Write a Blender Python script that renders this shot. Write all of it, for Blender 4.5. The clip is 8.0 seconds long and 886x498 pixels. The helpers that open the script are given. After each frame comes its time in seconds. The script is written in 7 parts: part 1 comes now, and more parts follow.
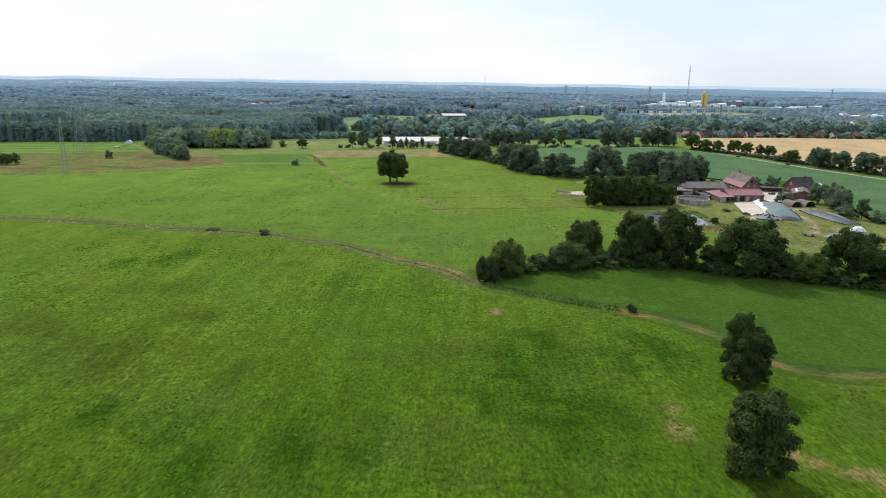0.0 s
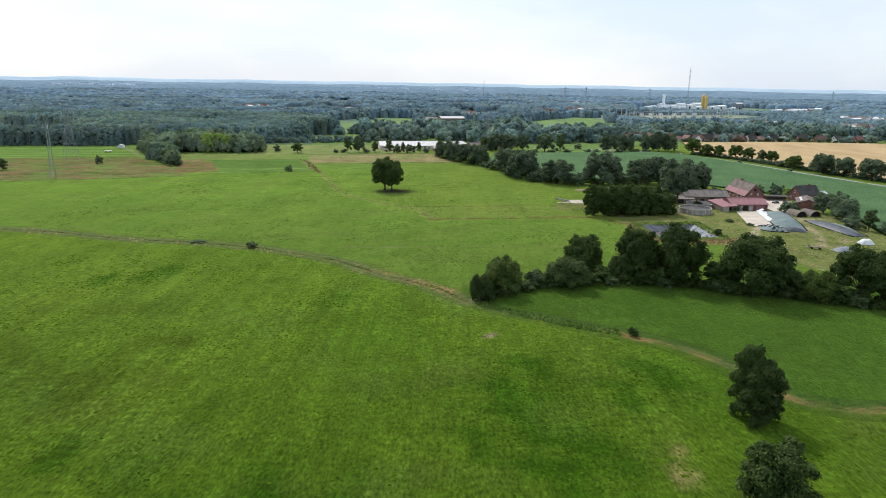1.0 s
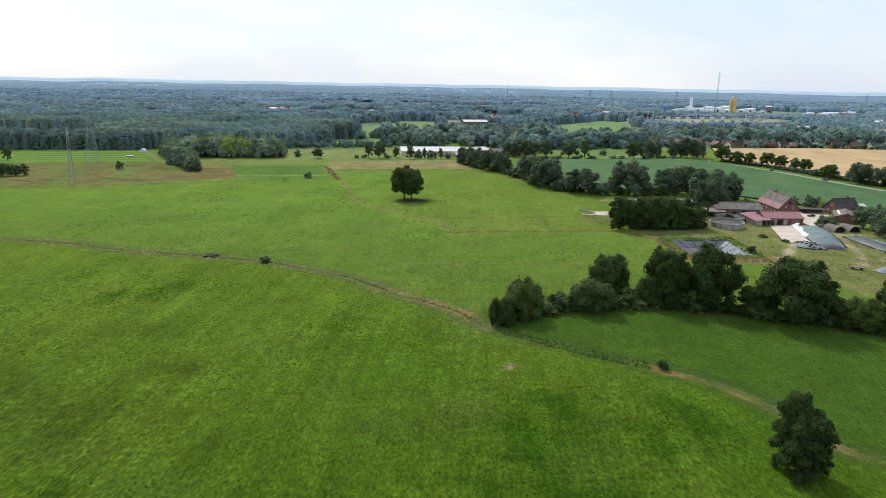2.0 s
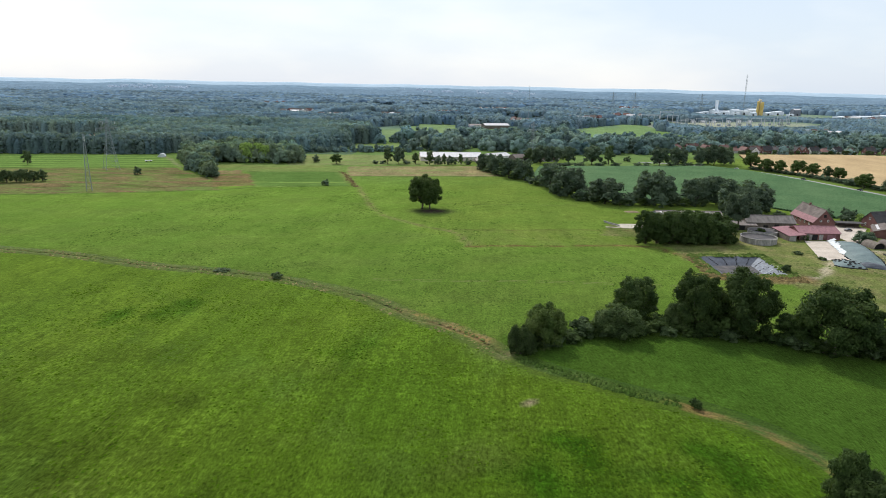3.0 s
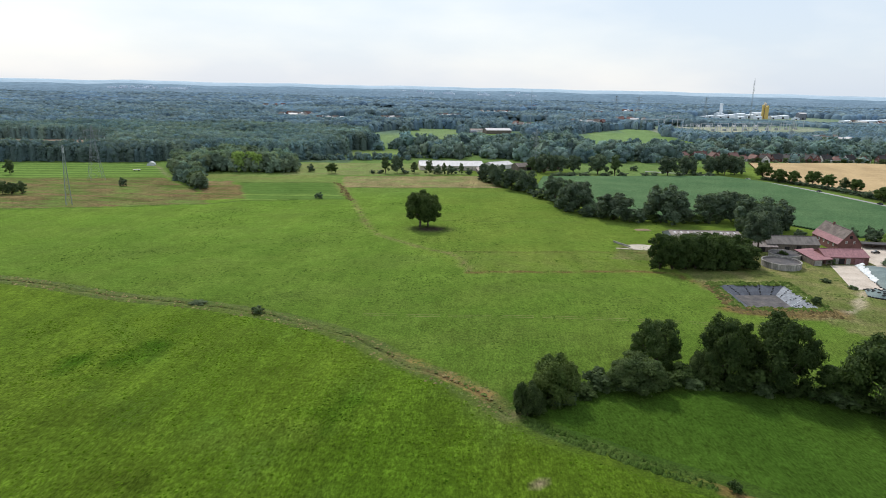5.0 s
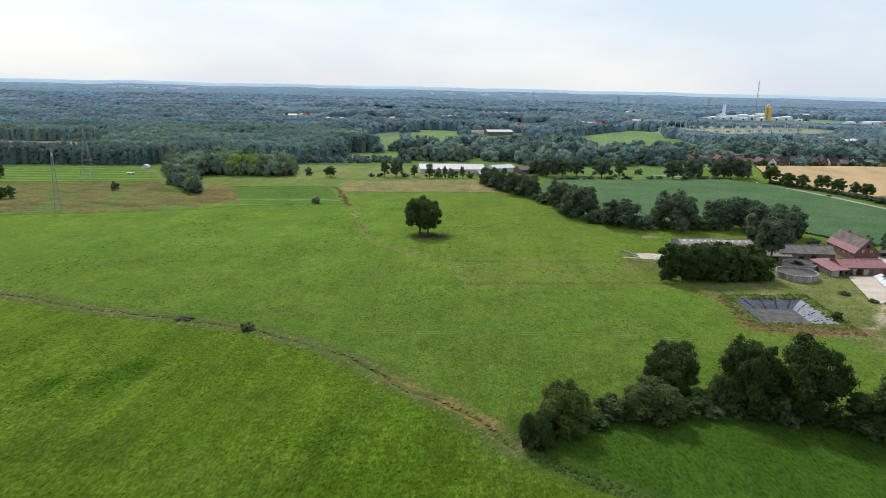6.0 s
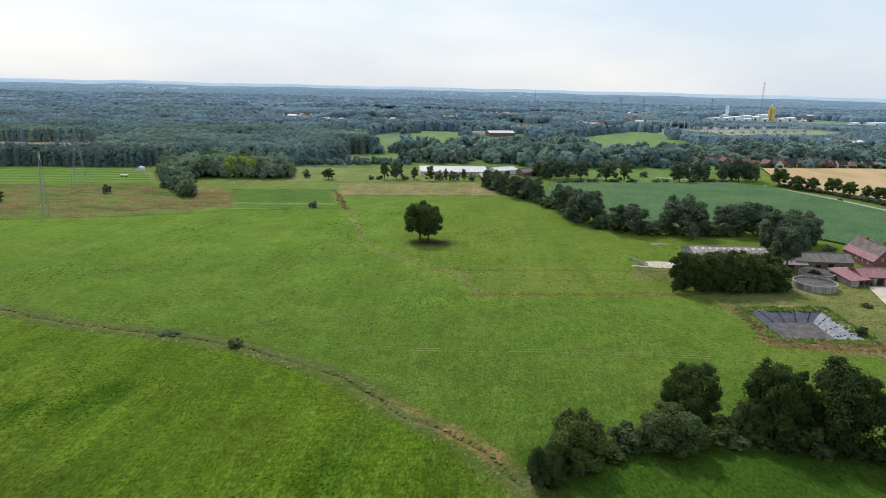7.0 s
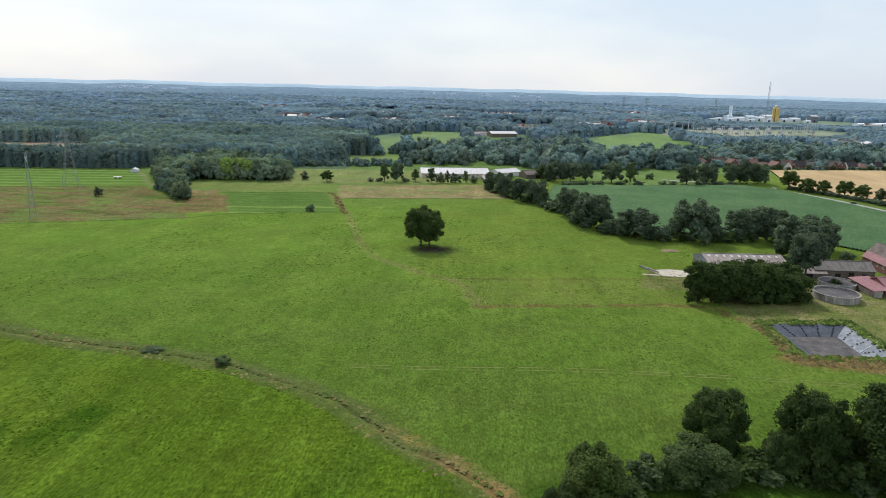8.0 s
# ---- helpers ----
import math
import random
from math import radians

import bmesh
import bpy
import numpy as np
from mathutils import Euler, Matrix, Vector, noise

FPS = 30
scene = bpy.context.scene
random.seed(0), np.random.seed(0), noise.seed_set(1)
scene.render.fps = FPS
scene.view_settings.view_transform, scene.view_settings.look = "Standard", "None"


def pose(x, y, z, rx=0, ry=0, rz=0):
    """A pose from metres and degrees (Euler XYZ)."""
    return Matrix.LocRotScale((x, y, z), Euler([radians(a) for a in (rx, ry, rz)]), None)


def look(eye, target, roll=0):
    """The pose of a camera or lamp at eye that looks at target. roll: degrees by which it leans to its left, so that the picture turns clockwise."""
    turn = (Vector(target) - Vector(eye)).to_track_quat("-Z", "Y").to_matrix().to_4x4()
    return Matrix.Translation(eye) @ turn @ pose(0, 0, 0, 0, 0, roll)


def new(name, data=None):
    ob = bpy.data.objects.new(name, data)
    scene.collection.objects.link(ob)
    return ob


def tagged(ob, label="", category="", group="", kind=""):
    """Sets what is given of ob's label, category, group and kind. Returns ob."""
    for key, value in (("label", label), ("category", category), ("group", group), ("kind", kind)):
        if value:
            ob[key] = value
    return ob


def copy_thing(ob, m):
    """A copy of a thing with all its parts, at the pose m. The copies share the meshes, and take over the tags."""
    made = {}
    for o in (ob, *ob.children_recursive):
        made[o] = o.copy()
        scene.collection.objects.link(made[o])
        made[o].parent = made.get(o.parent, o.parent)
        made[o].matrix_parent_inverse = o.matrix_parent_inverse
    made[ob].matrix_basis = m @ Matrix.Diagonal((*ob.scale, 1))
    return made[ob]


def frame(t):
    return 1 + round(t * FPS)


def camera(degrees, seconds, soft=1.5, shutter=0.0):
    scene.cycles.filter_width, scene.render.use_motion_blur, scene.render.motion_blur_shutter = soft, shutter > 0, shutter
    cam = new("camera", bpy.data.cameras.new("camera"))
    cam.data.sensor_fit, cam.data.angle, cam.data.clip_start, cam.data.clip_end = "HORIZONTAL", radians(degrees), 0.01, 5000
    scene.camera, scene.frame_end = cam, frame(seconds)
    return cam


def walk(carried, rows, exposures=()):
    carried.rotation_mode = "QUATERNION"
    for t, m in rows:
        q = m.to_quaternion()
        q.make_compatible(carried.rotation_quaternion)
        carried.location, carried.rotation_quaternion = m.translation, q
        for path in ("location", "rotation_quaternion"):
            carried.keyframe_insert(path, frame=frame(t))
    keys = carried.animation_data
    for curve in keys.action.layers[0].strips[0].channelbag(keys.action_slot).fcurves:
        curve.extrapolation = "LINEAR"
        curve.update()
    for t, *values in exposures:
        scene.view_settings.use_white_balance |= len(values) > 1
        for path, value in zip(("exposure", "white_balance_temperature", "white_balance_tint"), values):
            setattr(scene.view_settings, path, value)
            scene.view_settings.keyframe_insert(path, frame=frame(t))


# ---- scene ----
# Camera: a drone climbing slowly as it flies north, with one short turn to the left.
cam = camera(68.0, 8.0, soft=0.9)
PATH = [  # seconds, east, north, height, heading (to the left of north), tilt, lean
    (0, -1.49, 8.09, 66.38, 0.59, -14.388, 0.896),
    (0.5, -0.27, 13.59, 67.65, 0.56, -14.356, 0.934),
    (1, 0.65, 19.24, 69.24, 0.54, -14.327, 0.971),
    (1.5, 1.29, 25.03, 71.02, 0.60, -14.300, 1.007),
    (1.6, 1.39, 26.21, 71.39, 0.70, -14.295, 1.014),
    (1.7, 1.48, 27.39, 71.76, 0.93, -14.289, 1.021),
    (1.8, 1.56, 28.57, 72.14, 1.32, -14.284, 1.028),
    (1.9, 1.64, 29.77, 72.51, 1.87, -14.279, 1.035),
    (2, 1.70, 30.96, 72.89, 2.55, -14.274, 1.042),
    (2.1, 1.76, 32.16, 73.26, 3.24, -14.270, 1.049),
    (2.2, 1.81, 33.37, 73.64, 3.93, -14.265, 1.055),
    (2.3, 1.85, 34.59, 74.01, 4.24, -14.260, 1.062),
    (2.4, 1.89, 35.80, 74.38, 4.34, -14.255, 1.069),
    (2.6, 1.94, 38.26, 75.10, 4.37, -14.246, 1.082),
    (3, 1.96, 43.22, 76.50, 4.37, -14.229, 1.108),
    (3.5, 1.86, 49.54, 78.11, 4.37, -14.209, 1.140),
    (4, 1.64, 55.99, 79.50, 4.38, -14.192, 1.171),
    (4.5, 1.31, 62.56, 80.66, 4.42, -14.176, 1.201),
    (5.2, 0.72, 71.94, 81.85, 4.47, -14.156, 1.240),
    (6, -0.14, 82.93, 82.60, 4.52, -14.139, 1.283),
    (6.5, -0.76, 89.93, 82.79, 4.56, -14.131, 1.309),
    (7, -1.44, 97.04, 82.82, 4.59, -14.124, 1.333),
    (7.5, -2.18, 104.24, 82.74, 4.65, -14.119, 1.357),
    (8, -3.00, 111.53, 82.63, 4.68, -14.117, 1.379),
]


def drone(x, y, z, heading, tilt, lean):
    h, p = radians(heading), radians(tilt)
    ahead = Vector((-math.sin(h) * math.cos(p), math.cos(h) * math.cos(p), math.sin(p)))
    return look((x, y, z), Vector((x, y, z)) + ahead * 2, lean)


walk(cam, [(t, drone(*row)) for t, *row in PATH], [(0, 0.16), (1.5, 0.14), (3.0, 0.10), (5.0, 0.04), (8.0, 0.0)])

# ---- sky and sun: a bright, thinly overcast summer day, the sun high behind cloud ----
SUN_HEADING, SUN_HEIGHT = radians(-28), radians(47)  # to the left of north, above the horizon
world = bpy.data.worlds.new("overcast_sky")
scene.world = world
world.use_nodes = True
wn, wl = world.node_tree.nodes, world.node_tree.links
wn.clear()
w_out, w_back = wn.new("ShaderNodeOutputWorld"), wn.new("ShaderNodeBackground")
w_sky = wn.new("ShaderNodeTexSky")
w_sky.sky_type, w_sky.sun_disc = "NISHITA", False
w_sky.sun_elevation, w_sky.sun_rotation = SUN_HEIGHT, SUN_HEADING
w_sky.air_density, w_sky.dust_density = 1.2, 0.8
w_dim = wn.new("ShaderNodeVectorMath")
w_dim.operation = "SCALE"
w_dim.inputs["Scale"].default_value = 0.12
w_co, w_map = wn.new("ShaderNodeTexCoord"), wn.new("ShaderNodeMapping")
w_map.inputs["Scale"].default_value = (1.0, 1.0, 3.2)
w_map.inputs["Location"].default_value = (0.35, 0.1, 0.2)
w_noise = wn.new("ShaderNodeTexNoise")
w_noise.inputs["Scale"].default_value = 2.1
w_noise.inputs["Detail"].default_value = 6.0
w_noise.inputs["Roughness"].default_value = 0.5
w_ramp = wn.new("ShaderNodeValToRGB")
w_ramp.color_ramp.elements[0].position, w_ramp.color_ramp.elements[0].color = 0.39, (0.68, 0.78, 0.92, 1)
w_ramp.color_ramp.elements[1].position, w_ramp.color_ramp.elements[1].color = 0.64, (0.90, 0.935, 0.975, 1)
w_mix = wn.new("ShaderNodeMix")
w_mix.data_type = "RGBA"
w_mix.inputs["Factor"].default_value = 0.82
wl.new(w_sky.outputs["Color"], w_dim.inputs[0])
wl.new(w_co.outputs["Generated"], w_map.inputs["Vector"])
wl.new(w_map.outputs["Vector"], w_noise.inputs["Vector"])
wl.new(w_noise.outputs["Fac"], w_ramp.inputs["Fac"])
wl.new(w_dim.outputs["Vector"], w_mix.inputs["A"])
wl.new(w_ramp.outputs["Color"], w_mix.inputs["B"])
wl.new(w_mix.outputs["Result"], w_back.inputs["Color"])
w_back.inputs["Strength"].default_value = 1.03
wl.new(w_back.outputs["Background"], w_out.inputs["Surface"])

sun = new("sun", bpy.data.lights.new("sun", "SUN"))
sun.data.energy, sun.data.angle, sun.data.color = 3.15, radians(10), (1.0, 0.96, 0.89)
sun_from = Vector((math.sin(SUN_HEADING) * math.cos(SUN_HEIGHT), math.cos(SUN_HEADING) * math.cos(SUN_HEIGHT), math.sin(SUN_HEIGHT)))
sun.matrix_world = look(sun_from * 600, (0, 0, 0))


# ---- materials ----
def material(name, dark, light, scale=1.0, rough=0.85, fine=6.0, contrast=0.35, bump=0.3, depth=0.05, metal=0.0, by_object=0.0,
             stretch=(1, 1, 1), tint="", by_island=0.0, spec=0.3, glow=0.0, mottle=(), sheen=0.0,
             leafy=0.0, streaks=(), tussocks=()):
    """Two colours mixed by a broad noise, grained by a fine one, with relief. scale: patches per metre; fine: grain per metre;
    mottle: (per metre, contrast, stretch) of further noises; streaks: the same, as strong as the tint's alpha says;
    tussocks: (per metre, share of light lost) of small dark clumps that gather in places; leafy: the share of light that leaves let through; tint: a colour attribute that multiplies; by_object, by_island: how far single things or pieces differ in brightness."""
    m = bpy.data.materials.new(name)
    m.use_nodes = True
    nodes, links = m.node_tree.nodes, m.node_tree.links
    bsdf = nodes["Principled BSDF"]
    geo, mapping = nodes.new("ShaderNodeNewGeometry"), nodes.new("ShaderNodeMapping")
    mapping.inputs["Scale"].default_value = stretch
    links.new(geo.outputs["Position"], mapping.inputs["Vector"])

    def noise_at(per_metre, detail, rough_=0.55):
        n = nodes.new("ShaderNodeTexNoise")
        n.inputs["Scale"].default_value, n.inputs["Detail"].default_value, n.inputs["Roughness"].default_value = per_metre, detail, rough_
        links.new(mapping.outputs["Vector"], n.inputs["Vector"])
        return n.outputs["Fac"]

    def mixed(kind, fac, a, b):
        n = nodes.new("ShaderNodeMix")
        n.data_type, n.blend_type = "RGBA", kind
        for sock, v in (("Factor", fac), ("A", a), ("B", b)):
            if hasattr(v, "links"):
                links.new(v, n.inputs[sock])
            else:
                n.inputs[sock].default_value = v if sock == "Factor" else (*v[:3], 1)
        return n.outputs["Result"]

    def ramp(fac, lo, hi, a=0.0, b=1.0):
        n = nodes.new("ShaderNodeMapRange")
        links.new(fac, n.inputs["Value"])
        for k, v in enumerate((lo, hi, a, b)):
            n.inputs[k + 1].default_value = v
        return n.outputs["Result"]

    broad, grain = noise_at(scale, 4), noise_at(fine, 3, 0.65)
    colour = mixed("MIX", ramp(broad, 0.32, 0.68), dark, light)
    grey = ramp(grain, 0.28, 0.72, 1 - contrast, 1 + contrast)
    attr = nodes.new("ShaderNodeAttribute") if tint else None
    if tint:
        attr.attribute_name = tint

    def product(a, b):
        n = nodes.new("ShaderNodeMath")
        n.operation = "MULTIPLY"
        for sock, v in zip(n.inputs, (a, b)):
            if hasattr(v, "links"):
                links.new(v, sock)
            else:
                sock.default_value = v
        return n.outputs["Value"]

    def less(share):
        n = nodes.new("ShaderNodeMath")
        n.operation = "SUBTRACT"
        n.inputs[0].default_value = 1.0
        links.new(share, n.inputs[1])
        return n.outputs["Value"]

    for per_metre, strength, stretched in streaks:
        own = nodes.new("ShaderNodeMapping")
        own.inputs["Scale"].default_value = stretched
        own.inputs["Rotation"].default_value = (0, 0, radians(-2.5))
        links.new(geo.outputs["Position"], own.inputs["Vector"])
        n = nodes.new("ShaderNodeTexNoise")
        n.inputs["Scale"].default_value, n.inputs["Detail"].default_value, n.inputs["Roughness"].default_value = per_metre, 2, 0.55
        links.new(own.outputs["Vector"], n.inputs["Vector"])
        grey = product(grey, less(product(ramp(n.outputs["Fac"], 0.34, 0.66, strength, -strength), attr.outputs["Alpha"])))
    for per_metre, lost in tussocks:
        spots = ramp(noise_at(per_metre, 2, 0.6), 0.58, 0.68)
        places = ramp(noise_at(per_metre * 0.055, 3, 0.6), 0.46, 0.62, 0.0, lost)
        grey = product(grey, less(product(spots, places)))
    for per_metre, strength, stretched in mottle:
        own = nodes.new("ShaderNodeMapping")
        own.inputs["Scale"].default_value = stretched
        links.new(geo.outputs["Position"], own.inputs["Vector"])
        n = nodes.new("ShaderNodeTexNoise")
        n.inputs["Scale"].default_value, n.inputs["Detail"].default_value, n.inputs["Roughness"].default_value = per_metre, 3, 0.6
        links.new(own.outputs["Vector"], n.inputs["Vector"])
        times = nodes.new("ShaderNodeMath")
        times.operation = "MULTIPLY"
        links.new(grey, times.inputs[0])
        links.new(ramp(n.outputs["Fac"], 0.3, 0.7, 1 - strength, 1 + strength), times.inputs[1])
        grey = times.outputs["Value"]
    if by_object:
        info = nodes.new("ShaderNodeObjectInfo")
        scaled = nodes.new("ShaderNodeMath")
        scaled.operation = "MULTIPLY"
        links.new(grey, scaled.inputs[0])
        links.new(ramp(info.outputs["Random"], 0, 1, 1 - by_object, 1 + by_object), scaled.inputs[1])
        grey = scaled.outputs["Value"]
    if by_island:
        scaled = nodes.new("ShaderNodeMath")
        scaled.operation = "MULTIPLY"
        links.new(grey, scaled.inputs[0])
        links.new(ramp(geo.outputs["Random Per Island"], 0, 1, 1 - by_island, 1 + by_island), scaled.inputs[1])
        grey = scaled.outputs["Value"]
    join = nodes.new("ShaderNodeCombineColor")
    for k in range(3):
        links.new(grey, join.inputs[k])
    colour = mixed("MULTIPLY", 1.0, colour, join.outputs["Color"])
    if tint:
        colour = mixed("MULTIPLY", 1.0, colour, attr.outputs["Color"])
    links.new(colour, bsdf.inputs["Base Color"])
    bsdf.inputs["Roughness"].default_value = rough
    bsdf.inputs["Metallic"].default_value = metal
    bsdf.inputs["Specular IOR Level"].default_value = spec
    if sheen:
        # only where grass grows: as far as the tint is greener than red
        apart, red, green = nodes.new("ShaderNodeSeparateColor"), nodes.new("ShaderNodeMath"), nodes.new("ShaderNodeMath")
        links.new(attr.outputs["Color"], apart.inputs["Color"])
        red.operation, green.operation = "MULTIPLY", "SUBTRACT"
        links.new(apart.outputs["Red"], red.inputs[0])
        red.inputs[1].default_value = 0.9
        links.new(apart.outputs["Green"], green.inputs[0])
        links.new(red.outputs["Value"], green.inputs[1])
        links.new(ramp(green.outputs["Value"], 0.0, 0.045, 0.0, sheen), bsdf.inputs["Sheen Weight"])
        bsdf.inputs["Sheen Roughness"].default_value = 0.4
        bsdf.inputs["Sheen Tint"].default_value = (0.68, 1.0, 0.22, 1)
    if bump:
        b = nodes.new("ShaderNodeBump")
        b.inputs["Strength"].default_value, b.inputs["Distance"].default_value = bump, depth
        links.new(grain, b.inputs["Height"])
        links.new(b.outputs["Normal"], bsdf.inputs["Normal"])
    if leafy:
        veil, both = nodes.new("ShaderNodeBsdfTranslucent"), nodes.new("ShaderNodeMixShader")
        links.new(mixed("MULTIPLY", 1.0, colour, (1.25, 1.3, 0.55)), veil.inputs["Color"])
        both.inputs["Fac"].default_value = leafy
        links.new(bsdf.outputs["BSDF"], both.inputs[1])
        links.new(veil.outputs["BSDF"], both.inputs[2])
        links.new(both.outputs["Shader"], nodes["Material Output"].inputs["Surface"])
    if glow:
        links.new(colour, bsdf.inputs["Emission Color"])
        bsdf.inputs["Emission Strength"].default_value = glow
    return m


M_GRASS = material("meadow_grass", (0.88, 0.92, 0.92), (1.10, 1.06, 1.08), scale=0.035, fine=1.7, contrast=0.50, bump=0.9, depth=0.3, tint="tint", stretch=(1, 0.42, 1), spec=0.0, rough=0.8,
                   mottle=((0.42, 0.17, (1, 0.6, 1)), (0.13, 0.12, (1, 0.7, 1)), (0.045, 0.13, (1, 0.8, 1))), sheen=0.20,
                   streaks=((0.60, 0.17, (0.45, 1, 1)), (1.2, 0.20, (1, 0.6, 1)), (1.1, 0.13, (1, 0.10, 1)), (0.36, 0.12, (1, 0.05, 1)), (0.11, 0.10, (1, 0.06, 1))), tussocks=((0.75, 0.42), (0.28, 0.30)))
M_DITCH = material("rank_grass_bank", (0.8, 0.84, 0.85), (1.15, 1.08, 1.0), scale=0.12, fine=1.8, contrast=0.4, bump=0.8, depth=0.25, tint="tint", spec=0.03, rough=0.7, mottle=((0.5, 0.2, (1, 1, 1)),))
M_TUFT = material("rush_tuft", (0.022, 0.052, 0.004), (0.036, 0.068, 0.008), scale=0.1, fine=3, by_island=0.25, bump=0.6, depth=0.1, spec=0.0, rough=1.0)
M_CLUMP = material("meadow_clump", (0.034, 0.074, 0.004), (0.058, 0.104, 0.008), scale=0.08, fine=3, by_island=0.3, bump=0.6, depth=0.1, spec=0.0, rough=1.0)
M_RUSH = material("tall_rush", (0.034, 0.066, 0.012), (0.058, 0.092, 0.022), scale=0.1, fine=3, by_island=0.3, bump=0.6, depth=0.1, spec=0.0, rough=1.0)
M_HUMMOCK = material("grazed_tuft", (0.046, 0.088, 0.014), (0.072, 0.118, 0.022), scale=0.1, fine=3, by_island=0.25, bump=0.6, depth=0.1, spec=0.0, rough=1.0)
M_REED = material("bank_reed", (0.070, 0.105, 0.026), (0.118, 0.140, 0.048), scale=0.1, fine=3, by_island=0.18, bump=0.6, depth=0.1, spec=0.0, rough=1.0)
M_OAK = material("oak_leaves", (0.033, 0.06, 0.018), (0.07, 0.106, 0.031), scale=0.22, fine=1.8, contrast=0.35, bump=0.6, depth=0.2, by_object=0.2, by_island=0.16, rough=0.7, spec=0.08, leafy=0.3)
# leaves of trees farther off: haze put into the colour, lighter and bluer
M_HAZED_TREE = material("hazed_tree_leaves", (0.066, 0.100, 0.068), (0.122, 0.165, 0.102), scale=0.22, fine=1.8, contrast=0.35, bump=0.6, depth=0.2, by_object=0.25, by_island=0.16, rough=0.7, spec=0.08, leafy=0.3)
M_LIME = material("light_leaves", (0.050, 0.084, 0.024), (0.090, 0.132, 0.038), scale=0.22, fine=1.8, contrast=0.35, bump=0.6, depth=0.2, by_object=0.2, by_island=0.16, rough=0.7, spec=0.08, leafy=0.3)
M_BRIGHT = material("bright_leaves", (0.215, 0.315, 0.090), (0.295, 0.400, 0.125), scale=0.22, fine=1.8, contrast=0.35, bump=0.6, depth=0.2, by_object=0.2, by_island=0.16, rough=0.7, spec=0.08, leafy=0.3)
M_HEDGE = material("hedge_leaves", (0.040, 0.066, 0.024), (0.080, 0.112, 0.040), scale=0.22, fine=1.8, contrast=0.35, bump=0.6, depth=0.2, by_object=0.2, by_island=0.16, rough=0.7, spec=0.08, leafy=0.3)
M_THORN = material("hawthorn_leaves", (0.060, 0.096, 0.024), (0.112, 0.152, 0.044), scale=0.22, fine=1.8, contrast=0.35, bump=0.6, depth=0.2, by_object=0.2, by_island=0.16, rough=0.7, spec=0.08, leafy=0.3)
M_WILLOW = material("willow_leaves", (0.056, 0.088, 0.038), (0.098, 0.138, 0.060), scale=0.22, fine=1.8, contrast=0.35, bump=0.6, depth=0.2, by_object=0.2, by_island=0.16, rough=0.7, spec=0.08, leafy=0.3)
# copse and garden leaf colours are lifted to stand for haze
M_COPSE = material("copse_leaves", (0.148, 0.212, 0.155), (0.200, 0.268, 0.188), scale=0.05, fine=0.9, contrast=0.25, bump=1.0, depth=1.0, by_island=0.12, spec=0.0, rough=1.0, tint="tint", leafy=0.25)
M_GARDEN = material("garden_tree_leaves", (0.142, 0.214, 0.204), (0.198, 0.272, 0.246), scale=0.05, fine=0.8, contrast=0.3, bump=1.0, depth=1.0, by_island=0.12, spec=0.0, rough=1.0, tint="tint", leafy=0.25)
M_WEED = material("rank_weeds", (0.040, 0.072, 0.016), (0.085, 0.115, 0.030), scale=0.3, fine=3, by_island=0.35, bump=0.6, depth=0.1, spec=0.0, rough=1.0)
M_DRYGRASS = material("dry_grass", (0.130, 0.120, 0.050), (0.205, 0.172, 0.078), scale=0.3, fine=3, by_island=0.3, bump=0.6, depth=0.1, spec=0.0, rough=1.0)
M_DRYWEED = material("dry_weeds", (0.085, 0.07, 0.032), (0.15, 0.112, 0.052), scale=0.3, fine=3, by_island=0.35, bump=0.6, depth=0.1, spec=0.0, rough=1.0)
M_BARK = material("bark", (0.05, 0.04, 0.03), (0.13, 0.11, 0.085), scale=1.2, fine=9, contrast=0.4, bump=0.6)
# distance haze is painted into the three forest colours, bluer farther off
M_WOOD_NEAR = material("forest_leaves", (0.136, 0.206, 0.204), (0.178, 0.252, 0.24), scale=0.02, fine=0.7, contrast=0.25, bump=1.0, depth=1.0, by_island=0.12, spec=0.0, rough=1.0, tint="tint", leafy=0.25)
M_WOOD_MID = material("hazed_forest_leaves", (0.128, 0.196, 0.236), (0.166, 0.24, 0.276), scale=0.01, fine=0.4, contrast=0.18, bump=0.9, depth=1.3, by_island=0.06, spec=0.0, rough=1.0, tint="tint", leafy=0.25)
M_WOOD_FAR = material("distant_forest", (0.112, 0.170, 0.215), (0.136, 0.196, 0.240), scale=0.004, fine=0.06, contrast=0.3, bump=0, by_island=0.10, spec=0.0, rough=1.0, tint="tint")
# haze put into both far colours; the horizon one also glows faintly
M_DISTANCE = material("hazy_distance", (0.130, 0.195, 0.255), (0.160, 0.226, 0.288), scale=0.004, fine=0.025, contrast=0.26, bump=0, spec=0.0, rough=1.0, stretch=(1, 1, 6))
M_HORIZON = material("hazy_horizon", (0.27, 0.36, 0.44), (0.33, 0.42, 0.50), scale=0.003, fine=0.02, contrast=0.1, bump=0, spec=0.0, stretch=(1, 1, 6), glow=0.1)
M_MAIZE = material("maize_leaves", (0.064, 0.130, 0.055), (0.094, 0.166, 0.072), scale=0.03, fine=1.2, contrast=0.4, bump=0.8, depth=0.3, spec=0.1)
M_WHEAT = material("ripe_wheat", (0.42, 0.30, 0.16), (0.55, 0.40, 0.22), scale=0.03, fine=1.0, contrast=0.15, bump=0.5, depth=0.15, stretch=(1, 0.4, 1), spec=0.1)
M_BRICK = material("red_brick", (0.140, 0.066, 0.060), (0.205, 0.100, 0.088), scale=0.5, fine=5, contrast=0.3, bump=0.3, depth=0.02)
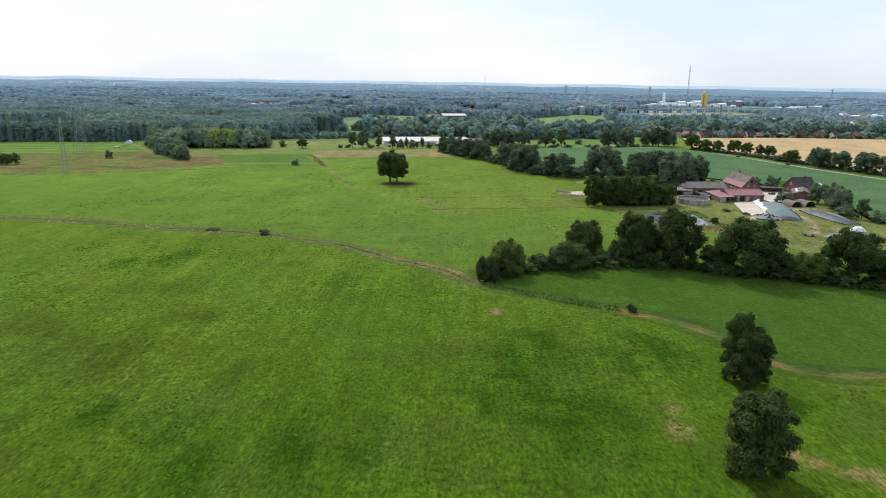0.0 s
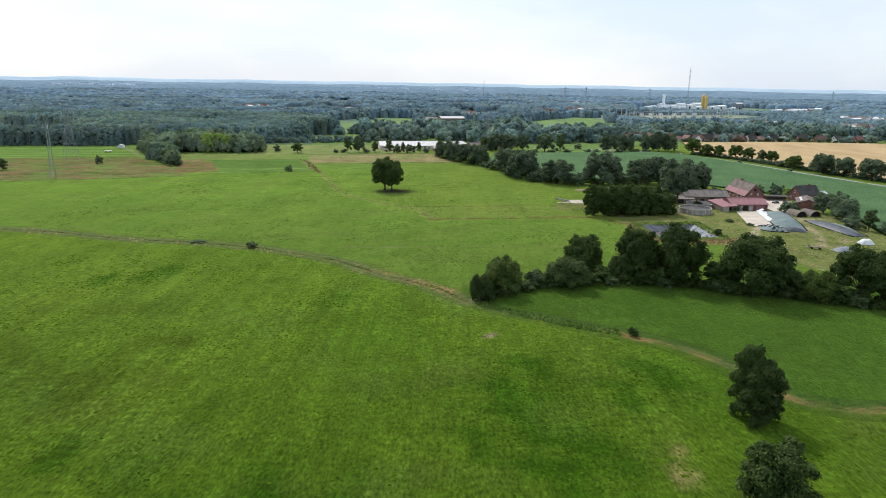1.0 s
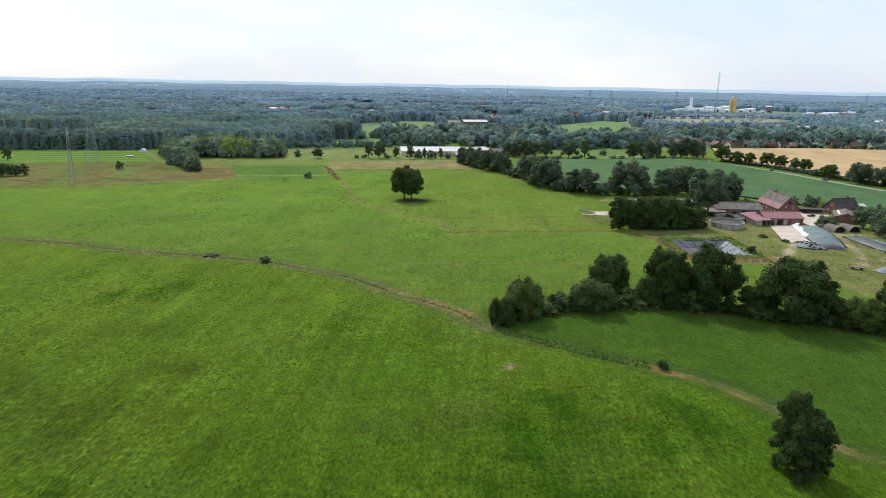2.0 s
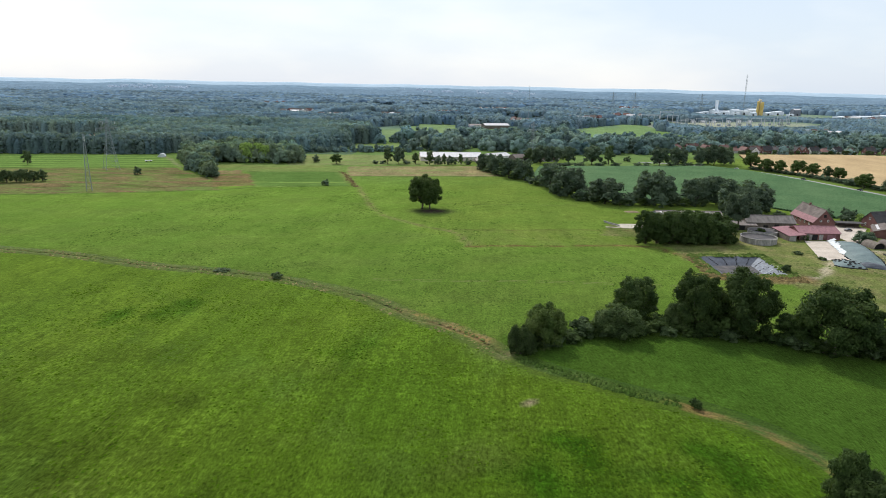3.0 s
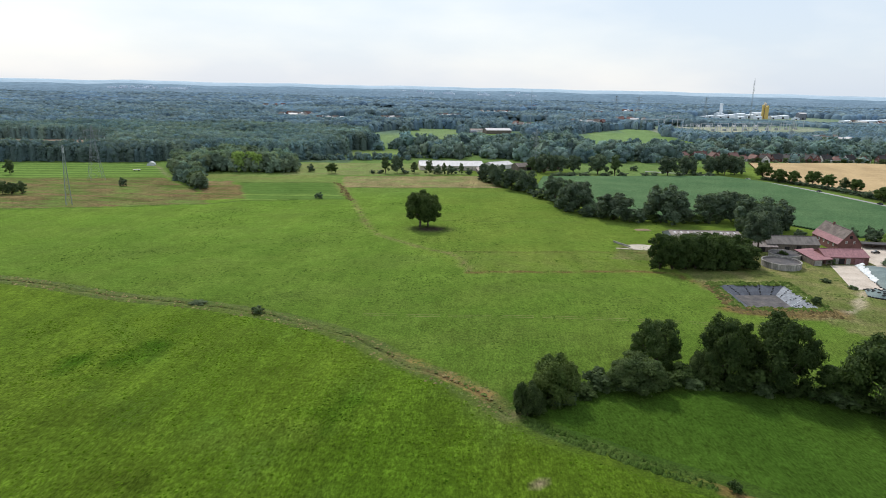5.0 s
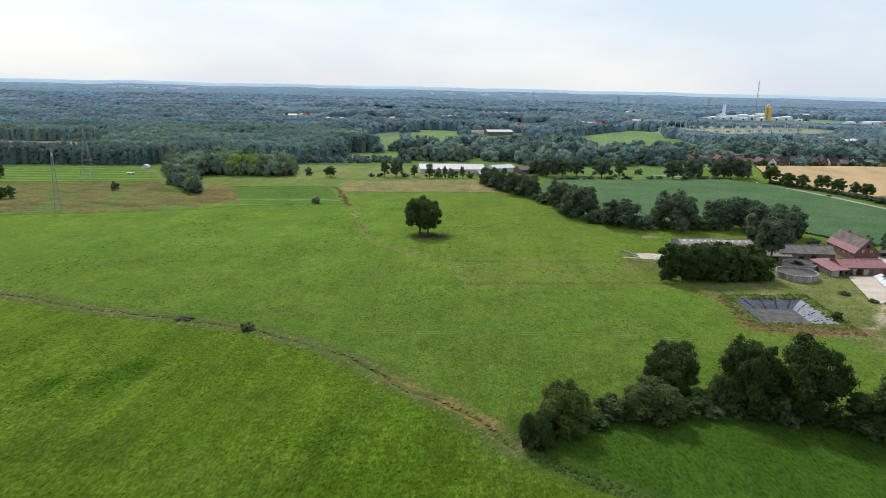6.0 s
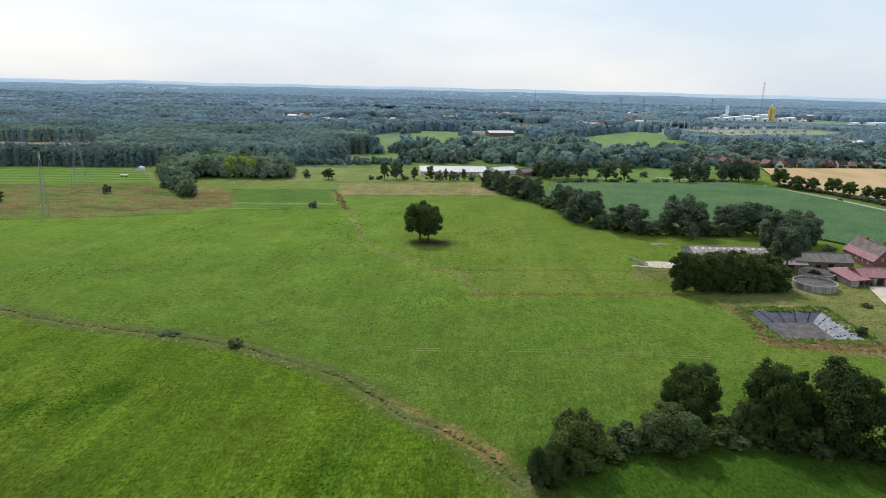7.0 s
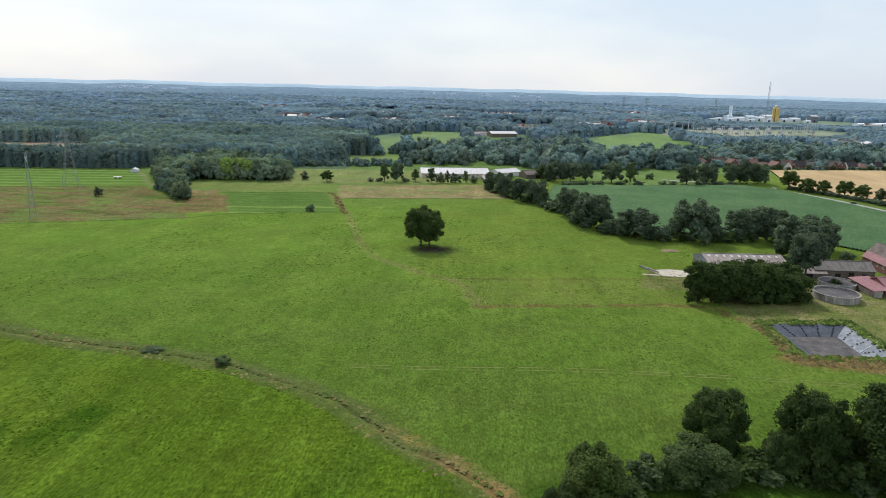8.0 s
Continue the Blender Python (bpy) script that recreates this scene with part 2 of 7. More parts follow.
M_REDROOF = material("red_roof_sheet", (0.225, 0.108, 0.120), (0.300, 0.152, 0.162), scale=0.3, fine=2.5, contrast=0.25, bump=0.4, depth=0.03, stretch=(3, 1, 1), rough=0.7, mottle=((1.0, 0.15, (1, 1, 1)),))
M_TILE = material("red_roof_tile", (0.125, 0.072, 0.064), (0.185, 0.105, 0.090), scale=0.3, fine=3.0, contrast=0.25, bump=0.4, depth=0.03, by_object=0.35)
M_GREYROOF = material("weathered_grey_roof", (0.11, 0.10, 0.095), (0.20, 0.18, 0.165), scale=0.25, fine=2.5, contrast=0.3, bump=0.4, depth=0.03, stretch=(3, 1, 1))
M_BROWNROOF = material("weathered_brown_roof", (0.10, 0.08, 0.072), (0.18, 0.15, 0.135), scale=0.3, fine=2.2, contrast=0.3, bump=0.4, depth=0.04)
M_DARKROOF = material("dark_roof_tile", (0.030, 0.028, 0.030), (0.065, 0.06, 0.06), scale=0.4, fine=3, contrast=0.3, bump=0.4, by_object=0.3)
M_SHEDROOF = material("fibre_cement_roof", (0.20, 0.17, 0.155), (0.32, 0.28, 0.26), scale=0.2, fine=2, contrast=0.25, bump=0.4, depth=0.04, stretch=(4, 1, 1))
M_PALEROOF = material("pale_metal_roof", (0.46, 0.445, 0.45), (0.58, 0.56, 0.565), scale=0.15, fine=1.5, contrast=0.1, bump=0.2, stretch=(4, 1, 1), rough=0.55)
M_WHITE = material("white_render", (0.62, 0.61, 0.58), (0.76, 0.75, 0.72), scale=0.4, fine=3, contrast=0.12, bump=0.1)
M_CREAM = material("cream_render", (0.5, 0.44, 0.36), (0.62, 0.56, 0.47), scale=0.4, fine=3, contrast=0.15, bump=0.1)
M_TIMBER = material("weathered_timber", (0.10, 0.08, 0.065), (0.2, 0.17, 0.14), scale=0.6, fine=5, contrast=0.35, bump=0.4, stretch=(3, 3, 0.5))
# near-black panels that stand for the shade inside openings
M_DARK = material("dark_opening", (0.012, 0.012, 0.013), (0.022, 0.02, 0.02), bump=0)
M_PANE = material("window_glass", (0.02, 0.025, 0.03), (0.04, 0.045, 0.05), bump=0, rough=0.08, spec=0.6)
M_FRAME = material("white_frame", (0.6, 0.6, 0.58), (0.72, 0.72, 0.70), bump=0, rough=0.5)
M_CONCRETE = material("stained_concrete", (0.24, 0.23, 0.21), (0.40, 0.38, 0.35), scale=0.35, fine=3, contrast=0.25, bump=0.3)
M_TANK = material("stained_tank_concrete", (0.17, 0.165, 0.155), (0.36, 0.34, 0.31), scale=0.5, fine=3, contrast=0.3, bump=0.3, stretch=(1, 1, 0.2), mottle=((1.6, 0.25, (1, 1, 0.12)),))
M_YARD = material("pale_yard_paving", (0.40, 0.34, 0.28), (0.55, 0.48, 0.41), scale=0.15, fine=1.5, contrast=0.2, bump=0.2)
M_ROAD = material("asphalt_road", (0.24, 0.24, 0.24), (0.32, 0.32, 0.31), scale=0.2, fine=3, contrast=0.15, bump=0.2)
M_EARTH = material("bare_earth", (0.14, 0.105, 0.062), (0.25, 0.19, 0.115), scale=0.6, fine=2.5, contrast=0.35, bump=0.5, depth=0.1)
M_TRACK = material("gravel_track", (0.30, 0.26, 0.21), (0.42, 0.37, 0.30), scale=0.2, fine=2, contrast=0.25, bump=0.3)
M_STRAW = material("worn_grass", (0.13, 0.155, 0.046), (0.19, 0.195, 0.078), scale=0.3, fine=2, contrast=0.3, bump=0.3, spec=0.02)
M_TARP = material("grey_green_tarpaulin", (0.085, 0.125, 0.125), (0.15, 0.195, 0.19), scale=0.25, fine=1.5, contrast=0.25, bump=0.5, depth=0.12, rough=0.55)
M_TARP_WHITE = material("white_tarpaulin", (0.46, 0.49, 0.50), (0.66, 0.68, 0.69), scale=0.3, fine=1.5, contrast=0.2, bump=0.5, depth=0.1, rough=0.5)
M_TARP_DARK = material("dark_tarpaulin", (0.035, 0.04, 0.05), (0.09, 0.1, 0.115), scale=0.3, fine=1.5, contrast=0.3, bump=0.5, depth=0.1, rough=0.45)
M_LINER = material("black_pond_liner", (0.055, 0.061, 0.078), (0.095, 0.104, 0.126), scale=0.25, fine=1.4, contrast=0.25, bump=0.5, depth=0.1, rough=0.5)
M_LINER_PALE = material("pale_pond_liner", (0.11, 0.125, 0.15), (0.21, 0.23, 0.26), scale=0.5, fine=1.4, contrast=0.3, bump=0.5, depth=0.1, rough=0.5)
M_SLUDGE = material("drying_sludge", (0.045, 0.042, 0.046), (0.115, 0.102, 0.096), scale=0.3, fine=0.9, contrast=0.35, bump=0.4, depth=0.1, rough=0.6)
M_RUBBER = material("tyre_rubber", (0.012, 0.012, 0.012), (0.025, 0.025, 0.025), bump=0, rough=0.8)
M_SAND = material("pale_sand", (0.37, 0.33, 0.27), (0.50, 0.45, 0.38), scale=0.15, fine=1.5, contrast=0.15, bump=0.3)
# far town walls: distance haze blued into the colour itself
M_TOWN = material("haze_blue_walls", (0.50, 0.58, 0.68), (0.66, 0.74, 0.82), scale=0.02, fine=0.2, contrast=0.15, bump=0)
M_WORKS = material("white_factory_cladding", (0.60, 0.66, 0.72), (0.76, 0.80, 0.85), scale=0.03, fine=0.6, contrast=0.12, bump=0.1, rough=0.6)
M_GANTRY = material("pale_galvanised_steel", (0.42, 0.45, 0.46), (0.52, 0.54, 0.55), scale=0.3, fine=2, contrast=0.1, bump=0, rough=0.6)
M_STEEL = material("galvanised_steel", (0.20, 0.235, 0.24), (0.28, 0.31, 0.32), scale=0.3, fine=2, contrast=0.1, bump=0, metal=0.0, rough=0.6)
M_YELLOW = material("yellow_silo_coating", (0.56, 0.40, 0.12), (0.68, 0.50, 0.18), scale=0.05, fine=0.6, contrast=0.12, bump=0.1)
M_CARPAINT = material("black_car_paint", (0.01, 0.011, 0.013), (0.016, 0.017, 0.02), bump=0, rough=0.25, spec=0.5)
M_SILVER = material("silver_car_paint", (0.4, 0.41, 0.42), (0.48, 0.49, 0.5), bump=0, rough=0.3, metal=0.4)


# ---- building tools ----
def mesh_of(name, verts, faces, mat, smooth=False):
    me = bpy.data.meshes.new(name)
    me.from_pydata([tuple(map(float, v)) for v in verts], [], [tuple(map(int, f)) for f in faces])
    me.materials.append(mat)
    if smooth:
        me.polygons.foreach_set("use_smooth", [True] * len(me.polygons))
    me.update()
    return me


def big_mesh(name, verts, faces, mat, smooth=False):
    """A mesh from arrays of vertices and of faces that all have the same number of corners."""
    me = bpy.data.meshes.new(name)
    n, k = faces.shape
    me.vertices.add(len(verts))
    me.vertices.foreach_set("co", np.asarray(verts, np.float32).ravel())
    me.loops.add(n * k)
    me.loops.foreach_set("vertex_index", np.asarray(faces, np.int32).ravel())
    me.polygons.add(n)
    me.polygons.foreach_set("loop_start", np.arange(0, n * k, k, dtype=np.int32))
    if smooth:
        me.polygons.foreach_set("use_smooth", np.ones(n, bool))
    me.materials.append(mat)
    me.update(calc_edges=True)
    return me


def part(name, me, parent, label=""):
    """One mesh object under a thing or under a part."""
    ob = new(name, me)
    ob.parent = parent
    return tagged(ob, label) if label else ob


def thing(name, label, category, m=None, group="", kind=""):
    """An Empty at the base of a thing, which parents its parts."""
    ob = new(name)
    ob.empty_display_size = 0.5
    if m is not None:
        ob.matrix_basis = m
    return tagged(ob, label, category, group, kind)


def setting(name, me, label="", category="", kind="structure"):
    return tagged(new(name, me), label, category, "", kind)


class Shape:
    """Collects boxes, bars, tubes and sheets into one mesh."""

    def __init__(self):
        self.v, self.f = [], []

    def add(self, verts, faces):
        n = len(self.v)
        self.v += [tuple(v) for v in verts]
        self.f += [tuple(n + i for i in f) for f in faces]
        return self

    def box(self, x0, y0, z0, x1, y1, z1):
        v = [(x, y, z) for z in (z0, z1) for x, y in ((x0, y0), (x1, y0), (x1, y1), (x0, y1))]
        return self.add(v, [(3, 2, 1, 0), (4, 5, 6, 7), (0, 1, 5, 4), (1, 2, 6, 5), (2, 3, 7, 6), (3, 0, 4, 7)])

    def bar(self, a, b, w, w2=None):
        """A square bar from a to b."""
        a, b = Vector(a), Vector(b)
        d = (b - a).normalized()
        s = d.cross(Vector((0, 0, 1)))
        s = (s if s.length > 1e-3 else Vector((1, 0, 0))).normalized()
        u = d.cross(s)
        v = [p + (s * i + u * j) * r / 2 for p, r in ((a, w), (b, w2 or w)) for i, j in ((-1, -1), (1, -1), (1, 1), (-1, 1))]
        return self.add(v, [(3, 2, 1, 0), (4, 5, 6, 7), (0, 1, 5, 4), (1, 2, 6, 5), (2, 3, 7, 6), (3, 0, 4, 7)])

    def tube(self, points, radii, sides=7):
        """A tapered tube along points, closed at its ends."""
        rings, n = [], len(points)
        for k, (p, r) in enumerate(zip(points, radii)):
            d = (Vector(points[min(k + 1, n - 1)]) - Vector(points[max(k - 1, 0)])).normalized()
            s = d.cross(Vector((0.3, 1, 0.1))).normalized()
            u = d.cross(s)
            rings += [Vector(p) + (s * math.cos(2 * math.pi * i / sides) + u * math.sin(2 * math.pi * i / sides)) * r for i in range(sides)]
        f = [(k * sides + i, k * sides + (i + 1) % sides, (k + 1) * sides + (i + 1) % sides, (k + 1) * sides + i) for k in range(n - 1) for i in range(sides)]
        f += [tuple(reversed(range(sides))), tuple((n - 1) * sides + i for i in range(sides))]
        return self.add(rings, f)

    def slab(self, corners, thick, up=True):
        """A sheet through the corners, thick metres deep, measured along its normal to below."""
        c = [Vector(p) for p in corners]
        nrm = (c[1] - c[0]).cross(c[2] - c[0]).normalized()
        if (nrm.z < 0) == up:
            c.reverse()
            nrm = -nrm
        k = len(c)
        v = c + [p - nrm * thick for p in c]
        f = [tuple(range(k)), tuple(reversed(range(k, 2 * k)))] + [(i, i + k, (i + 1) % k + k, (i + 1) % k) for i in range(k)]
        return self.add(v, f)

    def mesh(self, name, mat, smooth=False):
        return mesh_of(name, self.v, self.f, mat, smooth)


def inside(px, py, poly):
    """Which of the points lie in the polygon, by even and odd crossings."""
    px, py = np.asarray(px, float), np.asarray(py, float)
    hit = np.zeros(px.shape, bool)
    for (x0, y0), (x1, y1) in zip(poly, poly[1:] + poly[:1]):
        if y0 != y1:
            hit ^= ((y0 > py) != (y1 > py)) & (px < (x1 - x0) * (py - y0) / (y1 - y0) + x0)
    return hit


def away(px, py, line):
    """The distance of points from a line of several stretches."""
    px, py = np.asarray(px, float), np.asarray(py, float)
    best = np.full(px.shape, 1e9)
    for (x0, y0), (x1, y1) in zip(line, line[1:]):
        dx, dy = x1 - x0, y1 - y0
        u = np.clip(((px - x0) * dx + (py - y0) * dy) / (dx * dx + dy * dy), 0, 1)
        best = np.minimum(best, np.hypot(px - x0 - u * dx, py - y0 - u * dy))
    return best


def ripple(px, py, size, seed=0):
    """A smooth uneven field between about -1 and 1, with features of that size in metres."""
    rng = np.random.default_rng(seed)
    out = np.zeros(np.shape(px))
    for k in range(9):
        a, w = rng.uniform(0, math.tau), math.tau / (size * rng.uniform(0.6, 2.2))
        out += np.sin((px * math.cos(a) + py * math.sin(a)) * w + rng.uniform(0, math.tau))
    return out / 4.0


def smoothed(line, step=3.0):
    """A line of stretches, rounded and cut into short steps."""
    pts = np.array(line, float)
    for _ in range(3):
        a, b = pts[:-1] * 0.75 + pts[1:] * 0.25, pts[:-1] * 0.25 + pts[1:] * 0.75
        pts = np.vstack([pts[:1], np.stack([a, b], 1).reshape(-1, 2), pts[-1:]])
    run = np.r_[0, np.cumsum(np.hypot(*np.diff(pts, axis=0).T))]
    at = np.linspace(0, run[-1], max(2, int(run[-1] / step)))
    return np.stack([np.interp(at, run, pts[:, 0]), np.interp(at, run, pts[:, 1])], 1)


def ribbon(line, width, z, uneven=0.0, seed=0):
    """Vertices and faces of a flat strip along a line."""
    p = smoothed(line)
    d = np.gradient(p, axis=0)
    d /= np.linalg.norm(d, axis=1)[:, None]
    side = np.stack([d[:, 1], -d[:, 0]], 1)
    rng = np.random.default_rng(seed)
    w = width / 2 * (1 + uneven * rng.uniform(-1, 1, (len(p), 2)))
    v = np.stack([p + side * w[:, :1], p - side * w[:, 1:]], 1).reshape(-1, 2)
    v = np.column_stack([v, np.full(len(v), z)])
    f = [(2 * k, 2 * k + 2, 2 * k + 3, 2 * k + 1) for k in range(len(p) - 1)]
    return v, [tuple(reversed(q)) for q in f]


# ---- ground: one sheet of fields out to the horizon ----
DITCH = [(-260, 322), (-216, 312), (-199, 312), (-177, 307), (-156, 301), (-132, 295), (-111, 294), (-91, 289), (-74, 284), (-56, 276), (-39, 265),
         (-23, 249), (-9, 241), (-1, 232), (6, 223.5), (18, 213), (29, 207.5), (38, 201.5), (46, 198), (53, 195), (60.5, 190), (67, 184),
         (71, 177.5), (75, 168), (80, 157), (90, 153), (102, 152.5), (135, 150)]
CATTLE_TRACK = [(-128, 598), (-113, 557), (-99, 522), (-87, 485), (-74, 445), (-62, 417), (-33, 392), (-21, 385), (-14, 374), (-9, 350)]
CROSS_TRACK = [(-9, 350), (4, 353), (25, 357), (50, 361), (73, 365), (84, 362), (91, 345)]
WHEEL_TRACK = [(-45, 290), (-18, 292), (20, 297), (73, 298), (110, 296)]
FARM_TRACK = [(160, 350), (150, 335), (142, 322), (132, 314), (124, 311)]
FARM_GREEN = [(60, 385), (79, 386), (89, 365), (92, 333), (92, 313), (107, 309), (122, 306), (130, 292), (150, 262), (165, 236), (215, 226), (225, 330),
              (215, 400), (160, 412), (100, 413), (70, 420)]
ROW_FIELD = [(-520, 648), (-445, 661), (-332, 680), (-278, 611), (-377, 572), (-470, 550)]
MARSH = [(-480, 548), (-377, 572), (-278, 597), (-243, 562), (-222, 540), (-191, 490), (-284, 455), (-400, 425), (-520, 400)]
MARSH_EAST = [(-230, 567), (-190, 576), (-169, 513), (-203, 503)]
BARE_PATCH = [(-240, 584), (-216, 593), (-206, 569), (-226, 564)]
ROW_FIELD_EAST = [(-206, 585), (-132, 597), (-106, 526), (-172, 506)]
CATTLE_STRIP = [(-262, 632), (-187, 643), (-135, 640), (-131, 598), (-206, 585), (-236, 570)]
HAY_FIELD = [(-133, 638), (-13, 667), (14, 604), (-119, 577)]
PALE_MEADOW = [(-213, 722), (-150, 738), (-82, 757), (-20, 676), (-188, 634)]
NORTH_PASTURE = [(66, 688), (152, 708), (190, 716), (186, 818), (93, 791)]
GAP_FIELD = [(-212, 1165), (-150, 1180), (-122, 905), (-162, 892)]
LAWN_NEAR = [(-172, 808), (-77, 825), (-84, 888), (-181, 862)]
LAWN_FAR = [(-116, 935), (-56, 950), (-66, 1255), (-160, 1228)]
BACK_FIELD = [(-135, 1170), (-50, 1225), (-40, 1290), (-150, 1290)]
GREEN_FIELD = [(92, 1170), (258, 1440), (318, 1400), (300, 1290), (262, 1110), (167, 1050)]
SUBSTATION = [(300, 1400), (330, 1520), (700, 1720), (760, 1640), (540, 1385), (380, 1330)]
WORKS = [(560, 1990), (620, 2180), (960, 2250), (1150, 2080), (1000, 1900), (800, 1880)]
CLEARING = [(-860, 645), (-480, 708), (-400, 726), (-497, 880), (-515, 905), (-860, 850)]
VILLAGE = [(225, 868), (270, 850), (300, 852), (420, 882), (560, 880), (620, 900), (560, 935), (300, 915), (225, 905)]


RUSHES = [(-72, 128, 6), (-57, 125, 7), (-31, 115, 5), (-17, 117, 5), (-45, 109, 6), (18, 140, 8), (27, 157, 8), (28, 130, 10), (52, 168, 9), (45, 160, 7), (14, 160, 9), (13, 145, 8), (24, 136, 9), (23, 172, 6), (-103, 254, 6), (-107, 242, 7), (-37, 222, 6), (-120, 240, 6)]


def axis(fine_lo, fine_hi, step, lo, hi):
    out = list(np.arange(fine_lo, fine_hi + step / 2, step))
    for end, sign in ((lo, -1), (hi, 1)):
        at, s = (out[0] if sign < 0 else out[-1]), step
        while at * sign < end * sign:
            s *= 1.22
            at = at + sign * s
            out.append(max(lo, min(hi, at)))
        out.sort()
    return np.array(out)


def blend(tint, mask, colour):
    m = np.clip(mask, 0, 1)[:, None]
    return tint * (1 - m) + np.array(colour) * m


def ground_tint(x, y):
    """What grows where: each field's grass or soil colour, with some sheen, shade and haze put in."""
    t = np.tile((0.048, 0.094, 0.0065), (len(x), 1))
    n_big, n_mid, n_small = ripple(x, y, 70, 3), ripple(x, y, 26, 5), ripple(x, y, 9, 7)
    t = blend(t, 0.30 + 0.35 * n_big, (0.071, 0.109, 0.0095))
    t = blend(t, np.clip(n_mid - 0.35, 0, 1) * 0.7, (0.058, 0.080, 0.014))
    # lighter towards the ditch: sheen of grass seen low, put into the colour
    t = blend(t, 0.8 * np.clip((y - 125) / 110, 0, 1) * np.clip((70 - x) / 110, 0.25, 1) * (0.8 + 0.25 * n_big), (0.070, 0.112, 0.010))
    t = blend(t, 0.5 * np.clip((-x - 30) / 80, 0, 1), (0.076, 0.110, 0.012))
    for cx, cy, r in RUSHES:
        t = blend(t, 0.9 * np.clip(1.1 - np.hypot(x - cx, (y - cy) * 0.6) / r + 0.6 * n_small, 0, 1), (0.021, 0.060, 0.003))
    for cx, cy, r in ((-92, 210, 10), (-60, 240, 7), (-92, 159, 15), (-76, 184, 8), (-120, 175, 14)):
        t = blend(t, 0.75 * np.clip(1.2 - np.hypot((x - cx) * 0.8, y - cy) / r + 0.4 * n_small, 0, 1), (0.046, 0.068, 0.008))
    # mowing swaths, drawn out along the meadow
    t = t * (1 + 0.05 * np.sin(x * 0.42 + y * 0.03 + 2.5 * n_mid) * np.clip(n_big, 0, 1))[:, None]
    ditch_y = np.interp(x, [p[0] for p in DITCH], [p[1] for p in DITCH])
    beyond = np.clip((y - ditch_y) / 2 + 0.5, 0, 1)
    pasture = blend(np.tile((0.084, 0.144, 0.021), (len(x), 1)), 0.3 + 0.5 * n_mid, (0.104, 0.155, 0.028))
    pasture = blend(pasture, np.clip(n_mid - 0.4, 0, 1) * 0.5, (0.058, 0.094, 0.018))
    # far pasture greyer: haze put into its colour
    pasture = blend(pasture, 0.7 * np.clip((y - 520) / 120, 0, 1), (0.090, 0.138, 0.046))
    # near pasture darker: the lack of sheen from above put into its colour
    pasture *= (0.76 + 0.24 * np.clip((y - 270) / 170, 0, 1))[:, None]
    grazed = np.clip((y - np.interp(x, [-150, -87, -62, -9, 50, 91], [620, 485, 417, 350, 361, 350])) / 4, 0, 1) * np.clip((x + 70) / 50, 0, 1)
    pasture = blend(pasture, 0.6 * grazed + 0.2 * n_mid * grazed, (0.096, 0.132, 0.022))
    t = blend(t, 0.65 * np.clip(1.3 * ripple(x, y, 34, 23) + 0.5 * n_small - 0.55, 0, 1), (0.062, 0.104, 0.013))
    # more of that low-angle sheen painted in towards the ditch
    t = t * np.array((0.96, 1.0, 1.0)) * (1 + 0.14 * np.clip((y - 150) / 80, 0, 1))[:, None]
    t = 0.84 * t * (1 - beyond[:, None]) + pasture * beyond[:, None]
    paddock = beyond * np.clip((x - 4) / 4, 0, 1) * np.clip((243 - y + 0.1 * (x - 40)) / 4, 0, 1)
    t = blend(t, paddock, (0.032, 0.069, 0.0085))
    for poly, colour, patchy in (
        (FARM_GREEN, (0.100, 0.118, 0.036), (0.158, 0.150, 0.066)), (MARSH, (0.140, 0.128, 0.055), (0.090, 0.126, 0.036)),
        (MARSH_EAST, (0.17, 0.125, 0.06), (0.11, 0.12, 0.04)), (CATTLE_STRIP, (0.110, 0.150, 0.045), (0.14, 0.155, 0.055)),
        (HAY_FIELD, (0.215, 0.182, 0.090), (0.160, 0.172, 0.070)), (PALE_MEADOW, (0.170, 0.180, 0.078), (0.130, 0.172, 0.060)),
        (NORTH_PASTURE, (0.095, 0.150, 0.052), (0.112, 0.158, 0.060)), (GAP_FIELD, (0.13, 0.185, 0.095), (0.15, 0.20, 0.105)),
        (BACK_FIELD, (0.14, 0.20, 0.10), (0.16, 0.21, 0.11)), (GREEN_FIELD, (0.125, 0.19, 0.090), (0.145, 0.205, 0.10)),
        (SUBSTATION, (0.24, 0.25, 0.21), (0.32, 0.31, 0.26)), (WORKS, (0.15, 0.19, 0.17), (0.22, 0.24, 0.22)), (LAWN_NEAR, (0.13, 0.18, 0.065), (0.15, 0.19, 0.08)), (LAWN_FAR, (0.13, 0.185, 0.095), (0.15, 0.195, 0.105)), (CLEARING, (0.26, 0.205, 0.155), (0.30, 0.23, 0.17)),
    ):
        vary = n_mid
        if poly is FARM_GREEN:
            vary = n_small + 0.6 * ripple(x, y, 5, 63)
        elif poly in (HAY_FIELD, PALE_MEADOW):
            vary = 0.7 * n_mid + 0.9 * ripple(x * 0.3, y, 9, 61)
        elif poly in (MARSH, MARSH_EAST):
            vary = 1.5 * ripple(x * 0.22 + y * 0.05, y, 8, 65) + 0.9 * ripple(x * 0.4, y, 5, 67)
        own = blend(np.tile(colour, (len(x), 1)), 0.35 + 0.6 * vary, patchy)
        m = inside(x, y, poly)
        t[m] = own[m]
    for poly in (MARSH, MARSH_EAST):
        m = inside(x, y, poly)
        t = blend(t, 0.7 * m * np.clip(1.5 * ripple(x * 0.16, y + 0.12 * x, 11, 73) - 0.25, 0, 1), (0.182, 0.126, 0.068))
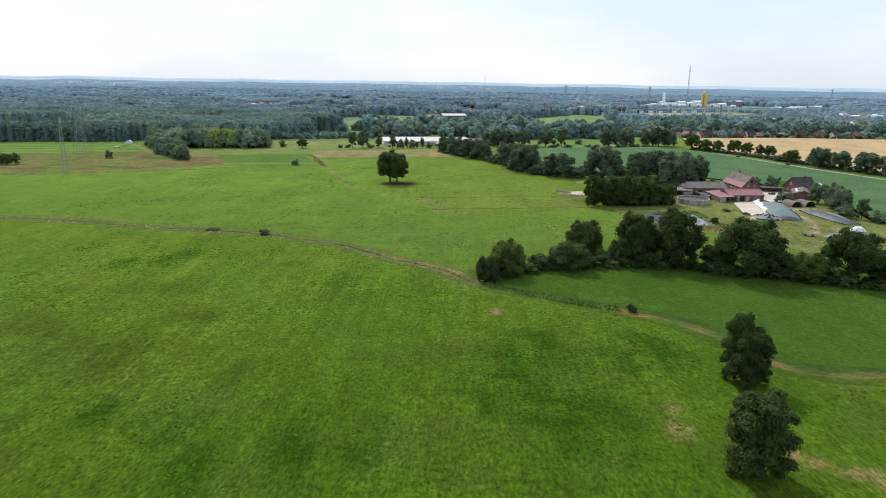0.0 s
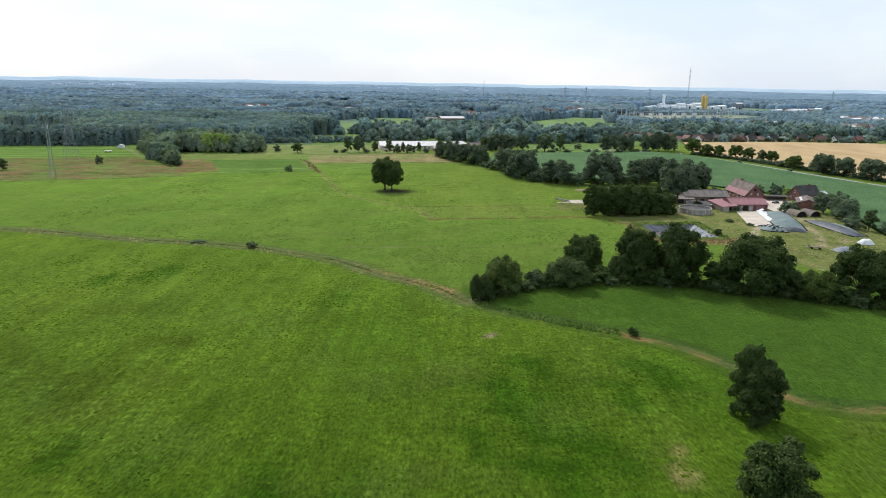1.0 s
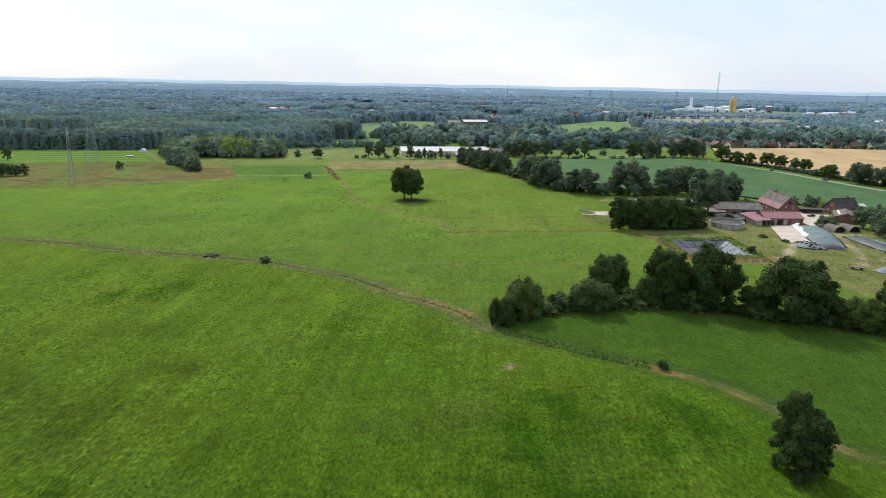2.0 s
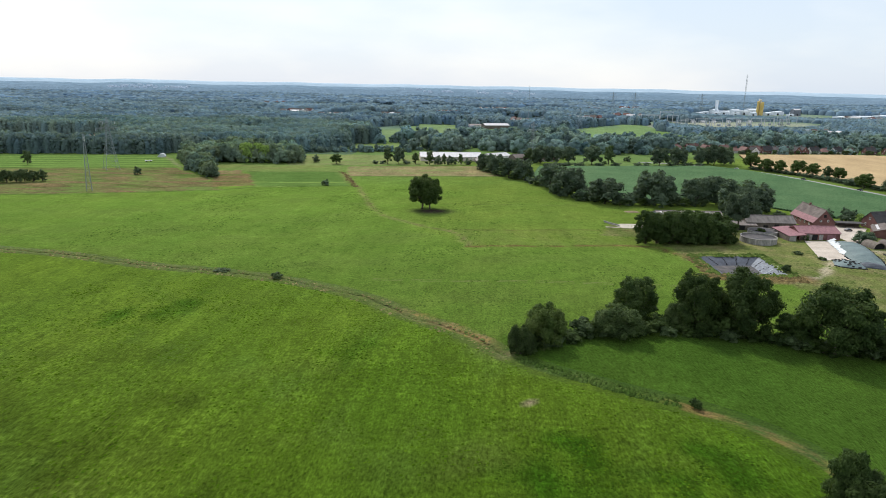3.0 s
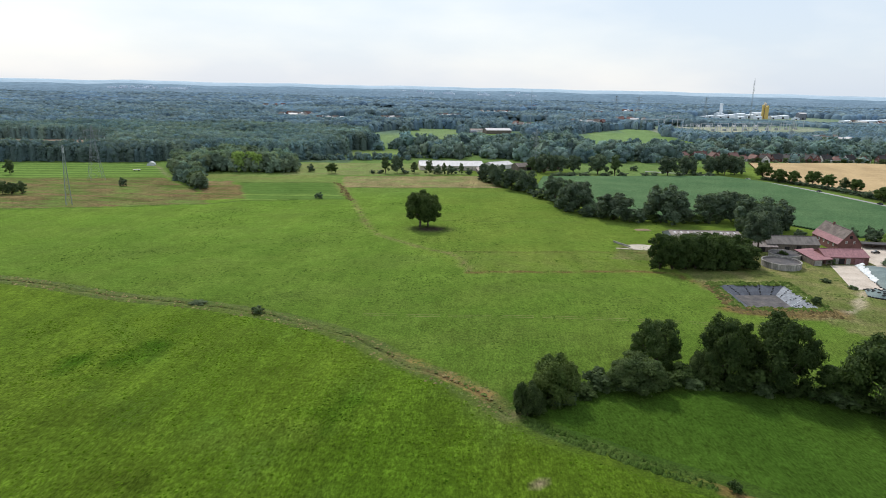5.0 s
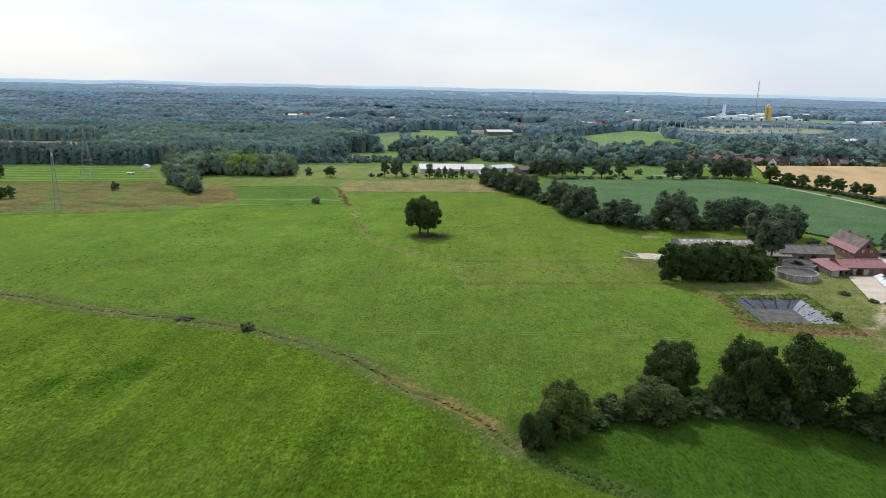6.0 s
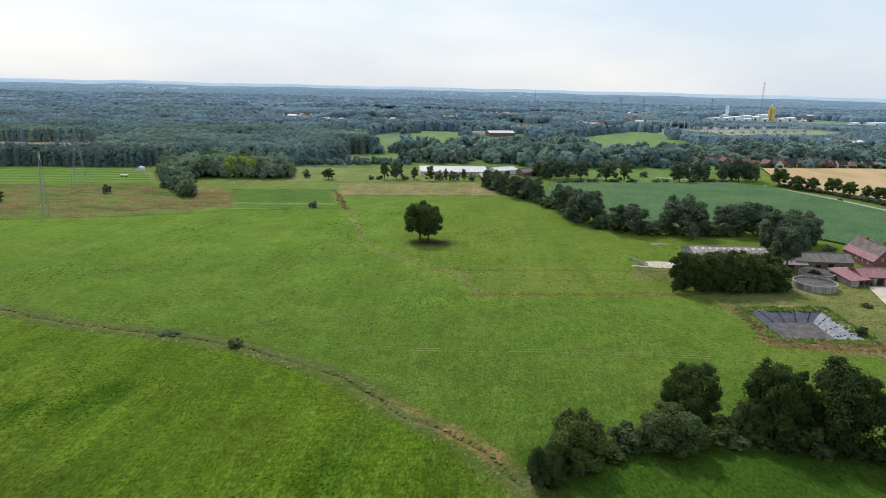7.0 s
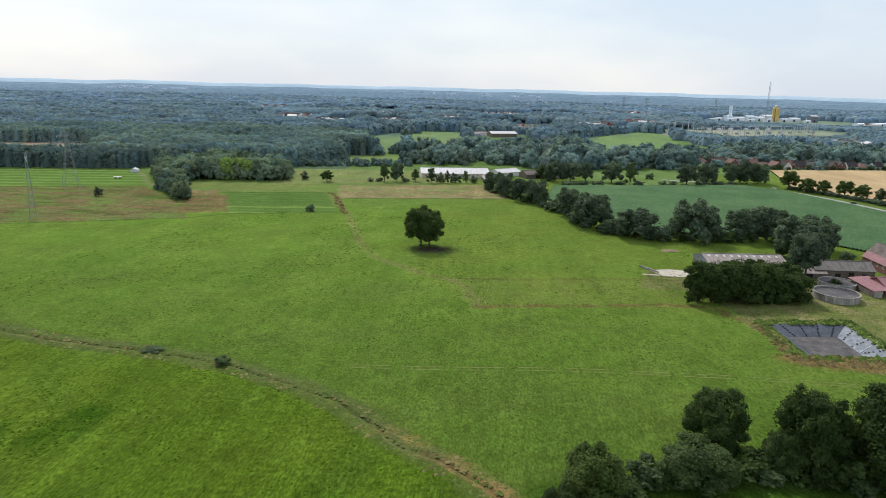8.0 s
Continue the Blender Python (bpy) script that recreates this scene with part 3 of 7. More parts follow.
        t = blend(t, 0.8 * m * np.clip(1.6 * ripple(x * 0.13, y + 0.1 * x, 7, 69) - 0.5, 0, 1), (0.060, 0.080, 0.024))
    # mown swaths in the row fields
    for poly, turn in ((ROW_FIELD, 0.165), (ROW_FIELD_EAST, 0.16)):
        m = inside(x, y, poly)
        v = y * math.cos(turn) - x * math.sin(turn)
        if poly is ROW_FIELD:
            own = blend(np.tile((0.058, 0.108, 0.028), (len(x), 1)), 0.5 + 0.9 * np.sin(v * 0.42 + 0.3 * n_big), (0.125, 0.195, 0.048))
        else:
            own = blend(np.tile((0.050, 0.096, 0.025), (len(x), 1)), 0.25 + 0.3 * np.sin(v * 0.7) + 0.3 * np.clip((552 - v) / 6, 0, 1), (0.084, 0.140, 0.034))
            own = blend(own, np.maximum(np.clip(1.6 - abs(v - 552) / 1.6, 0, 1), np.clip(1.6 - abs(v - 531) / 1.6, 0, 1)), (0.150, 0.215, 0.052))
        t[m] = own[m]
    t = blend(t, 0.85 * inside(x, y, BARE_PATCH) * (0.8 + 0.3 * n_small), (0.235, 0.160, 0.090))
    # rank growth along the ditch
    along = np.clip(1.35 - away(x, y, DITCH) / 4.2 + 0.5 * n_small + 0.3 * n_mid, 0, 1) * np.clip((20 - x) / 20, 0.3, 1)
    t = blend(t, 0.6 * along, (0.080, 0.104, 0.026))
    # worn and bare ground
    worn = lambda line, width: np.clip(1.2 - away(x, y, line) / width + 0.35 * n_small, 0, 1)  # noqa: E731
    t = blend(t, 0.75 * worn(CATTLE_TRACK, 1.9), (0.18, 0.15, 0.072))
    t = blend(t, worn(CROSS_TRACK, 1.9), (0.135, 0.104, 0.040))
    t = blend(t, 0.7 * worn([(-18, 388), (4, 391), (30, 394), (56, 398), (79, 401)], 1.7), (0.105, 0.095, 0.034))
    t = blend(t, 0.6 * worn([(-30, 462), (5, 466), (37, 470), (56, 474)], 1.6), (0.080, 0.088, 0.028))
    t = blend(t, 0.3 * inside(x, y, [(-15, 354), (74, 366), (79, 400), (-18, 387)]) * (0.7 + 0.6 * n_small), (0.120, 0.128, 0.042))
    t = blend(t, 0.8 * worn(FARM_TRACK, 2.2), (0.36, 0.31, 0.22))
    t = blend(t, 0.7 * worn([(191, 373), (186, 356), (182, 340), (176, 322), (168, 308)], 2.2), (0.30, 0.25, 0.16))
    t = blend(t, 0.7 * worn([(189, 372), (208, 371), (222, 366)], 2.4), (0.34, 0.29, 0.21))
    t = blend(t, 0.5 * worn([(178, 312), (185, 320), (190, 326)], 2.5), (0.30, 0.25, 0.15))
    t = blend(t, worn([(92, 316), (104, 312), (118, 312), (132, 315)], 4.6), (0.160, 0.108, 0.046))
    t = blend(t, worn([(93, 350), (95, 335), (97, 318)], 3.0), (0.16, 0.125, 0.055))
    # trampled earth under the lone oak, darkened further for the tree's shade
    t = blend(t, np.clip(1.4 - np.hypot((x + 35.0) / 14.5, (y - 436.5) / 8.5) * 1.1, 0, 1), (0.045, 0.036, 0.028))
    t = blend(t, 0.75 * worn([(-28, 255), (-18, 248), (-8, 241), (-1, 234), (5, 227)], 2.6) * (0.75 + 0.5 * ripple(x, y, 6, 91)), (0.25, 0.155, 0.068))
    t = blend(t, 0.6 * np.clip(1.3 - np.hypot(x - 8, y - 222) / 3.0, 0, 1), (0.26, 0.20, 0.12))
    t = blend(t, 0.85 * np.clip(1.3 - np.hypot((x - 45.5) / 2.2, (y - 134.5) / 3.0) + 0.6 * n_small, 0, 1), (0.20, 0.145, 0.065))
    t = blend(t, 0.75 * np.clip(1.3 - np.hypot((x - 44.2) / 1.8, (y - 126) / 3.5) + 0.6 * n_small, 0, 1), (0.18, 0.14, 0.06))
    t = blend(t, 0.6 * worn([(-328, 676), (-310, 655), (-293, 628), (-272, 600)], 2.0), (0.26, 0.21, 0.15))
    t = blend(t, 0.8 * np.clip(1.3 - np.hypot(x - 12.9, y - 193.3) / 1.5, 0, 1), (0.25, 0.20, 0.13))
    t = blend(t, 0.75 * worn([(62, 119), (67, 114), (76, 110), (95, 104)], 2.2), (0.22, 0.15, 0.07))
    t = blend(t, 0.55 * worn([(-127, 594), (-118, 572), (-108, 543)], 4.5), (0.13, 0.125, 0.055))
    for edge in ([(-520, 398), (-400, 423), (-284, 452), (-191, 488), (-170, 506), (-106, 525)], [(-119, 577), (14, 604)], [(-470, 549), (-377, 571), (-278, 596)], [(-206, 584), (-131, 597)]):
        t = blend(t, 0.85 * worn(edge, 2.0), (0.040, 0.064, 0.020))
    t = blend(t, worn([(250, 706), (266, 688), (284, 650), (300, 606), (314, 570), (334, 522), (352, 470), (372, 400)], 8.0), (0.060, 0.088, 0.030))
    # leaf mould under the woods; past y 1150 the canopy's haze-blue is put in
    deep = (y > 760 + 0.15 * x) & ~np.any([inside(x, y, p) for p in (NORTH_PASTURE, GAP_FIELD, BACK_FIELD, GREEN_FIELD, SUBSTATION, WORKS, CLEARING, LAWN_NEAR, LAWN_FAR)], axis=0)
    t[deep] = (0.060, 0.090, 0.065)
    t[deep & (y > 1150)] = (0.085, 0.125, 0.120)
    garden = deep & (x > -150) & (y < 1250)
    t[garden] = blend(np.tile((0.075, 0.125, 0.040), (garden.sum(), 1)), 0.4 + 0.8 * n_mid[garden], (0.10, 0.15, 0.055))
    return t


def mown_share(x, y):
    """How clearly the mowing shows: strong in the meadow this side of the ditch, faint elsewhere."""
    ditch_y = np.interp(x, [p[0] for p in DITCH], [p[1] for p in DITCH])
    return 0.3 + 0.7 * np.clip((ditch_y - y) / 3, 0, 1) * np.clip(0.75 + 0.4 * ripple(x, y, 60, 83), 0.3, 1)


gx, gy = axis(-480, 380, 2.8, -4950, 4950), axis(70, 740, 2.8, -600, 4950)
XX, YY = np.meshgrid(gx, gy)
flat_x, flat_y = XX.ravel(), YY.ravel()
POND = [(97, 347.5), (127, 352), (127.5, 321), (98.5, 318.5)]
relief = 0.25 * ripple(flat_x, flat_y, 60, 11) + 0.06 * ripple(flat_x, flat_y, 12, 13)
relief *= np.clip((720 - flat_y) / 100, 0, 1) * np.clip((flat_y - 40) / 40, 0, 1)
dist_ditch = away(flat_x, flat_y, DITCH)
relief *= np.clip((dist_ditch - 4) / 10, 0, 1)
farm_flat = np.clip(np.hypot((flat_x - 150) / 90, (flat_y - 395) / 70) * 3 - 2, 0, 1)
relief *= farm_flat
relief -= 0.9 * np.clip((2.5 - dist_ditch) / 0.4, 0, 1)
relief -= 4.0 * inside(flat_x, flat_y, [(96.5, 349), (128.5, 353.5), (129, 319.5), (97, 317)])
gz = np.column_stack([flat_x, flat_y, relief])
nx = len(gx)
cell = (np.arange(len(gy) - 1)[:, None] * nx + np.arange(nx - 1)[None]).ravel()
ground_mesh = big_mesh("ground", gz, np.stack([cell, cell + 1, cell + nx + 1, cell + nx], 1), M_GRASS, smooth=True)
tint_layer = ground_mesh.color_attributes.new("tint", "FLOAT_COLOR", "POINT")
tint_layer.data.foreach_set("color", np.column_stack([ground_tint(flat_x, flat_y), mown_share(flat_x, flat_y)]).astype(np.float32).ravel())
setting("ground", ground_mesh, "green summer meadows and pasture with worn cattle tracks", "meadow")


def ground_z(x, y):
    """The height of the ground sheet at points."""
    grid = relief.reshape(len(gy), nx)
    i, j = np.clip(np.searchsorted(gx, x) - 1, 0, nx - 2), np.clip(np.searchsorted(gy, y) - 1, 0, len(gy) - 2)
    u, v = (x - gx[i]) / (gx[i + 1] - gx[i]), (y - gy[j]) / (gy[j + 1] - gy[j])
    return (grid[j, i] * (1 - u) + grid[j, i + 1] * u) * (1 - v) + (grid[j + 1, i] * (1 - u) + grid[j + 1, i + 1] * u) * v


for shift in (0.0, 1.9):
    wv, wf = ribbon([(x, y + shift) for x, y in WHEEL_TRACK], 0.36, 0.0, 0.6, seed=int(shift) + 3)
    wv[:, 2] = ground_z(wv[:, 0], wv[:, 1]) + 0.05
    setting("wheel_track", mesh_of("wheel_track", wv, [f for k, f in enumerate(wf) if k % 11 not in (4, 9)], M_STRAW), "pale wheel track pressed into the pasture", "track")

# ditch with overgrown banks
dl = smoothed(DITCH, 1.6)
dd = np.gradient(dl, axis=0)
dd /= np.linalg.norm(dd, axis=1)[:, None]
side = np.stack([dd[:, 1], -dd[:, 0]], 1)
OFFSETS = np.array([-5.4, -2.6, -1.6, -0.9, -0.35, 0.3, 0.8, 1.6, 2.6, 5.4])
HEIGHTS = np.array([-0.04, 0.10, 0.20, -0.05, -0.4, -0.4, -0.0, 0.20, 0.10, -0.04])
rng = np.random.default_rng(4)
dv, dt = [], []
at = np.array([dl[k] + side[k] * o for k in range(len(dl)) for o in OFFSETS])
beside = ground_tint(at[:, 0], at[:, 1])
for k in range(len(dl)):
    x, y = dl[k]
    wob = 0.6 * math.sin(k * 0.21) + 0.4 * math.sin(k * 0.53)
    trodden = max(0.0, 1 - abs(x + 8) / 19) * 0.9 + 0.65 * min(1, max(0, (x - 46) / 8)) + (0.22 if x < -120 else 0)
    trodden *= 0.55 + 0.5 * math.sin(k * 0.37) * math.sin(k * 0.11)
    rank = 0.55 + 0.35 * math.sin(k * 0.17) + 0.1 * math.sin(k * 0.9)
    for j, (o, h) in enumerate(zip(OFFSETS, HEIGHTS)):
        p = dl[k] + side[k] * (o + (wob if 0 < j < 9 else 0))
        if 9 < x < 52:
            h = (-0.04, 0.1, 0.4, 0.6, 0.7, 0.7, 0.6, 0.4, 0.1, -0.04)[j]
        if x >= 52:
            h = h * 0.3 + 0.04
        dv.append((p[0], p[1], h * 0.8 + (rng.uniform(-0.05, 0.08) if 0 < j < 9 else 0)))
        g = beside[k * len(OFFSETS) + j]
        if 1 < j < 8:
            g = g * (1 - rank) + np.array((0.050, 0.086, 0.020) if x > 8 else (0.088, 0.110, 0.032)) * rank
            bare = min(1, max(0, trodden * (1.0 if -1.5 < o < 2 else 0.3) + rng.uniform(-0.3, 0.12)))
            g = g * (1 - bare) + np.array((0.24, 0.145, 0.066)) * bare
        if abs(o) < 0.5 and x < 9:
            g = g * (0.68 + 0.3 * math.sin(k * 0.13) ** 2)
        dt.append((*(g * rng.uniform(0.88, 1.12)), 1))
k9 = len(OFFSETS)
df = [(k * k9 + j, k * k9 + j + 1, (k + 1) * k9 + j + 1, (k + 1) * k9 + j) for k in range(len(dl) - 1) for j in range(k9 - 1)]
ditch_mesh = big_mesh("ditch", np.array(dv), np.array(df)[:, ::-1], M_DITCH, smooth=True)
layer = ditch_mesh.color_attributes.new("tint", "FLOAT_COLOR", "POINT")
layer.data.foreach_set("color", np.array(dt, np.float32).ravel())
setting("ditch", ditch_mesh, "shallow field ditch with rank grass banks and bare earth", "ditch")


# tufts: low uneven cushions of grass, many in one mesh
def tuft_field(name, pts, size, mat, label, category, tall=1.0):
    rng = np.random.default_rng(len(pts))
    n, k = len(pts), 6
    turn = rng.uniform(0, math.tau, n)
    s = size * rng.uniform(0.5, 1.5, n)
    rim = []
    for i in range(k):
        a = turn + math.tau * i / k
        q = s * rng.uniform(0.7, 1.25, n)
        rim.append(np.stack([pts[:, 0] + q * np.cos(a), pts[:, 1] + q * np.sin(a), pts[:, 2] - 0.05 + 0 * q], 1))
    top = np.stack([pts[:, 0] + s * rng.uniform(-0.3, 0.3, n), pts[:, 1] + s * rng.uniform(-0.3, 0.3, n), pts[:, 2] + tall * s * rng.uniform(0.35, 0.65, n)], 1)
    v = np.stack(rim + [top], 1).reshape(-1, 3)
    f = [np.column_stack([np.arange(n) * 7 + i, np.arange(n) * 7 + (i + 1) % k, np.arange(n) * 7 + 6]) for i in range(k)]
    return tagged(new(name, big_mesh(name, v, np.vstack(f), mat, smooth=True)), label, category, "", "stuff")


rng = np.random.default_rng(21)
cand = np.column_stack([rng.uniform(-150, 120, 170000), rng.uniform(62, 270, 170000)])
keep = cand[:, 1] < np.interp(cand[:, 0], [p[0] for p in DITCH], [p[1] for p in DITCH]) - 5
dens = np.clip(ripple(cand[:, 0], cand[:, 1], 22, 31) * 0.7 + 0.5 * ripple(cand[:, 0], cand[:, 1], 6, 33) - 0.85, 0.006, 0.22)
for cx, cy, r in RUSHES:
    dens = np.maximum(dens, 1.0 * np.clip(1.15 - np.hypot(cand[:, 0] - cx, (cand[:, 1] - cy) * 0.6) / r, 0, 1) * (0.25 + 1.6 * (ripple(cand[:, 0], cand[:, 1], 5, 35) > 0.1)))
keep &= rng.uniform(0, 1, len(cand)) < dens * 0.5
near_tufts = np.column_stack([cand[keep], np.full(keep.sum(), 0.0)])
near_tufts[:, 2] = ground_z(near_tufts[:, 0], near_tufts[:, 1]) - 0.04
tuft_field("grass_tufts", near_tufts, 0.37, M_TUFT, "dark rush tufts scattered over the meadow", "grass")
clumps = np.column_stack([rng.uniform(-150, 120, 42000), rng.uniform(66, 285, 42000)])
ok = clumps[:, 1] < np.interp(clumps[:, 0], [p[0] for p in DITCH], [p[1] for p in DITCH]) - 4
ok &= rng.uniform(-0.9, 1.1, len(clumps)) < ripple(clumps[:, 0], clumps[:, 1], 18, 51) + 0.7 * ripple(clumps[:, 0], clumps[:, 1], 7, 53) - 0.2
tuft_field("meadow_clumps", np.column_stack([clumps[ok], ground_z(clumps[ok, 0], clumps[ok, 1]) - 0.06]), 0.42, M_CLUMP, "taller grass clumps standing in the mown meadow", "grass")
bank = []
for k in range(len(dl)):
    for _ in range(24 if 6 < dl[k][0] < 62 else 9):
        o = rng.choice([-1, 1]) * rng.uniform(0.6, 2.6 if dl[k][0] > 6 else 4.2)
        p = dl[k] + side[k] * o + rng.uniform(-0.7, 0.7, 2)
        bank.append((p[0], p[1], 0.05))
bank = np.array(bank)
rushes = bank[(bank[:, 0] > 10) & (bank[:, 0] < 50)]
from_ditch = away(rushes[:, 0], rushes[:, 1], [tuple(p) for p in dl[::3]])
rushes[:, 2] = 0.42 * np.clip(2.0 - from_ditch, 0, 1) - 0.02
rushes = rushes[from_ditch < 1.9]
tuft_field("bank_rushes", rushes, 0.55, M_RUSH, "tall green rushes along the ditch", "grass", 2.4)
tuft_field("bank_grass", bank[bank[:, 0] <= 8], 0.42, M_REED, "tall grey-green grass on the ditch banks", "grass")
tuft_field("rush_tufts", bank[::7][bank[::7, 0] < 0] + np.array((0.5, 0.4, 0.0)), 0.4, M_HUMMOCK, "dark rushes along the ditch", "grass")
straw = bank[(bank[:, 0] <= 6)][::3] + np.array((-0.3, -0.8, 0.02))
straw = straw[ripple(straw[:, 0], straw[:, 1], 16, 59) > -0.15]
tuft_field("bank_straw", straw, 0.5, M_DRYGRASS, "dry straw-coloured grass on the ditch bank", "grass", 1.3)
pas = np.column_stack([rng.uniform(-200, 120, 30000), rng.uniform(230, 520, 30000)])
ok = (away(pas[:, 0], pas[:, 1], DITCH) > 6) & (pas[:, 1] > np.interp(pas[:, 0], [p[0] for p in DITCH], [p[1] for p in DITCH])) & ~inside(pas[:, 0], pas[:, 1], [(92, 300), (140, 300), (140, 430), (92, 430)])
ok &= (ripple(pas[:, 0], pas[:, 1], 40, 41) + 0.6 * ripple(pas[:, 0], pas[:, 1], 9, 43) > 0.2)
tuft_field("pasture_tufts", np.column_stack([pas[ok], ground_z(pas[ok, 0], pas[ok, 1]) - 0.08]), 0.5, M_HUMMOCK, "darker tufts left by grazing cattle", "grass")


# crops: standing blocks with rows of their own
def crop(name, poly, height, spacing, heading, mat, label, category, ridge):
    """A standing crop: ridges along its rows, cut to the field's outline, with sides down to the soil."""
    c, s = math.cos(heading), math.sin(heading)
    loc = np.array([(x * c + y * s, -x * s + y * c) for x, y in poly])
    verts, faces = [], []
    for v0 in np.arange(loc[:, 1].min(), loc[:, 1].max(), spacing):
        vm = v0 + spacing / 2
        xs = sorted(a[0] + (b[0] - a[0]) * (vm - a[1]) / (b[1] - a[1]) for a, b in zip(loc, np.roll(loc, -1, 0)) if (a[1] > vm) != (b[1] > vm))
        for a, b in zip(xs[::2], xs[1::2]):
            cuts = np.linspace(a, b, max(2, int((b - a) / 14)))
            n = len(verts)
            for k, u in enumerate(cuts):
                top = height + 0.06 * math.sin(u * 0.11 + v0 * 0.05) + random.uniform(-0.06, 0.06)
                for w, h in ((0, 0), (0.02, top - ridge), (spacing / 2, top), (spacing - 0.02, top - ridge), (spacing, 0)):
                    p = (u, v0 + w)
                    verts.append((p[0] * c - p[1] * s, p[0] * s + p[1] * c, h + 0.03))
            for k in range(len(cuts) - 1):
                faces += [(n + k * 5 + j, n + (k + 1) * 5 + j, n + (k + 1) * 5 + j + 1, n + k * 5 + j + 1) for j in range(4)]
    me = big_mesh(name, np.array(verts), np.array(faces), mat)
    return tagged(new(name, me), label, category, "", "stuff")


MAIZE = [(44, 672), (134, 695), (214, 714), (240, 688), (264, 630), (277, 590), (290, 545), (312, 490), (330, 440), (345, 390), (330, 330), (240, 300), (222, 318),
         (214, 340), (222, 372), (240, 405), (242, 432), (232, 455), (206, 458), (190, 478), (172, 500), (75, 500), (34, 606)]
WHEAT = [(258, 716), (288, 846), (420, 878), (560, 878), (720, 872), (640, 470), (352, 500), (324, 570), (306, 650)]
crop("maize_crop", MAIZE, 1.5, 1.9, 0.35, M_MAIZE, "dark green maize standing in close rows", "maize field", 0.9)
crop("wheat_crop", WHEAT, 0.8, 3.2, 0.25, M_WHEAT, "ripe golden wheat field with tramlines", "wheat field", 0.12)
ROAD = [(150, 741), (185, 733), (207, 724), (224, 713), (246, 690), (262, 660), (276, 622), (290, 578), (303, 541), (324, 490), (350, 420), (372, 340)]
rv, rf = ribbon(ROAD, 4.6, 0.12)
setting("road", mesh_of("road", rv, rf, M_ROAD), "narrow pale asphalt lane between maize and wheat", "road")
v2, f2 = ribbon([(250, 434), (275, 447), (300, 456), (335, 462)], 3.0, 0.1, 0.2)
setting("field_track", mesh_of("field_track", v2, f2, M_TRACK), "pale gravel track through the maize", "track")


# ---- trees ----
def ico(sub):
    bm = bmesh.new()
    bmesh.ops.create_icosphere(bm, subdivisions=sub, radius=1.0)
    v = np.array([q.co[:] for q in bm.verts])
    f = np.array([[q.index for q in p.verts] for p in bm.faces])
    bm.free()
    return v, f


ICO1, ICO2 = ico(1), ico(2)
around = [math.tau * k / 6 for k in range(6)]
DOME = (np.array([(math.cos(a), math.sin(a), -1.0) for a in around] + [(0.82 * math.cos(a + 0.5), 0.82 * math.sin(a + 0.5), 0.35) for a in around] + [(0, 0, 1.0)]),
        np.array([q for k in range(6) for q in ((k, (k + 1) % 6, 6 + k), ((k + 1) % 6, 6 + (k + 1) % 6, 6 + k), (6 + k, 6 + (k + 1) % 6, 12))]))
LOW_DOME = (np.array([(math.cos(a), math.sin(a), -0.8) for a in around] + [(0, 0, 1.0)]), np.array([(k, (k + 1) % 6, 6) for k in range(6)]))


def leaf_cards(rng, centres, radii, count, size, scatter=0.42, inner=0.8, outer=1.22):
    """Small leaf sprays scattered over clumps, facing roughly outwards and up."""
    area = (radii ** 2).sum(1)
    which = rng.choice(len(centres), count, p=area / area.sum())
    d = rng.normal(size=(count, 3))
    d /= np.linalg.norm(d, axis=1)[:, None]
    d[:, 2] = np.where(d[:, 2] < -0.5, -d[:, 2], d[:, 2])
    p = centres[which] + d * radii[which] * (inner + (outer - inner) * rng.uniform(0, 1, (count, 1)) ** 1.3)
    n = d + np.array((0, 0, 0.35)) + rng.normal(scale=scatter, size=(count, 3))
    n /= np.linalg.norm(n, axis=1)[:, None]
    a = np.cross(n, rng.normal(size=(count, 3)))
    a /= np.linalg.norm(a, axis=1)[:, None]
    b = np.cross(n, a)
    s = size * rng.uniform(0.55, 1.4, (count, 1))
    v = np.stack([p - a * s * 0.5 - b * s * 0.35, p + a * s * 0.55 - b * s * 0.3, p + a * s * 0.3 + b * s * 0.5 + n * s * 0.2, p - a * s * 0.4 + b * s * 0.42], 1)
    return v.reshape(-1, 3), np.arange(4 * count).reshape(-1, 4), which


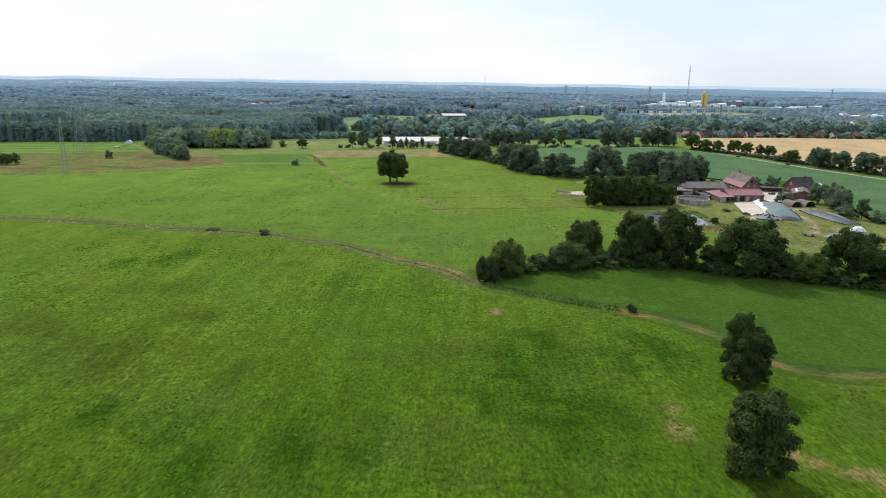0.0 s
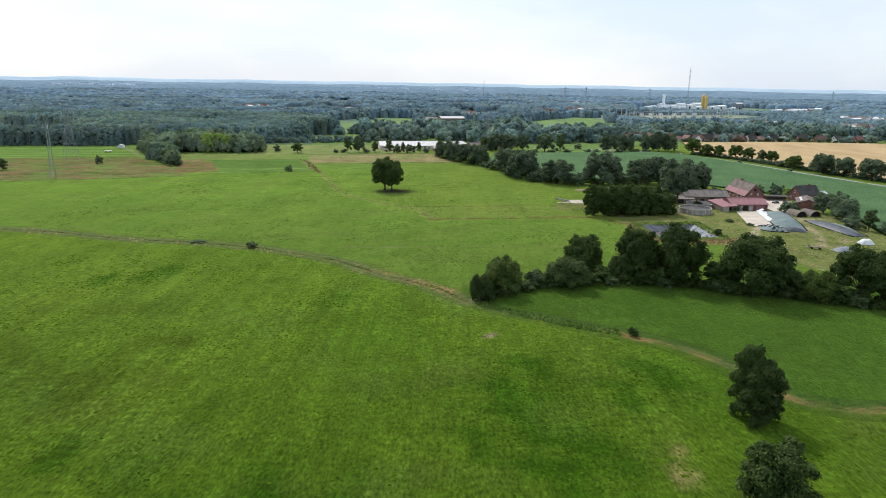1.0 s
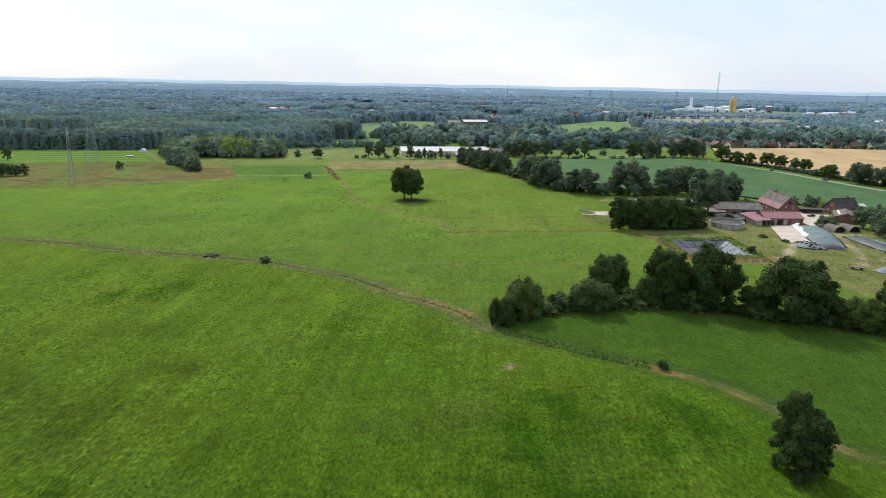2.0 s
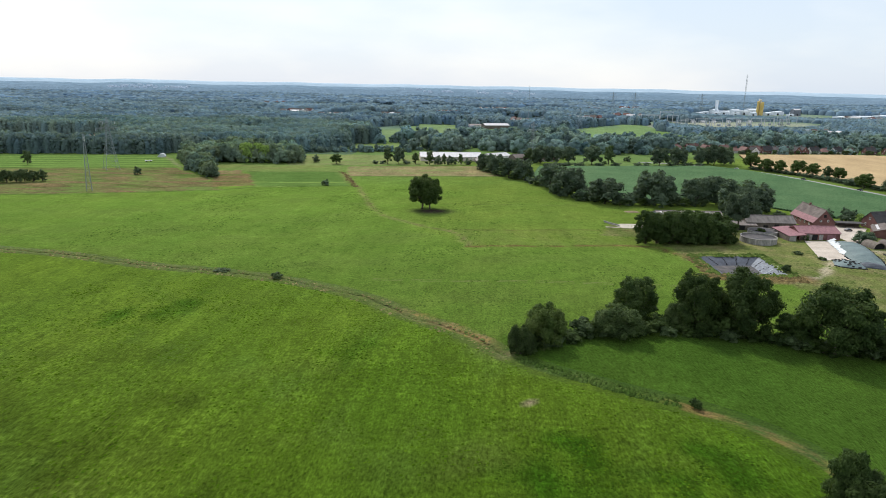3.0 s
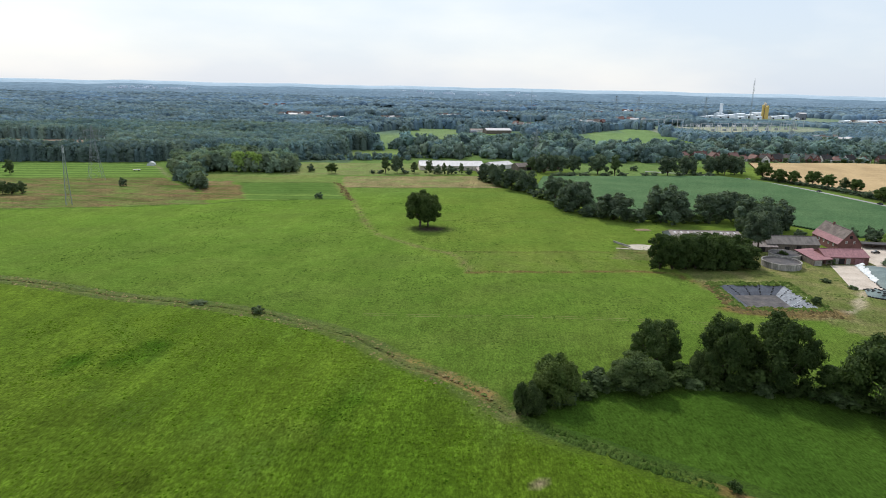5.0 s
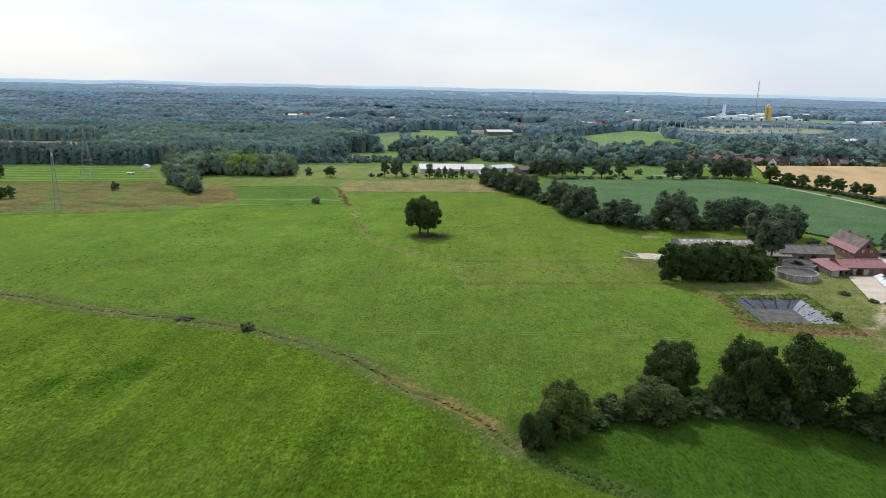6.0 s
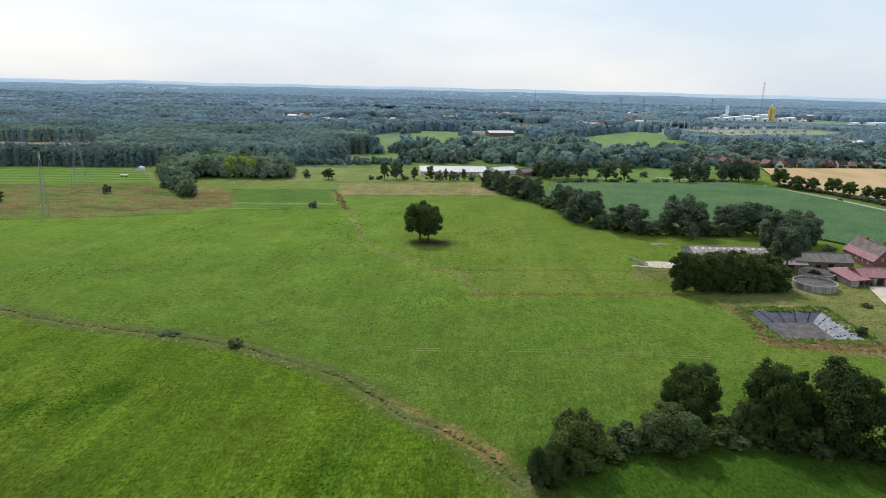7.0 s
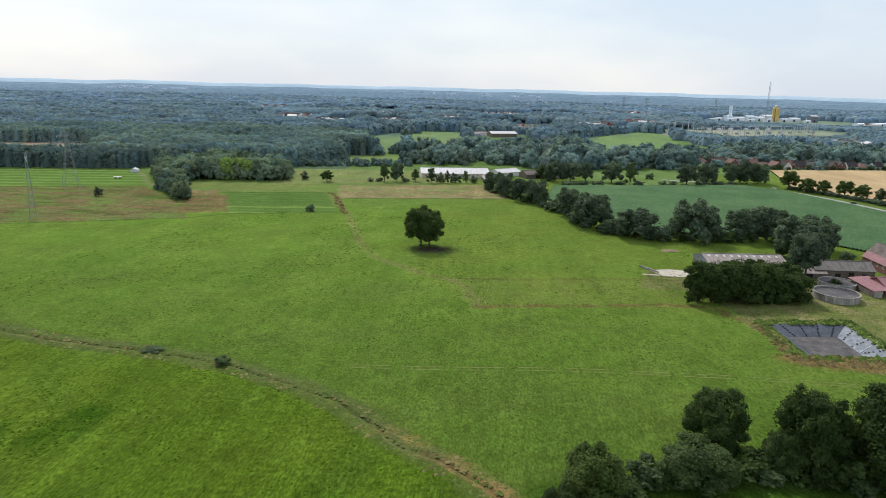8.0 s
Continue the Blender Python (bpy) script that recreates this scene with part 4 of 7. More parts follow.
def crown_of(name, seed, h, r, foot, lobes, count, size, mat):
    """A crown between foot and h: boughs at uneven reaches, each with clumps of leaf sprays round it over dark inner masses."""
    rng = np.random.default_rng(seed)
    mid, half = (foot + h) / 2, (h - foot) / 2
    boughs, clumps = [((0, 0, mid), (r * 0.66, r * 0.66, half * 0.80))], []
    for k in range(lobes):
        a = k * 2.4 + rng.uniform(-0.5, 0.5)
        up = -0.92 + 1.84 * (k + rng.uniform(0.0, 1.0)) / lobes
        full = max(0.10, 1 - (max(0, up) * 0.95) ** 2 - (min(0, up) * 0.66) ** 2)
        out = r * math.sqrt(full) * rng.uniform(0.60, 0.82)
        q = r * rng.uniform(0.22, 0.36)
        c = np.array((out * math.cos(a), out * math.sin(a), mid + up * (half - q * 0.6)))
        boughs.append((c, (q, q, min(q, half) * rng.uniform(0.7, 0.95))))
        away_from = np.array((math.cos(a), math.sin(a), 0.5 + up))
        for _ in range(4):
            d = rng.normal(size=3) + 0.9 * away_from
            d /= np.linalg.norm(d)
            w = q * rng.uniform(0.28, 0.52)
            clumps.append((c + d * q * rng.uniform(0.6, 0.92), (w, w * rng.uniform(0.8, 1.2), w * rng.uniform(0.6, 0.9))))
    cs, rs = np.array([q[0] for q in boughs + clumps]), np.array([q[1] for q in boughs + clumps])
    v4, f4, _ = leaf_cards(rng, cs, rs, count, size)
    cores_v, cores_f = [], []
    iv, jf = ICO1
    for c, q in zip(cs, rs):
        bumpy = iv * rng.uniform(0.72, 1.0, (len(iv), 1))
        cores_f.append(jf + sum(len(x) for x in cores_v))
        cores_v.append(c + bumpy * q * 0.84)
    v = np.vstack([v4] + cores_v)
    # the whole is brought to its height, reach and foot
    reach = np.percentile(np.hypot(v[:, 0], v[:, 1]), 96)
    lo, hi = np.percentile(v[:, 2], 0.3), np.percentile(v[:, 2], 99.9)
    fitted = lambda p: np.column_stack([p[:, :2] * r / reach, foot + (p[:, 2] - lo) * (h - foot) / (hi - lo)])  # noqa: E731
    tris = np.vstack([f4[:, [0, 1, 2]], f4[:, [0, 2, 3]], np.vstack(cores_f) + len(v4)])
    return big_mesh(name, fitted(v), tris, mat), fitted(cs[:len(boughs)])


def trunk_of(name, seed, foot, r, centres):
    rng = random.Random(seed)
    s = Shape()
    top = centres[0][2]
    s.tube([(0, 0, -0.3), (0.05, 0.02, foot * 0.5), (0, 0.1, foot), (0.1, 0, top)], [r * 1.35, r, r * 0.85, r * 0.35], 8)
    for c in centres[1:]:
        z0 = foot * rng.uniform(0.75, 1.1)
        s.tube([(0, 0, z0), (c[0] * 0.45, c[1] * 0.45, z0 + (c[2] - z0) * 0.55), tuple(c)], [r * 0.5, r * 0.3, r * 0.1], 5)
    return s.mesh(name, M_BARK, True)


# kind: height, radius, foot of the crown, lobes, sprays, spray size, leaves, trunk radius
TREES = {
    "oak_near": (20, 10, 1.2, 27, 13500, 0.42, M_OAK, 0.55), "oak_near_b": (20, 9, 0.8, 26, 13500, 0.42, M_OAK, 0.5),
    "open_oak": (20, 10, 4.2, 22, 12000, 0.45, M_OAK, 0.5),
    "thorn_near": (12, 6.5, 0.2, 24, 12500, 0.33, M_THORN, 0.22), "willow_near": (10, 7, 0.1, 24, 12500, 0.33, M_HEDGE, 0.25),
    "oval_near": (17, 6.2, 0.2, 27, 14500, 0.36, M_OAK, 0.35), "lone_oak": (21, 10.5, 3.9, 26, 10500, 0.52, M_LIME, 0.6),
    "bright_mid": (16, 7, 0.8, 14, 2800, 0.75, M_BRIGHT, 0.3), "tall_oak": (27, 12, 9.0, 20, 5000, 0.75, M_HAZED_TREE, 0.7), "block": (17, 6.5, 0.2, 15, 4000, 0.6, M_OAK, 0.3),
    "oak_mid": (18, 9, 2.6, 17, 3400, 0.78, M_HAZED_TREE, 0.45), "oak_mid_b": (18, 10, 1.0, 17, 3400, 0.8, M_HAZED_TREE, 0.45), "light_mid": (16, 7, 3.2, 13, 2300, 0.72, M_LIME, 0.35),
    "willow_mid": (13, 7, 0.6, 12, 1900, 0.7, M_WILLOW, 0.35), "round_mid": (10, 5, 0.2, 9, 850, 0.55, M_HAZED_TREE, 0.25),
    "slim_mid": (16, 4.5, 1.6, 10, 1600, 0.62, M_WILLOW, 0.25), "shrub": (4, 2.6, 0.0, 8, 850, 0.4, M_OAK, 0.1),
    "shrub_pale": (4, 2.6, 0.0, 8, 850, 0.4, M_WILLOW, 0.1),
}
GROWN = {}


def plant(kind, x, y, h, w, label, category="tree", group="", name="tree", turn=None, sink=0.0):
    """Plants a tree of a kind, h metres high and w across, and gives its trunk and crown."""
    h0, r0, foot, lobes, count, size, mat, tr = TREES[kind]
    a = random.uniform(0, 360) if turn is None else turn
    m = pose(x, y, -sink, 0, 0, a) @ Matrix.Diagonal((w / 2 / r0, w / 2 / r0 * random.uniform(0.92, 1.08), h / h0, 1))
    if kind not in GROWN:
        seed = len(GROWN) * 7 + 3
        ob = thing(name, label, category)
        me, cs = crown_of("crown", seed, h0, r0, foot, lobes, count, size, mat)
        part("trunk", trunk_of("trunk", seed, foot, tr, cs), ob)
        part("crown", me, ob)
        GROWN[kind] = ob
        ob.matrix_basis = m
        tagged(ob, label, category, group)
        return ob
    base = GROWN[kind]
    ob = copy_thing(base, Matrix.Identity(4))
    ob.name = name
    ob.matrix_basis = m
    if "group" in ob:
        del ob["group"]
    return tagged(ob, label, category, group)


# the two trees by the meadow
plant("oval_near", 65.2, 149.5, 16.6, 6.6, "slim dark green tree grown together with its neighbour", turn=20)
plant("oval_near", 66.9, 146.6, 13.8, 9.2, "dense dark green tree standing by the ditch", turn=75)
plant("oval_near", 53.2, 110.8, 15.6, 10.8, "dense dark green tree beside a bare earth track", turn=200)

# the field hedge
HEDGE = "trees and shrubs of the field hedge"
for kind, x, y, h, w, label in (
    ("willow_near", 11.5, 223.0, 9.2, 7.5, "low grey-green willow at the hedge's end by the ditch"),
    ("thorn_near", 19.0, 231.5, 12.8, 14.0, "broad hawthorn with light green leaves in the hedge"),
    ("shrub_pale", 31.5, 240.0, 5.5, 9.0, "low shrub filling the hedge"),
    ("willow_near", 42.6, 241.5, 10.0, 16.0, "round grey-green willow bush in the hedge"),
    ("oak_near_b", 50.8, 257.0, 15.0, 14.5, "round dark oak behind the hedge"),
    ("shrub", 57.5, 247.0, 6.2, 9.0, "low dark shrub filling the hedge"),
    ("oak_near", 68.4, 248.0, 20.0, 15.0, "tall dark oak in the hedge"),
    ("oak_near_b", 83.0, 246.0, 21.8, 18.5, "very tall dark oak with a broad crown in the hedge"),
    ("willow_near", 62.5, 248.0, 10.0, 9.0, "leafy bush at the foot of tall oaks"),
    ("shrub", 75.5, 245.0, 7.5, 11.0, "dark shrub between the oaks"),
    ("oval_near", 96.2, 241.0, 9.7, 11.5, "dark rounded bush in the hedge"),
    ("open_oak", 104.3, 232.5, 21.5, 22.0, "spreading oak with a pale bare trunk in the hedge"),
    ("shrub", 98.0, 237.0, 6.0, 9.0, "dark shrub under a spreading oak"),
    ("oval_near", 115.0, 233.5, 9.5, 12.0, "dark rounded bush in the hedge"),
    ("thorn_near", 123.5, 229.5, 11.0, 13.0, "leafy hawthorn in the hedge"),
    ("open_oak", 138.3, 229.5, 19.0, 20.5, "oak with an open uneven crown in the hedge"),
    ("shrub", 130.0, 228.0, 7.0, 11.0, "dark shrub in the hedge"),
    ("oval_near", 148.0, 226.0, 9.0, 13.0, "dark rounded bush in the hedge"),
    ("thorn_near", 160.0, 222.0, 10.0, 14.0, "leafy hawthorn in the hedge"),
    ("oak_near", 174.0, 218.0, 18.0, 19.0, "tall dark oak in the hedge"),
):
    plant(kind, x, y, h, w, label, "shrub" if h < 8 else "tree", HEDGE, "shrub" if h < 8 else "tree")
for k in range(26):
    x = 14 + 6.3 * k
    y = np.interp(x, [14, 32, 60, 85, 100, 125, 180], [226, 239, 246, 242.5, 235, 228, 214]) + random.uniform(-1.2, 1.2)
    plant(("shrub", "shrub_pale", "shrub")[k % 3], x, float(y), random.uniform(3.2, 5.4), random.uniform(7.5, 10), "low dark shrub of the hedge bottom", "shrub", HEDGE, "shrub")
plant("shrub_pale", -82.5, 286.5, 2.4, 5.0, "lone green shrub on the ditch bank", "shrub", name="shrub")
plant("shrub", 53.3, 194.8, 2.8, 3.2, "small upright shrub on the ditch bank", "shrub", name="shrub")
plant("shrub_pale", -108.0, 293.5, 0.9, 6.5, "low dark growth on the ditch bank", "shrub", name="shrub")

# the lone oak, in truth two stems
plant("lone_oak", -41.8, 442.0, 21.4, 18.5, "big old oak with a dense dark crown alone in the pasture", turn=40)
plant("lone_oak", -37.4, 443.5, 19.6, 15.5, "slightly smaller oak grown into its neighbour's crown", turn=190)

# the planted block in front of the shed
BLOCK = "tall dense planting in front of the farm shed"
for k in range(9):
    u = k / 8
    x = 79.5 + 41 * u
    plant("block", x + random.uniform(-1, 1), 370 + 7.5 * u + random.uniform(-1, 1), 16.3 - 4.5 * max(0, u - 0.6) / 0.4 + random.uniform(-1.8, 1.2), random.uniform(10.5, 13.5), "dense dark broadleaf tree in a close planting", "tree", BLOCK)
    if 0 < k < 8:
        plant("block", x + 4, 379 + 7.5 * u, 15.5 - 3 * max(0, u - 0.6) / 0.4 + random.uniform(-0.8, 0.8), 11.5, "dense dark broadleaf tree in a close planting", "tree", BLOCK)

# single trees and lines: kind, x, y, height, width, label, group
LINE = "tree line between pasture and maize"
NORTH = "tree row north of the maize"
THICKET = "thicket at the marsh's edge"
LANE = "roadside trees along the lane"
HALLROW = "trees and shrubs in front of the long hall"
for kind, x, y, h, w, label, group in (
    ("tall_oak", 137.0, 410.0, 22.0, 18, "very tall dark oak beside the farm sheds", ""),
    ("oak_mid", 149.0, 436.0, 18.0, 17, "dark tree behind the long barn", ""),
    ("oak_mid_b", 2.0, 622, 17, 18, "dark oak in the tree line", LINE), ("oak_mid", -8.0, 640, 15, 14, "dark oak in the tree line", LINE),
    ("oak_mid", 14.0, 594, 17, 17, "dark oak in the tree line", LINE), ("oak_mid_b", 25.0, 587, 17.5, 20, "broad oak in the tree line", LINE),
    ("oak_mid", 43.5, 541, 19, 17, "tall oak in the tree line", LINE), ("oak_mid_b", 53.5, 508, 21, 24, "broad tall oak in the tree line", LINE),
    ("round_mid", 34.5, 560, 8, 12, "low bush in the tree line", LINE), ("round_mid", 46.0, 522, 8, 10, "low bush in the tree line", LINE),
    ("round_mid", 62.5, 494, 9, 12, "low bush in the tree line", LINE), ("oak_mid_b", 76, 484, 17, 26, "broad oak in the tree line", LINE),
    ("round_mid", 92, 482, 9, 14, "low bush in the tree line", LINE), ("oak_mid_b", 108.5, 483, 23, 28, "very broad dark oak in the tree line", LINE),
    ("round_mid", 124, 486, 9, 15, "low bush in the tree line", LINE), ("oak_mid", 137, 490, 19, 19, "dark oak in the tree line", LINE),
    ("oak_mid", 151, 492, 20, 20, "dark oak in the tree line", LINE), ("oak_mid_b", 168, 472, 18, 26, "broad oak behind the barns", LINE),
    ("oak_mid_b", 151, 450, 23, 28, "very broad tall oak behind the barns", LINE),
    ("oak_mid", 98, 707, 19, 19, "dark oak at the edge of the maize", NORTH), ("slim_mid", 113, 701, 20, 11, "slim tall tree at the edge of the maize", NORTH),
    ("round_mid", 139, 742, 6, 8, "small round tree in the pasture", ""), ("oak_mid", 165, 713, 18.5, 19, "oak at the edge of the maize", NORTH),
    ("oak_mid_b", 187, 729, 18, 21, "oak at the edge of the maize", NORTH), ("oak_mid_b", 213, 738, 18, 18, "dark tree beside the lane's bend", NORTH),
    ("oak_mid", 224, 732, 21, 19, "tall dark tree beside the lane's bend", NORTH), ("oak_mid_b", 236, 738, 19, 20, "dark tree beside the lane's bend", NORTH),
    ("oak_mid_b", 47, 705, 18, 20, "dark tree at the edge of the maize", NORTH), ("oak_mid", 62, 710, 17, 16, "dark tree at the edge of the maize", NORTH),
    ("slim_mid", 36, 715, 14, 12, "tree by the houses", NORTH), ("oak_mid", 76, 716, 17, 14, "dark tree at the edge of the maize", NORTH),
    ("light_mid", 252, 711, 16.0, 16, "roadside tree by the lane", LANE), ("light_mid", 259, 690, 12.5, 15, "roadside tree by the lane", LANE),
    ("light_mid", 268, 681, 12.5, 11, "roadside tree by the lane", LANE), ("light_mid", 281, 673, 13.5, 14, "roadside tree by the lane", LANE),
    ("light_mid", 289, 662, 12.2, 13, "roadside tree by the lane", LANE), ("slim_mid", 294, 645, 11.8, 10, "slim roadside tree by the lane", LANE),
    ("light_mid", 301, 640, 11.5, 12, "roadside tree by the lane", LANE), ("round_mid", 297, 610, 7, 12, "roadside bush by the lane", LANE),
    ("light_mid", 299, 594, 12, 15, "roadside tree by the lane", LANE), ("oak_mid_b", 310, 568, 16.5, 21, "dark roadside trees by the lane", LANE),
    ("oak_mid", 318, 552, 15.5, 17, "dark roadside tree by the lane", LANE), ("oak_mid", 327, 530, 17, 21, "dark roadside tree by the lane", LANE),
    ("oak_mid_b", 336, 508, 18, 23, "dark roadside tree by the lane", LANE), ("oak_mid", 345, 486, 17.5, 22, "dark roadside tree by the lane", LANE),
    ("oak_mid_b", 353, 462, 18, 23, "dark roadside tree by the lane", LANE), ("oak_mid_b", 340, 497, 15, 18, "dark roadside tree by the lane", LANE), ("oak_mid_b", 349, 474, 15, 18, "dark roadside tree by the lane", LANE), ("oak_mid", 368, 412, 17, 21, "dark roadside tree by the lane", LANE), ("oak_mid", 361, 436, 17, 22, "dark roadside tree by the lane", LANE),
    ("round_mid", -169.4, 663, 7.3, 8, "small round tree in the pale meadow", ""), ("light_mid", -147.5, 655, 9.5, 11, "small tree in the pale meadow", ""),
    ("slim_mid", -100.5, 667, 15.5, 9, "slim birch in front of the long hall", HALLROW), ("oak_mid", -90, 670, 16.5, 13, "dark tree in front of the long hall", HALLROW),
    ("slim_mid", -74.5, 674, 10.7, 7.5, "slim birch in front of the long hall", HALLROW), ("slim_mid", -60, 667, 13.3, 9, "slim birch in front of the long hall", HALLROW),
    ("round_mid", -53, 672, 9, 9.5, "round dark bush in front of the long hall", HALLROW), ("slim_mid", -46.5, 670, 11, 5, "slim birch in front of the long hall", HALLROW),
    ("round_mid", -39.7, 675, 8.8, 10.5, "round dark bush in front of the long hall", HALLROW), ("slim_mid", -31, 676, 10.5, 5, "slim birch in front of the long hall", HALLROW),
    ("round_mid", -24, 676, 6.3, 8.5, "round dark bush in front of the long hall", HALLROW), ("round_mid", -112, 664, 3.4, 7, "low bush in front of the long hall", HALLROW),
    ("round_mid", -105, 666, 3.2, 7, "low bush in front of the long hall", HALLROW), ("round_mid", -83, 672, 3.0, 9, "low bush in front of the long hall", HALLROW),
    ("round_mid", -124.2, 524, 4.8, 6.2, "lone bush in the mown strip", ""), ("round_mid", -283.8, 548, 7.2, 6.0, "lone willow bush in the marshy field", ""),
    ("willow_mid", -358, 489, 8.5, 10.0, "grey-green willow in a marsh thicket", THICKET), ("willow_mid", -352, 492, 9.5, 9.5, "grey-green willow in a marsh thicket", THICKET),
    ("willow_mid", -346, 494, 8.8, 9.5, "grey-green willow in a marsh thicket", THICKET), ("slim_mid", -341, 496, 9.8, 8.0, "slim willow in a marsh thicket", THICKET),
    ("willow_mid", -336, 498, 8.4, 9.0, "grey-green willow in a marsh thicket", THICKET), ("slim_mid", -331, 501, 9.0, 7.5, "slim willow in a marsh thicket", THICKET),
    ("willow_mid", -364, 486, 8.0, 8.0, "grey-green willow in a marsh thicket", THICKET), ("slim_mid", -405, 587, 12.5, 8.0, "single tree in the mown field", ""),
    ("round_mid", -221.5, 546, 11.0, 12.0, "rounded willow at the tip of the copse", ""), ("willow_mid", -229, 556, 13.0, 14.0, "willow at the tip of the copse", ""),
    ("oak_mid_b", 194, 391, 6.0, 11, "low dark tree beside the arched shelters", ""), ("oak_mid", 213, 389, 12.0, 12, "dark garden tree by the brick house", ""),
    ("oak_mid_b", 214, 371, 12.0, 17, "broad garden tree by the brick house", ""), ("round_mid", 237, 414, 9, 10, "garden tree by the maize", ""),
    ("round_mid", 228, 408, 9, 10, "garden tree by the maize", ""), ("slim_mid", 211, 344, 11, 7, "slim tree by the covered clamp", ""),
    ("round_mid", 205, 349, 7.0, 11, "dark bush by the covered clamp", ""), ("round_mid", 215, 337, 6.0, 9, "dark bush by the covered clamp", ""),
    ("round_mid", 209, 460, 5.5, 6, "round garden bush beside the yard", ""), ("round_mid", 217, 457, 7.5, 6, "round garden bush beside the yard", ""),
    ("round_mid", 222, 458, 6.0, 6, "round garden bush beside the yard", ""), ("round_mid", 213, 448, 5.0, 8, "round garden bush beside the carport", ""),
    ("round_mid", 221, 447, 5.0, 9, "round garden bush beside the carport", ""), ("round_mid", 176, 452, 5.0, 7, "bush behind the farmhouse", ""),
    ("shrub_pale", 128.5, 325.5, 3.6, 4.2, "pale shrub on the pond's rim", ""), ("shrub", 146, 401, 4.2, 6, "dark shrub growing over the slurry tank", ""),
    ("shrub_pale", 155, 351, 1.2, 4.5, "weeds on the edge of the yard", ""), ("shrub_pale", 148, 360, 1.3, 5, "weeds on the edge of the yard", ""),
    ("bright_mid", 217.0, 440.5, 6.5, 5, "yellow-green shrub beside the brick house", ""),
    ("shrub_pale", 166, 394, 3.0, 6, "brownish shrub against the barn wall", ""),
):
    plant(kind, x, y, h, w, label, "shrub" if h < 8 else "tree", group, "shrub" if h < 8 else "tree")

under = smoothed([(-10, 643), (3, 618), (14, 594), (26, 583), (44, 541), (53, 508), (63, 492), (78, 482), (108, 480), (137, 486), (165, 474)], 6.5)
for k, (x, y) in enumerate(under):
    if k % 5 != 3:
        plant(("round_mid", "willow_mid", "shrub_pale", "light_mid")[k % 4], float(x) + random.uniform(-2, 2), float(y) + random.uniform(-2, 2), random.uniform(3.0, 6.5), random.uniform(7, 11), "low growth under the trees of the line", "shrub", "undergrowth of the tree line", "shrub")

# clipped hedges along the north edge of the maize: rows of low dark bushes
for x, y, w in ((58, 682, 14), (70, 686, 14), (84, 690, 12), (104, 694, 10), (120, 698, 12), (142, 703, 9), (151, 705, 10), (176, 712, 10), (194, 716, 12), (206, 719, 10)):
    plant("round_mid", x, y, 4.2, w, "low dark hedge bush at the edge of the maize", "shrub", "hedge bushes north of the maize", "shrub")
verge = smoothed([(252, 704), (270, 682), (290, 640), (306, 592), (322, 548), (340, 504), (352, 472)], 6.5)
for k, (x, y) in enumerate(verge):
    plant("round_mid", float(x) + random.uniform(-1, 1), float(y), random.uniform(3.0, 4.6), random.uniform(7.5, 10), "low growth under the roadside trees", "shrub", "undergrowth along the lane", "shrub")
for k in range(30):
    x = 232 + 10.2 * k + random.uniform(-3, 3)
    y = float(np.interp(x, [225, 300, 420, 560], [874, 856, 881, 880])) + random.uniform(-1, 3)
    plant(("round_mid", "willow_mid", "shrub")[k % 3], x, y, random.uniform(2.4, 6.5), random.uniform(5, 10), "garden bush in front of the village houses", "shrub", "garden bushes of the village", "shrub")


# ---- woods: canopies of many crowns ----
def height_share(x, y):
    """How high the woods stand: lower garden trees round hamlets, along open ground and in front of the works."""
    out = np.ones(np.shape(x))
    for hx, hy, hr in HAMLETS:
        off = np.hypot((x - hx * (y / hy)) / (1.5 * hr), (y - hy + 1.4 * hr) / (3.2 * hr))
        out = np.minimum(out, np.clip(0.30 + 0.70 * (off - 0.65) / 0.75, 0.30, 1))
    out = np.where(inside(x, y, VILLAGE), 0.5, out)
    out = np.where((x > 110) & (x < 340) & (y > 880) & (y < 1080), 0.72, out)
    out = np.where((x > -75) & (x < 70) & (y > 980) & (y < 1190), 0.6, out)
    out = np.where((x > 0.24 * y) & (x < 0.46 * y) & (y > 1150) & (y < 1420), 0.6, out)
    out = np.where((x > 0.27 * y) & (x < 0.56 * y) & (y > 1600) & (y < 2000), 0.55, out)
    return out


